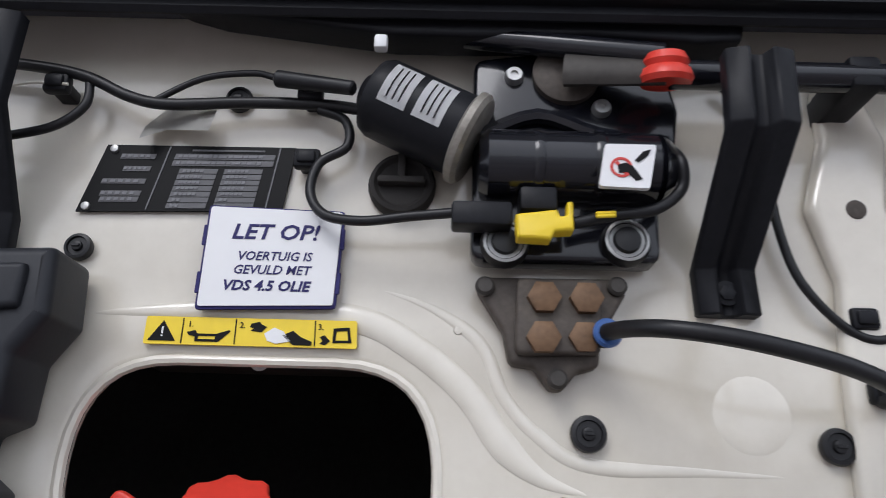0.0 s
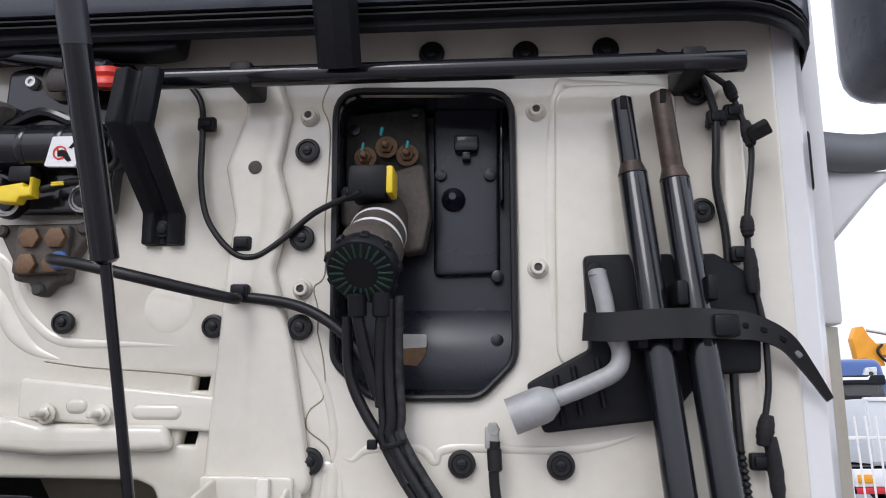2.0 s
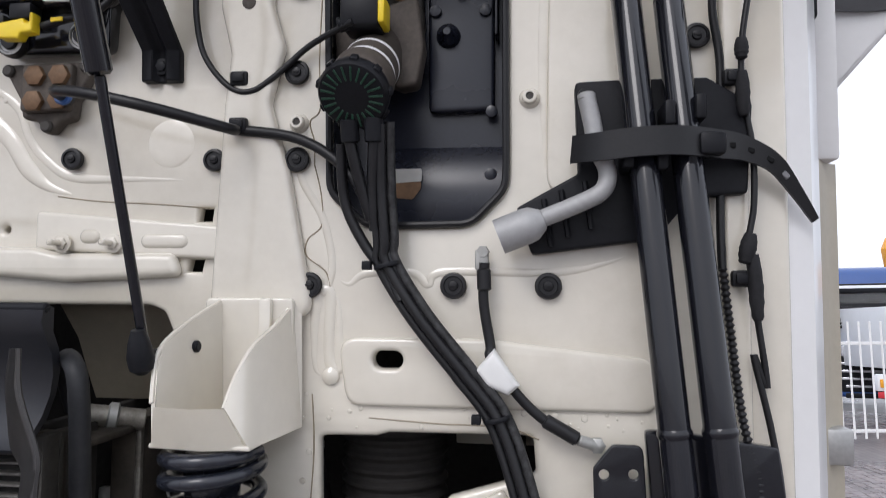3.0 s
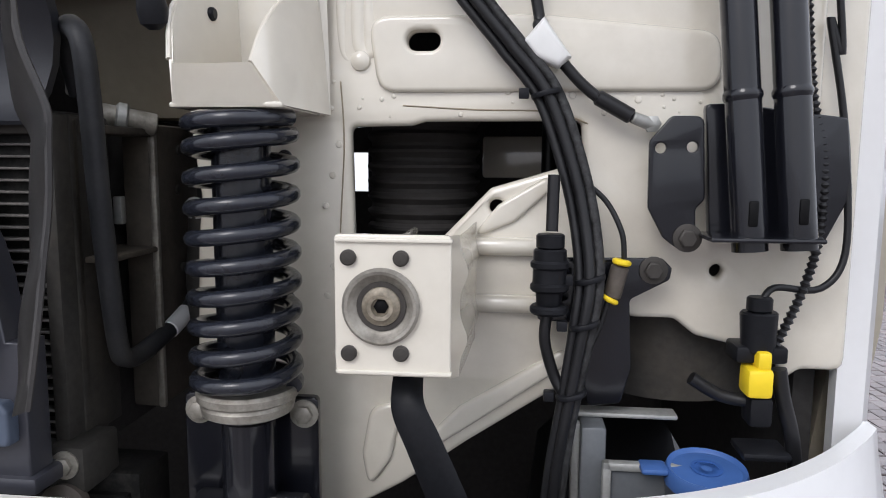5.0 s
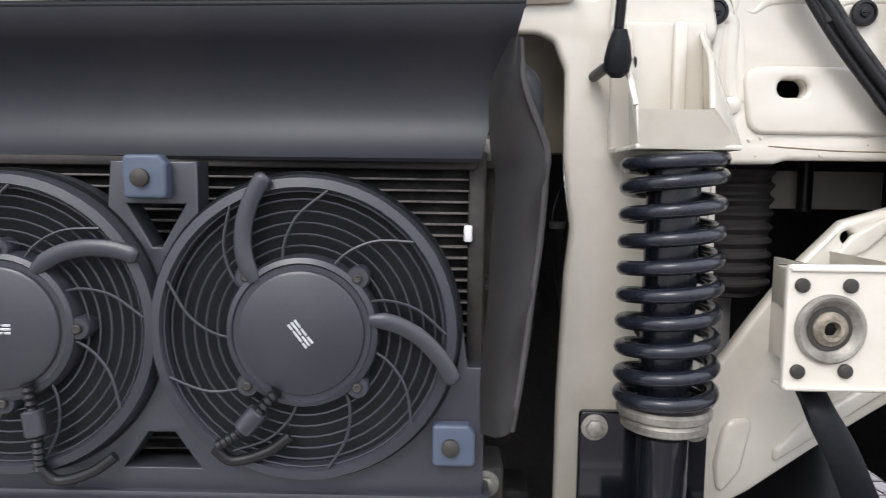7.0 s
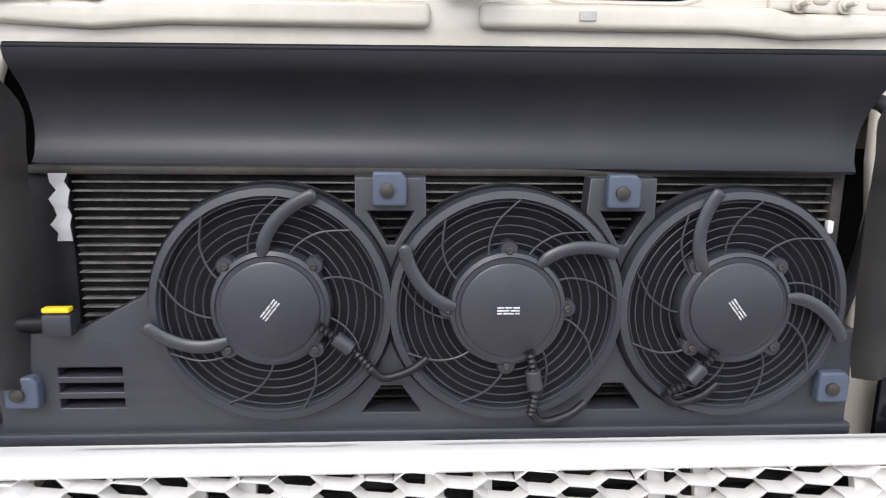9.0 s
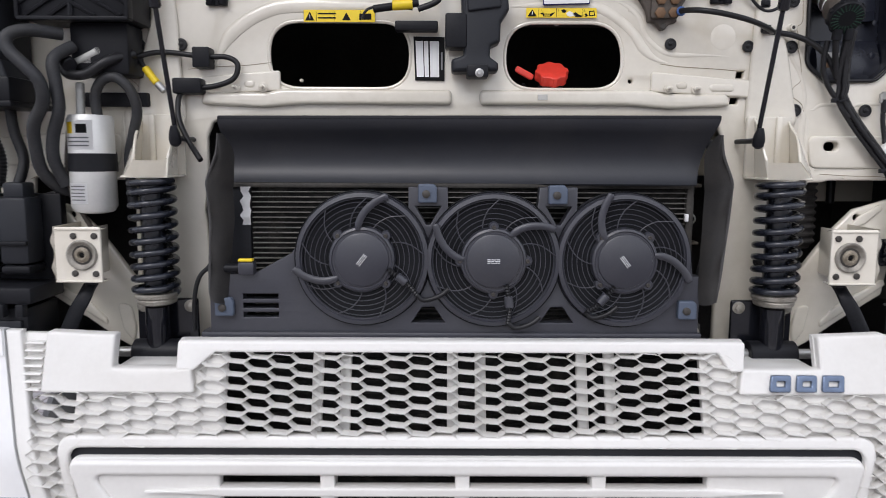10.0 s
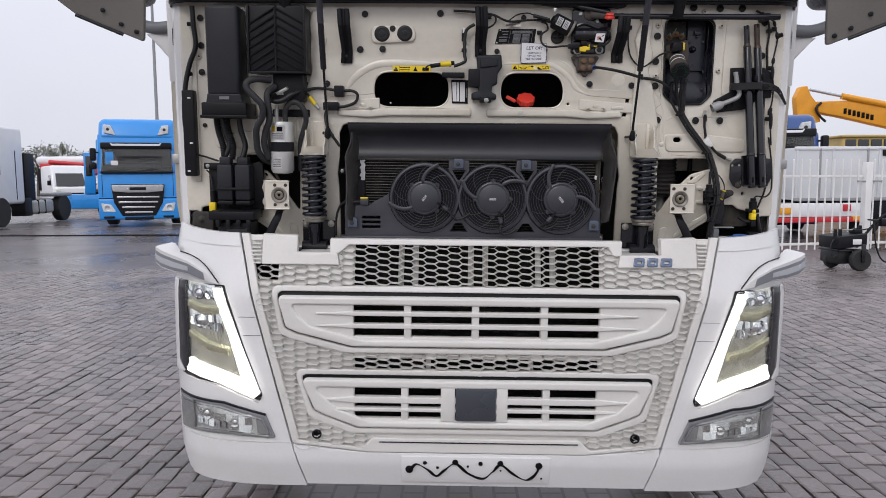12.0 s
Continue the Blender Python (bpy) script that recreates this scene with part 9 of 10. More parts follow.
# ---- the yard: what stands round the truck ----
YARDGREY = material("dull_grey_paint", (0.3, 0.3, 0.31), 0.5, vary=0.1, grain=40, bump=0.02)
FARWHITE = material("white_vehicle_paint", (0.75, 0.76, 0.78), 0.35, vary=0.05, scale=2, grain=30, bump=0.0, coat=0.3)
FARBLUE = material("bright_blue_paint", (0.012, 0.27, 0.74), 0.3, vary=0.08, scale=2, grain=30, bump=0.0, coat=0.5)
DEEPBLUE = material("deep_blue_paint", (0.02, 0.07, 0.24), 0.3, vary=0.08, scale=2, grain=30, bump=0.0, coat=0.5)
ORANGE = material("orange_machine_paint", (0.78, 0.33, 0.02), 0.45, vary=0.12, scale=2, grain=30, bump=0.02)
CABTAN = material("tan_cab_paint", (0.5, 0.36, 0.12), 0.45, vary=0.1, scale=2, bump=0.02)
FENCE = material("white_fence_paint", (0.78, 0.78, 0.77), 0.45, vary=0.06, scale=3, grain=60, bump=0.03, dirt=(0.5, 0.45, 0.38), dirt_amount=0.25)
CONTAINER = material("pale_grey_box", (0.62, 0.64, 0.66), 0.45, vary=0.05, scale=1.5, grain=30, bump=0.02, dirt=(0.4, 0.38, 0.34), dirt_amount=0.3)
TYRE = material("tyre_rubber", (0.02, 0.02, 0.02), 0.75, vary=0.3, grain=60, bump=0.1)
LEAF = material("dull_foliage", (0.12, 0.13, 0.09), 0.8, vary=0.35, scale=0.8, grain=9, bump=0.1)
BARK = material("bark", (0.09, 0.075, 0.06), 0.8, vary=0.3, scale=3, grain=30, bump=0.2)
SIGNRED = material("red_paint", (0.55, 0.03, 0.04), 0.45, vary=0.1, bump=0.0)
AMBER = material("amber_lens", (0.8, 0.35, 0.02), 0.3, vary=0.05, bump=0.0)


def yard_wheel(parent, x, y, z, r, w, rim=ALU):
    tyre = part("wheel", lathe([(r * 0.62, 0), (r * 0.95, 0), (r, w * 0.1), (r, w * 0.9), (r * 0.95, w), (r * 0.62, w)], (x - w / 2, y, z), (1, 0, 0), 28), TYRE, parent)
    part("rim", lathe([(r * 0.62, 0.01), (r * 0.6, 0.05), (r * 0.3, 0.06), (r * 0.25, 0.02), (0.01, 0.02)], (x - w / 2, y, z), (1, 0, 0), 24), rim, tyre)
    return tyre


BRIGHT = material("bright_trim", (0.55, 0.56, 0.58), 0.25, metal=0.7, vary=0.1, scale=8, bump=0)


FARLAMP = material("far_lamp_glass", (0.60, 0.62, 0.63), 0.15, vary=0.25, scale=9, grain=20, bump=0.05, coat=0.6)


def tractor_unit(name, label, at, paint, tall=3.5):
    """A parked lorry cab that faces the viewer, at its ground point."""
    t = ground_thing(name, label, "truck", at, "parked trucks")
    w = 1.25
    low = box(-w, w, 0, 1.9, 0.42, 1.80, 0.07, 4)
    part("lower_body", low, paint, t)
    up = box(-w, w, 0, 1.9, 1.72, tall - 0.45, 0.16, 5)
    for v in up.verts:
        if v.co.y < 0.5:
            v.co.y += 0.14 * (v.co.z - 1.7)
    part("cab", up, paint, t)
    roof = box(-w + 0.03, w - 0.03, 0.15, 1.9, tall - 0.75, tall, 0.2, 5)
    for v in roof.verts:
        if v.co.y < 0.8:
            v.co.y += 0.45 * max(0, v.co.z - tall + 0.6)
    part("roof_spoiler", roof, paint, t)
    ws = mesh_bm([(-1.12, -0.015, 1.85), (1.12, -0.015, 1.85), (1.06, 0.07, 2.58), (-1.06, 0.07, 2.58), (-1.12, 0.06, 1.85), (1.12, 0.06, 1.85), (1.06, 0.16, 2.58), (-1.06, 0.16, 2.58)], [(0, 1, 2, 3), (7, 6, 5, 4), (0, 4, 5, 1), (1, 5, 6, 2), (2, 6, 7, 3), (3, 7, 4, 0)])
    part("cab_interior", ws, BLACK, t, "dim cab interior", smooth=False)
    part("dashboard", box(-1.08, 1.08, -0.055, 0.0, 1.86, 2.02, 0.02), BLACK, t, "dark dashboard")
    part("rear_wall_window", box(-0.62, 0.80, -0.035, 0.05, 2.10, 2.36, 0.02), BLACK, t)
    part("inner_pillar", box(-0.98, -0.72, -0.035, 0.05, 2.08, 2.50, 0.03), paint, t)
    pane = mesh_bm([(-1.13, -0.085, 1.84), (1.13, -0.085, 1.84), (1.07, 0.0, 2.59), (-1.07, 0.0, 2.59), (-1.13, -0.075, 1.84), (1.13, -0.075, 1.84), (1.07, 0.010, 2.59), (-1.07, 0.010, 2.59)], [(0, 1, 2, 3), (7, 6, 5, 4), (0, 4, 5, 1), (1, 5, 6, 2), (2, 6, 7, 3), (3, 7, 4, 0)])
    part("windscreen", pane, GLASS, t, "clear windscreen", smooth=False).visible_shadow = False
    for x in (-0.55, 0.35):
        part("wiper", rod((x - 0.35, -0.10, 1.86), (x + 0.35, -0.095, 1.93), 0.014, seg=6), BLACK, t)
    part("visor", box(-1.10, 1.10, -0.10, 0.15, 2.60, 2.80, 0.04, 3), BLACK, t, "dark sun visor")
    part("visor_stripe", plate([rounded([(-0.80, 2.79), (-0.74, 2.69), (0.74, 2.69), (0.80, 2.79), (0.72, 2.755), (-0.72, 2.755)], 0.006, 2)], -0.115, 0.03, 0.004), FARWHITE, t)
    part("wiper_trough", box(-1.13, 1.13, -0.095, 0.02, 1.78, 1.85, 0.02), BLACK, t)
    part("brow", box(-1.10, 1.10, -0.03, 0.15, 2.585, 2.62, 0.01), BLACK, t)
    part("seat_sign", box(-0.80, -0.58, -0.062, -0.045, 2.05, 2.20, 0.005), LABEL, t, "white card behind the windscreen")
    part("grille_back", plate([rounded([(-0.84, 1.42), (0.84, 1.42), (0.76, 0.80), (0.52, 0.36), (-0.52, 0.36), (-0.76, 0.80)], 0.05, 3)], -0.075, 0.09, 0.02), BLACK, t)
    part("grille_bar", plate([rounded([(-0.82, 1.40), (0.82, 1.40), (0.78, 1.18), (0.30, 1.14), (-0.30, 1.14), (-0.78, 1.18)], 0.04, 3)], -0.105, 0.05, 0.015), BRIGHT, t, "bright grille bar")
    for k, half_w in enumerate((0.66, 0.62, 0.52, 0.44)):
        part("grille_slat", box(-half_w, half_w, -0.095, -0.05, 0.96 - 0.17 * k, 1.02 - 0.17 * k, 0.012), BRIGHT, t, "bright slat")
    part("badge_bar", box(-0.26, 0.26, -0.125, -0.09, 1.22, 1.32, 0.02), BLACK, t)
    part("bumper", box(-w, w, -0.05, 0.4, 0.24, 0.94, 0.06, 4), paint, t)
    part("bumper_gap", box(-w + 0.02, w - 0.02, -0.008, 0.1, 0.925, 0.965, 0.004), BLACK, t)
    part("bumper_intake", box(-0.45, 0.45, -0.075, 0.0, 0.22, 0.33, 0.02), BLACK, t)
    for s in (1, -1):
        part("headlight", plate([rounded([(s * 1.17, 0.80), (s * 0.86, 0.75), (s * 0.70, 0.49), (s * 1.10, 0.50)], 0.04, 3)], -0.075, 0.1, 0.02), FARLAMP, t, "clear headlight")
        part("headlight_bowl", lathe([(0.09, 0.0), (0.09, 0.012), (0.07, 0.004), (0.01, 0.002)], (s * 0.97, -0.074, 0.63), (0, -1, 0), 18), BRIGHT, t)
        part("door_gap", box(min(s * 1.10, s * 1.115), max(s * 1.10, s * 1.115), -0.006, 0.05, 1.0, 1.74, 0.002), BLACK, t)
        part("fog_lamp", box(min(s * 0.75, s * 1.1), max(s * 0.75, s * 1.1), -0.075, 0.0, 0.28, 0.36, 0.03), BLACK, t)
        part("roof_light", plate([rounded([(s * 0.80, tall - 0.24), (s * 1.02, tall - 0.22), (s * 1.00, tall - 0.50), (s * 0.64, tall - 0.58)], 0.03, 3)], 0.12, 0.25, 0.02), FARLAMP, t)
        part("roof_bulb", lathe([(0.05, 0.0), (0.05, 0.008), (0.01, 0.004)], (s * 0.88, 0.122, tall - 0.38), (0, -1, 0), 14), VOIDGREY, t)
        part("mirror", box(min(s * 1.28, s * 1.46), max(s * 1.28, s * 1.46), 0.05, 0.25, 2.20, 2.62, 0.05, 3), BLACK, t)
        part("lower_mirror", box(min(s * 1.28, s * 1.46), max(s * 1.28, s * 1.46), 0.05, 0.25, 1.92, 2.15, 0.05, 3), BLACK, t)
        part("mirror_arm", box(min(s * 1.2, s * 1.32), max(s * 1.2, s * 1.32), 0.12, 0.18, 2.45, 2.5, 0.01), BLACK, t)
        part("side_window", box(min(s * 1.245, s * 1.26), max(s * 1.245, s * 1.26), 0.55, 1.45, 1.85, 2.55, 0.004), SCREEN, t)
        yard_wheel(t, s * 1.05, 1.35, 0.48, 0.48, 0.32)
    part("step", box(-w, w, 0.2, 0.6, 0.30, 0.42, 0.03), BLACK, t)
    part("chassis", box(-0.45, 0.45, 1.9, 5.5, 0.65, 0.90, 0.03), BLACK, t)
    return t


# blue lorry behind the yard on one side, a deep blue one behind the fence
tractor_unit("parked_truck", "bright blue parked lorry with a chrome-barred grille", pose(-10.75, 21.2, 0, 0, 0, 16), FARBLUE, 3.62)
tractor_unit("parked_truck", "deep blue parked lorry behind the white fence", pose(8.45, 17.0, 0, 0, 0, -10), DEEPBLUE, 3.22)
back = ground_thing("parked_truck", "blue lorry with a low chassis parked behind its neighbour", "truck", pose(-14.8, 27.8, 0), "parked trucks")
part("cab", box(-0.75, 1.6, 0.0, 2.1, 0.9, 3.35, 0.12, 4), FARBLUE, back)
part("side_window", box(-0.55, -0.15, -0.02, 0.05, 1.9, 2.7, 0.02), SCREEN, back)
part("door_wing", box(-1.15, -0.70, -0.25, -0.15, 1.0, 2.75, 0.03), FARBLUE, back)
part("door_glass", box(-1.05, -0.78, -0.27, -0.24, 1.75, 2.6, 0.02), SCREEN, back)
part("side_fairing", box(-2.4, 1.5, -0.2, 0.6, 0.35, 0.98, 0.06), FARBLUE, back)
for x in (-0.55, 1.0):
    yard_wheel(back, x, 0.3, 0.48, 0.48, 0.32)
part("rear_deck", box(-1.25, -0.8, -0.1, 0.9, 0.98, 1.10, 0.03), BLACK, back)


def white_lorry():
    """A white lorry parked across the view, cab to one end, low chassis behind."""
    t = ground_thing("parked_truck", "white parked lorry seen from its side with a bare chassis", "truck", pose(-15.3, 21.2, 0, 0, 0, 94), "parked trucks")
    part("cab", box(-1.2, 1.3, 0, 2.4, 0.75, 3.4, 0.12, 4), FARWHITE, t)
    part("side_window", box(-1.05, -0.2, -0.02, 0.04, 1.75, 2.5, 0.03), SCREEN, t)
    part("door_line", box(0.72, 0.76, -0.01, 0.03, 0.9, 2.6, 0.005), BLACK, t)
    part("gaiter", box(1.42, 2.1, 0.05, 2.3, 0.85, 2.55, 0.04), BLACK, t, "black curtain behind the cab")
    part("chassis", box(1.2, 5.2, 0.5, 1.9, 0.62, 0.85, 0.03), BLACK, t)
    part("fuel_tank", box(1.75, 3.25, -0.02, 0.65, 0.35, 0.85, 0.10, 4), ALU, t, "alloy fuel tank")
    for x in (2.1, 2.6):
        part("tank_strap", box(x - 0.03, x + 0.03, -0.035, 0.66, 0.34, 0.86, 0.02), BLACK, t)
    part("step_box", box(1.2, 1.7, -0.01, 0.5, 0.30, 0.95, 0.04), BLACK, t)
    part("mudguard", box(3.5, 4.75, -0.02, 0.65, 0.95, 1.10, 0.06, 3), YARDGREY, t)
    for x in (-0.2, 4.1):
        tyre = part("wheel", lathe([(0.30, 0), (0.47, 0), (0.5, 0.03), (0.5, 0.29), (0.47, 0.32), (0.3, 0.32)], (x, -0.02, 0.5), (0, 1, 0), 32), TYRE, t)
        part("rim", lathe([(0.3, 0.01), (0.28, 0.06), (0.14, 0.03), (0.01, 0.02)], (x, -0.02, 0.5), (0, 1, 0), 26), BLACK if x > 1 else ALU, tyre)


white_lorry()


def white_van(at):
    t = ground_thing("parked_van", "white high-roofed delivery van parked in the yard", "van", at, "parked vans")
    bm = box(-1.0, 1.0, 0.0, 5.2, 0.35, 2.55, 0.16, 4)
    for v in bm.verts:
        if v.co.y < 1.2:
            v.co.y += max(0.0, v.co.z - 1.15) * 0.85 if v.co.z > 1.15 else 0
    part("body", bm, FARWHITE, t)
    part("bonnet", box(-0.95, 0.95, -0.35, 0.5, 0.45, 1.22, 0.16, 4), FARWHITE, t)
    ws = mesh_bm([(-0.82, 0.10, 1.28), (0.82, 0.10, 1.28), (0.76, 0.78, 2.05), (-0.76, 0.78, 2.05), (-0.82, 0.2, 1.28), (0.82, 0.2, 1.28), (0.76, 0.88, 2.05), (-0.76, 0.88, 2.05)], [(0, 1, 2, 3), (7, 6, 5, 4), (0, 4, 5, 1), (1, 5, 6, 2), (2, 6, 7, 3), (3, 7, 4, 0)])
    part("windscreen", ws, SCREEN, t, smooth=False)
    part("grille", box(-0.6, 0.6, -0.38, -0.3, 0.6, 0.85, 0.02), BLACK, t)
    for s in (1, -1):
        part("side_window", box(min(s * 0.985, s * 1.01), max(s * 0.985, s * 1.01), 1.0, 1.9, 1.35, 1.95, 0.01), SCREEN, t)
        part("headlight", box(min(s * 0.65, s * 0.93), max(s * 0.65, s * 0.93), -0.37, -0.1, 0.85, 1.08, 0.04), AMBERGLASS, t)
        part("mirror", box(min(s * 1.0, s * 1.2), max(s * 1.0, s * 1.2), 0.9, 1.05, 1.3, 1.6, 0.03), BLACK, t)
        yard_wheel(t, s * 0.85, 0.75, 0.34, 0.34, 0.22)
        yard_wheel(t, s * 0.85, 4.2, 0.34, 0.34, 0.22)


white_van(pose(-23.9, 41.0, 0, 0, 0, 38))
trailer_far = ground_thing("recovery_truck", "white and red crane lorry parked far back", "truck", pose(-30.2, 48.0, 0), "parked trucks")
part("bed", box(0.0, 3.0, 0, 2.4, 0.9, 2.5, 0.05), BLACK, trailer_far)
part("tank", box(-0.2, 4.4, 0.1, 2.4, 2.75, 3.35, 0.25, 4), FARWHITE, trailer_far)
part("red_load", box(0.2, 2.6, -0.1, 2.3, 2.35, 2.85, 0.12, 3), SIGNRED, trailer_far)
part("red_cab", box(3.4, 5.4, -0.1, 2.2, 2.0, 2.75, 0.2, 3), SIGNRED, trailer_far)
part("red_boom", rod((1.0, -0.15, 2.95), (5.2, -0.15, 2.6), 0.14), SIGNRED, trailer_far)
for x in (0.5, 2.2, 4.2):
    yard_wheel(trailer_far, x, 0.4, 0.5, 0.5, 0.3)
mast = ground_thing("lamp_mast", "slim grey lighting mast", "mast", pose(-15.0, 33.0, 0))
part("pole", rod((0, 0, 0), (0, 0, 12.0), 0.09, 0.06), YARDGREY, mast)
part("lamp", box(-0.3, 0.3, -0.15, 0.15, 12.0, 12.15, 0.04), YARDGREY, mast)


def yard_tree(x, y, h, seed):
    """A thin, nearly bare tree with tufts of leaves."""
    rnd = random.Random(seed)
    t = ground_thing("tree", "thin roadside tree with sparse dull foliage", "tree", pose(x, y, 0), "far trees")
    bms = [sweep([(0, 0, 0), (0.05, 0, h * 0.3), (0.0, 0.1, h * 0.7), (0.1, 0, h * 0.92)], lambda u: 0.16 * (1 - 0.85 * u), 8)]
    tips = []
    for k in range(16):
        z0 = h * rnd.uniform(0.3, 0.75)
        a = rnd.uniform(0, 6.28)
        ln = h * rnd.uniform(0.10, 0.24)
        tip = (math.cos(a) * ln, math.sin(a) * ln, z0 + ln * rnd.uniform(0.4, 1.0))
        tips.append(tip)
        bms.append(sweep([(0, 0, z0), (tip[0] * 0.5, tip[1] * 0.5, (z0 + tip[2]) / 2 - 0.05), tip], lambda u: 0.05 * (1 - 0.8 * u), 5))
    part("trunk", join(*bms), BARK, t)
    verts, faces = [], []
    for tip in tips + [(0.1, 0, h * 0.9)]:
        for k in range(120):
            c = Vector(tip) + Vector((rnd.gauss(0, 0.34), rnd.gauss(0, 0.34), rnd.gauss(0, 0.3)))
            q = Euler((rnd.uniform(0, 6), rnd.uniform(0, 6), rnd.uniform(0, 6))).to_matrix()
            i = len(verts)
            sz = rnd.uniform(0.05, 0.12)
            for dx, dy in ((-1, 0), (0, -0.6), (1, 0), (0, 0.6)):
                verts.append(tuple(c + q @ Vector((dx * sz, dy * sz, 0))))
            faces.append((i, i + 1, i + 2, i + 3))
    part("crown", mesh_bm(verts, faces), LEAF, t, smooth=False)


for i, ((x, ztop), y) in enumerate((((-44.6, 5.43), 72), ((-41.8, 5.78), 72), ((-41.4, 4.63), 75), ((-50.2, 5.35), 74))):
    yard_tree(x, y, ztop, i)

# palisade fence with its gate post
FX0, FY0, FX1, FY1 = 5.2, 11.55, 11.5, 12.6
fence = ground_thing("palisade_fence", "white painted steel bar fence with a square gate post", "fence", pose(0, 0, 0))
flen = math.hypot(FX1 - FX0, FY1 - FY0)
fdx, fdy = (FX1 - FX0) / flen, (FY1 - FY0) / flen
turn = Matrix.Rotation(math.atan2(fdy, fdx), 4, "Z")
gate_at = 3.05
k = 0.0
bar_me = box(-0.017, 0.017, -0.012, 0.012, 0.05, 1.86, 0.008, 1)
bar_mesh = bpy.data.meshes.new("fence_bar")
bar_me.to_mesh(bar_mesh)
bar_me.free()
bar_mesh.materials.append(FENCE)
while k < flen:
    if abs(k - gate_at) > 0.14:
        ob = new("fence_bar", bar_mesh)
        ob.parent = fence
        ob.matrix_basis = Matrix.Translation((FX0 + fdx * k, FY0 + fdy * k, 0)) @ turn
    k += 0.178
for z in (0.17, 1.52):
    bm = box(0, flen, 0.012, 0.05, z - 0.025, z + 0.025, 0.005, 1)
    part("rail", moved(bm, Matrix.Translation((FX0, FY0, 0)) @ turn), FENCE, fence)
bm = box(gate_at - 0.07, gate_at + 0.07, -0.07, 0.07, 0, 1.80, 0.01)
part("gate_post", moved(bm, Matrix.Translation((FX0, FY0, 0)) @ turn), FENCE, fence)
part("gate_bolt", moved(box(gate_at - 0.25, gate_at + 0.3, -0.06, -0.03, 1.40, 1.44, 0.01), Matrix.Translation((FX0, FY0, 0)) @ turn), ALU, fence)

lorry_box = ground_thing("box_trailer", "pale grey box trailer behind the fence with a striped bumper", "trailer", pose(8.2, 15.1, 0, 0, 0, 6), "parked trailers")
part("box", box(0.0, 7.5, 0, 2.4, 0.95, 2.22, 0.02), CONTAINER, lorry_box)
for x in (0.02, 0.62, 0.95, 1.85, 2.15, 2.9, 4.2, 5.4, 6.6):
    part("door_post", box(x, x + 0.05, -0.03, 0.02, 0.95, 2.22, 0.008), YARDGREY if x in (0.62, 1.85) else CONTAINER, lorry_box)
part("top_rail", box(0.0, 7.5, -0.03, 0.05, 2.17, 2.25, 0.01), FARWHITE, lorry_box)
part("bottom_rail", box(0.0, 7.5, -0.04, 0.05, 0.92, 1.00, 0.01), YARDGREY, lorry_box)
part("bumper", box(-0.6, 1.6, -0.35, -0.25, 0.55, 0.88, 0.02), FARWHITE, lorry_box)
part("striped_bar", box(-0.6, 1.6, -0.37, -0.34, 0.42, 0.54, 0.005), SIGNRED, lorry_box, "red bar")
part("lamp", box(1.05, 1.25, -0.38, -0.30, 0.68, 0.85, 0.02), SIGNRED, lorry_box)
part("lamp", box(1.3, 1.5, -0.38, -0.30, 0.45, 0.56, 0.02), AMBER, lorry_box)
part("plate", box(-0.55, -0.25, -0.38, -0.33, 0.62, 0.78, 0.01), AMBER, lorry_box)
part("cabinet_window", box(2.25, 2.85, -0.035, 0.0, 2.02, 2.16, 0.02), BLACK, lorry_box)
for x in (2.2, 3.4, 5.0):
    yard_wheel(lorry_box, x, 0.5, 0.45, 0.45, 0.3)
part("under_frame", box(1.7, 7.5, 0.0, 2.2, 0.45, 0.92, 0.03), BLACK, lorry_box)
EX = 15.58
ex = ground_thing("excavator", "orange excavator with its boom folded over a tan cab", "excavator", pose(EX - 0.94, 28.5, 0))
offset = lambda pts: [(x - EX, z) for x, z in pts]
part("track_base", box(1.2, 6.2, -0.5, 2.6, 0.0, 1.1, 0.15, 3), BLACK, ex)
part("body", box(1.5, 7.0, -0.3, 2.4, 1.0, 2.4, 0.12, 3), ORANGE, ex)
(cx0, cz1), (cx1, cz0) = offset([(17.22, 3.27), (19.57, 2.73)])
part("cab", box(cx0, cx1, -0.5, 1.0, 1.6, cz1 - 0.05, 0.10, 3), CABTAN, ex, "tan cab with dark windows")
for k in range(4):
    wx = cx0 + 0.12 + k * (cx1 - cx0 - 0.2) / 4
    part("cab_window", box(wx, wx + (cx1 - cx0) / 4 - 0.14, -0.55, -0.48, cz0 - 0.3, cz1 - 0.18, 0.03), SCREEN, ex)
part("cab_roof", box(cx0 - 0.1, cx1 + 0.05, -0.6, 1.1, cz1 - 0.10, cz1, 0.04), CABTAN, ex)
part("boom", plate([rounded(offset([(16.16, 4.69), (17.72, 4.74), (20.21, 4.39), (21.21, 4.22), (21.32, 2.72), (19.48, 3.54), (17.27, 4.05), (16.28, 4.24)]), 0.05, 2)], -0.3, 0.5, 0.03), ORANGE, ex, "orange boom")
part("stick", plate([rounded(offset([(15.31, 4.88), (15.51, 5.33), (15.78, 5.36), (15.94, 4.98), (16.21, 4.64), (16.40, 3.85), (16.01, 3.78), (15.72, 4.12), (15.40, 4.09)]), 0.04, 2)], -0.25, 0.4, 0.03), ORANGE, ex, "orange stick")
(pa0, pa1, pa2) = offset([(15.86, 5.19), (17.20, 4.91), (19.41, 4.48)])
part("piston", rod((pa0[0], -0.3, pa0[1]), (pa1[0], -0.3, pa1[1]), 0.06), BRIGHT, ex, "steel piston rod")
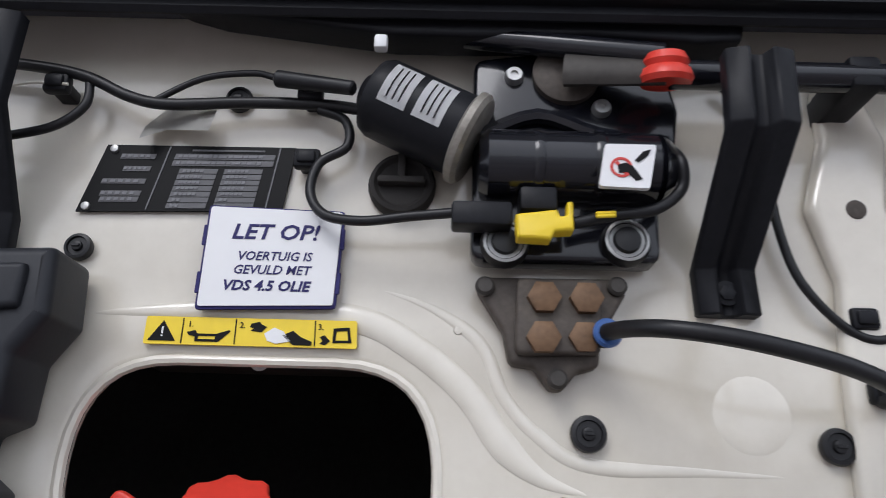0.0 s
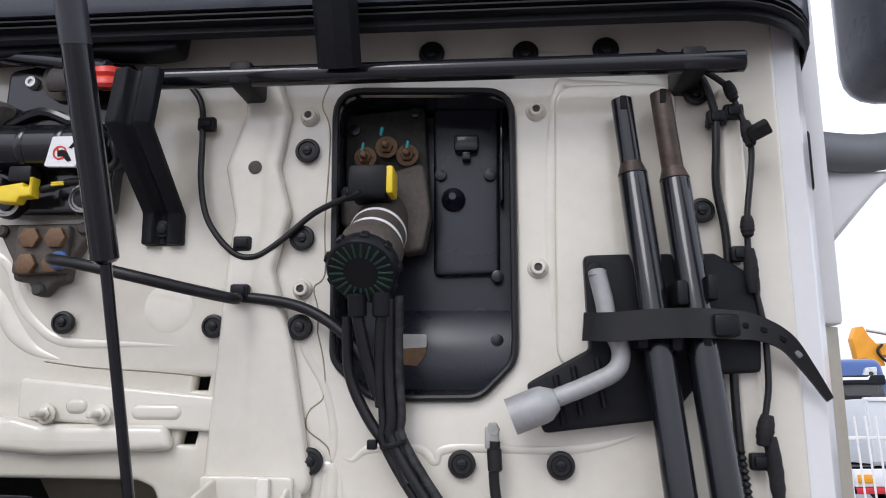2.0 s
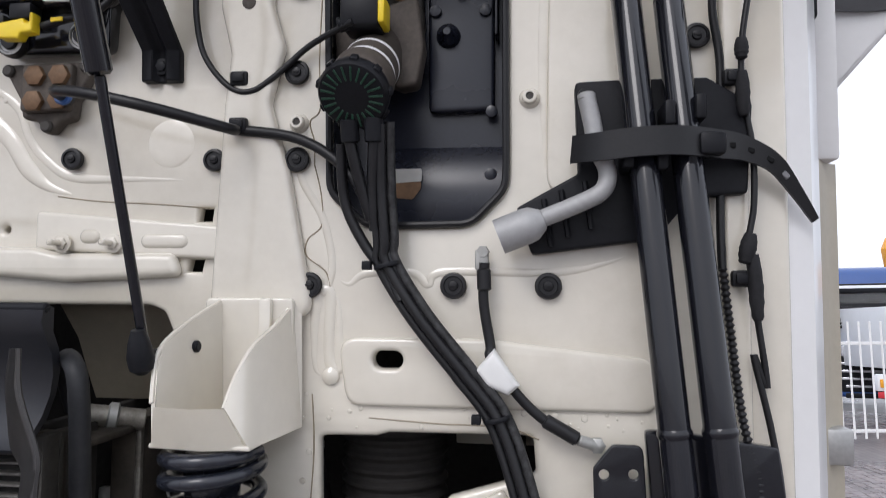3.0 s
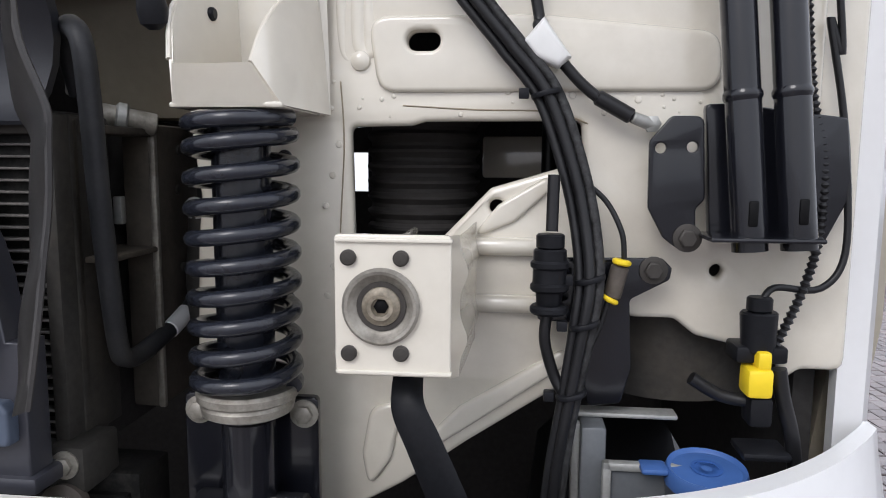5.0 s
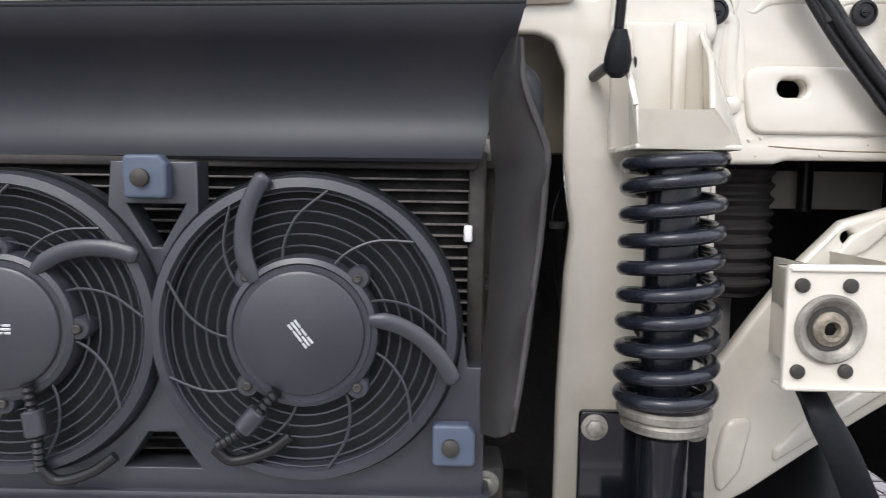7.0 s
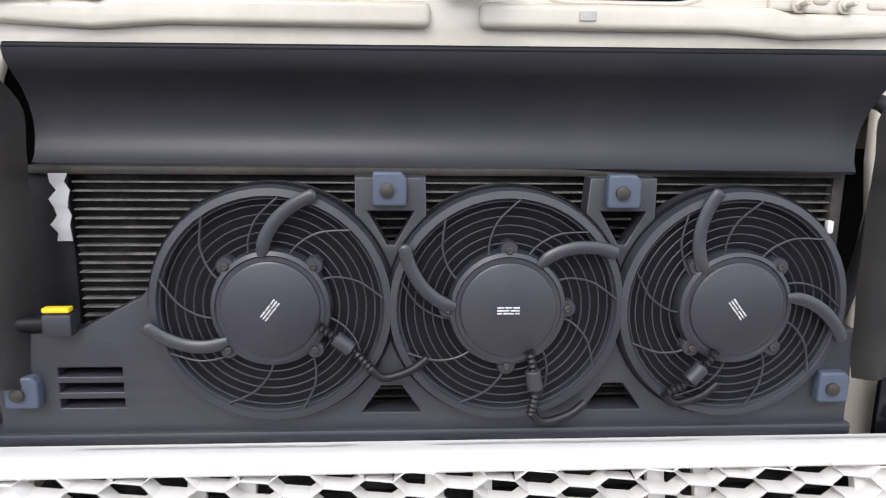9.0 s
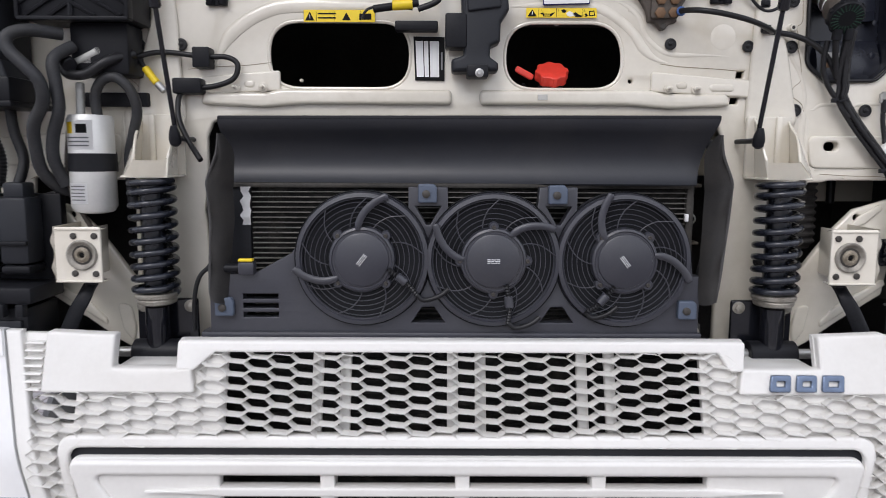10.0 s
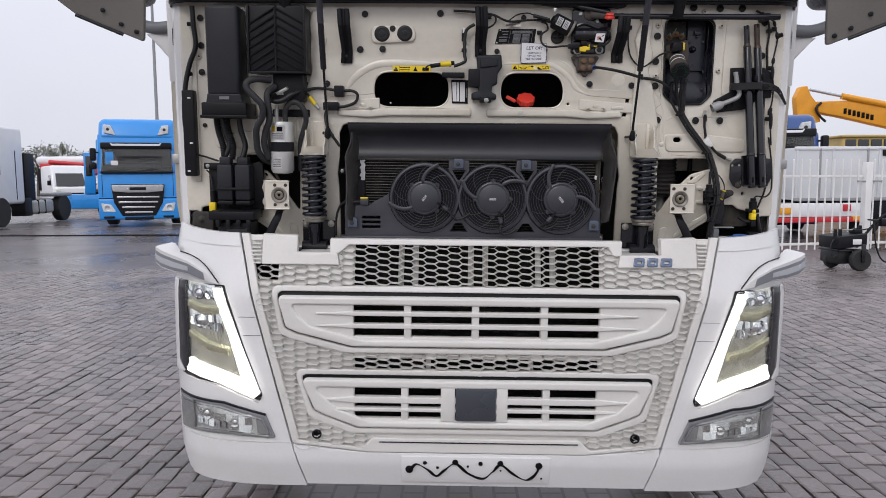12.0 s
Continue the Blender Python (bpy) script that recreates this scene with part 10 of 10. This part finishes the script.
part("cylinder", rod((pa1[0], -0.3, pa1[1]), (pa2[0] + 0.8, -0.3, pa2[1] - 0.16), 0.13), ORANGE, ex)
for k in range(7):
    (mx, mz), = offset([(17.31, 4.26)])
    part("print_bar", box(mx + 0.19 * k, mx + 0.19 * k + 0.13, -0.325, -0.29, mz - 0.045 * k - 0.09, mz - 0.045 * k + 0.14, 0.01), BLACKINK, ex, "dark painted mark")
hp = offset([(16.33, 4.64), (16.12, 4.40), (16.29, 4.09), (16.55, 3.85)])
part("hose", hose([(x, -0.35, z) for x, z in hp], 0.05), RUBBER, ex)
cart = ground_thing("pedestrian_tug", "black three-wheeled pedestrian tug with a tow handle", "tug", pose(6.50, 9.3, 0, 0, 0, 6) @ Matrix.Scale(1.05, 4))
body = box(-0.43, 0.04, -0.2, 0.3, 0.33, 0.52, 0.02)
for v in body.verts:
    v.co.z += 0.10 * (v.co.x + 0.43)
part("body", body, BLACK, cart)
part("front_skirt", box(-0.41, -0.18, -0.18, 0.28, 0.10, 0.30, 0.02), RUBBER, cart)
part("running_board", box(-0.42, 0.06, -0.21, 0.31, 0.29, 0.325, 0.006), GLOSSBLACK, cart)
part("label", box(-0.20, -0.06, -0.208, -0.198, 0.40, 0.48, 0.002), LABEL, cart)
wheel = part("wheel", lathe([(0.11, 0), (0.15, 0), (0.165, 0.02), (0.165, 0.08), (0.15, 0.10), (0.11, 0.10)], (-0.12, -0.32, 0.165), (0, 1, 0), 28), TYRE, cart)
part("rim", lathe([(0.115, 0.05), (0.11, 0.06), (0.04, 0.05), (0.01, 0.04)], (-0.12, -0.32, 0.165), (0, 1, 0), 20), BLACK, wheel)
part("hub", lathe([(0.03, 0), (0.03, 0.03), (0.01, 0.035)], (-0.12, -0.28, 0.165), (0, -1, 0), 14), ALU, wheel, "bright wheel hub")
for k in range(12):
    a = k * math.pi / 6
    part("spoke", rod((-0.12 + 0.03 * math.cos(a), -0.30, 0.165 + 0.03 * math.sin(a)), (-0.12 + 0.112 * math.cos(a), -0.29, 0.165 + 0.112 * math.sin(a)), 0.004, seg=6), YARDGREY, wheel)
part("wheel", lathe([(0.08, 0), (0.12, 0.01), (0.13, 0.04), (0.12, 0.08), (0.08, 0.09)], (-0.30, 0.1, 0.13), (0, 1, 0), 24), TYRE, cart)
part("fork", box(-0.15, -0.09, -0.36, -0.325, 0.14, 0.42, 0.01), GLOSSBLACK, cart)
part("tow_arm", rod((-0.44, 0.0, 0.60), (0.02, 0.0, 0.615), 0.010), ZINC, cart, "thin steel tow arm")
for x in (-0.41, -0.33):
    part("post", box(x - 0.02, x + 0.02, -0.10, -0.06, 0.40, 0.63, 0.004), BLACK, cart)
part("winch", join(box(-0.08, 0.04, -0.08, 0.08, 0.56, 0.62, 0.01), lathe([(0.04, 0), (0.04, 0.10), (0.01, 0.10)], (-0.02, 0.06, 0.60), (0, -1, 0), 16)), BLACK, cart)
part("mast", box(0.03, 0.06, -0.03, 0.03, 0.36, 0.68, 0.005), BLACK, cart)
part("handle", sweep(glide([(0.05, 0.0, 0.42), (0.16, 0.0, 0.56), (0.32, 0.0, 0.74), (0.46, 0.0, 0.84), (0.62, 0.0, 0.86)], 5), 0.022, 8), BLACK, cart)
part("brace", rod((0.04, 0.0, 0.60), (0.22, 0.0, 0.63), 0.010), BLACK, cart)
part("grip", rod((0.26, -0.12, 0.76), (0.26, 0.12, 0.76), 0.014), RUBBER, cart)
part("control_head", box(0.36, 0.52, -0.06, 0.06, 0.66, 0.78, 0.03), BLACK, cart)
part("cable", hose([(-0.43, -0.1, 0.48), (-0.50, -0.12, 0.38), (-0.49, -0.15, 0.22), (-0.42, -0.18, 0.24)], 0.010), RUBBER, cart)
part("chain", hose([(0.24, -0.05, 0.72), (0.26, -0.1, 0.35), (0.40, -0.1, 0.12), (0.75, -0.05, 0.10)], 0.012), RUBBER, cart)
kerb = ground_thing("drain_channel", "dark drain channel across the yard", "drain", pose(0, 0, 0))
part("channel", box(-40, 5.0, 17.3, 17.45, -0.02, 0.012, 0.004), BLACK, kerb)

# ---- block paving round the truck: the nearest as single blocks ----
PAVER = material("wet_paving_block", (0.175, 0.147, 0.144), 0.26, vary=0.4, scale=0.9, grain=55, bump=0.3, dirt=(0.06, 0.056, 0.054), dirt_amount=0.7, rough_vary=0.55)
nt, ln2 = PAVER.node_tree.nodes, PAVER.node_tree.links
geo = nt.new("ShaderNodeNewGeometry")
hsv = nt.new("ShaderNodeHueSaturation")
rmap = nt.new("ShaderNodeMapRange")
rmap.inputs["To Min"].default_value, rmap.inputs["To Max"].default_value = 0.66, 1.25
ln2.new(geo.outputs["Random Per Island"], rmap.inputs["Value"])
ln2.new(rmap.outputs[0], hsv.inputs["Value"])
base_in = nt["Principled BSDF"].inputs["Base Color"]
ln2.new(base_in.links[0].from_socket, hsv.inputs["Color"])
ln2.new(hsv.outputs["Color"], base_in)
PW, PL, GAP = 0.112, 0.165, 0.008


def block_geometry(cx, cy, rnd):
    """One paving block: a top with worn, slightly uneven edges."""
    w, l = PW / 2 - GAP / 2, PL / 2 - GAP / 2
    dz = rnd.gauss(0, 0.0017)
    tx, ty = rnd.gauss(0, 0.014), rnd.gauss(0, 0.011)
    lo = [(-w, -l), (w, -l), (w, l), (-w, l)]
    e = 0.010
    hi = [(-w + e, -l + e), (w - e, -l + e), (w - e, l - e), (-w + e, l - e)]
    jit = lambda v: v + rnd.gauss(0, 0.0035)
    verts = [(cx + jit(x), cy + jit(y), -0.018) for x, y in lo]
    verts += [(cx + jit(x * 0.995), cy + jit(y * 0.998), -0.004 + dz + tx * x + ty * y) for x, y in lo]
    verts += [(cx + x, cy + y, 0.0 + dz + tx * x + ty * y) for x, y in hi]
    faces = [(8, 9, 10, 11)]
    for k in range(4):
        j = (k + 1) % 4
        faces += [(k, j, 4 + j, 4 + k), (4 + k, 4 + j, 8 + j, 8 + k)]
    return verts, faces


prnd = random.Random(11)
near_shapes = []
for k in range(6):
    vs, fs = block_geometry(0, 0, prnd)
    me = bpy.data.meshes.new("paving_block")
    me.from_pydata(vs, [], fs)
    me.materials.append(PAVER)
    near_shapes.append(me)
all_v, all_f = [], []
singles = 0
for i in range(-71, 69):
    slip = prnd.gauss(0, 0.018)
    for j in range(-32, 80):
        cx, cy = i * PW, j * PL + (PL / 2 if i % 2 else 0) + slip
        if -1.0 < cx < 1.0 and cy > 0.7 or cy > 10.5 - 0.15 * abs(cx):
            continue
        if 1.25 < abs(cx) < 2.3 and -0.45 < cy < 0.85 and singles < 300:
            ob = new("paving_block", near_shapes[prnd.randrange(6)])
            ob.parent = ground
            ob.location = (cx, cy, 0)
            ob.rotation_euler = (0, 0, math.pi * prnd.randrange(2))
            singles += 1
            continue
        vs, fs = block_geometry(cx, cy, prnd)
        n0 = len(all_v)
        all_v += vs
        all_f += [tuple(n0 + q for q in f) for f in fs]
pav = bpy.data.meshes.new("paving")
pav.from_pydata(all_v, [], all_f)
pav.materials.append(PAVER)
paving = new("paving", pav)
paving.parent = ground
tagged(paving, kind="stuff")
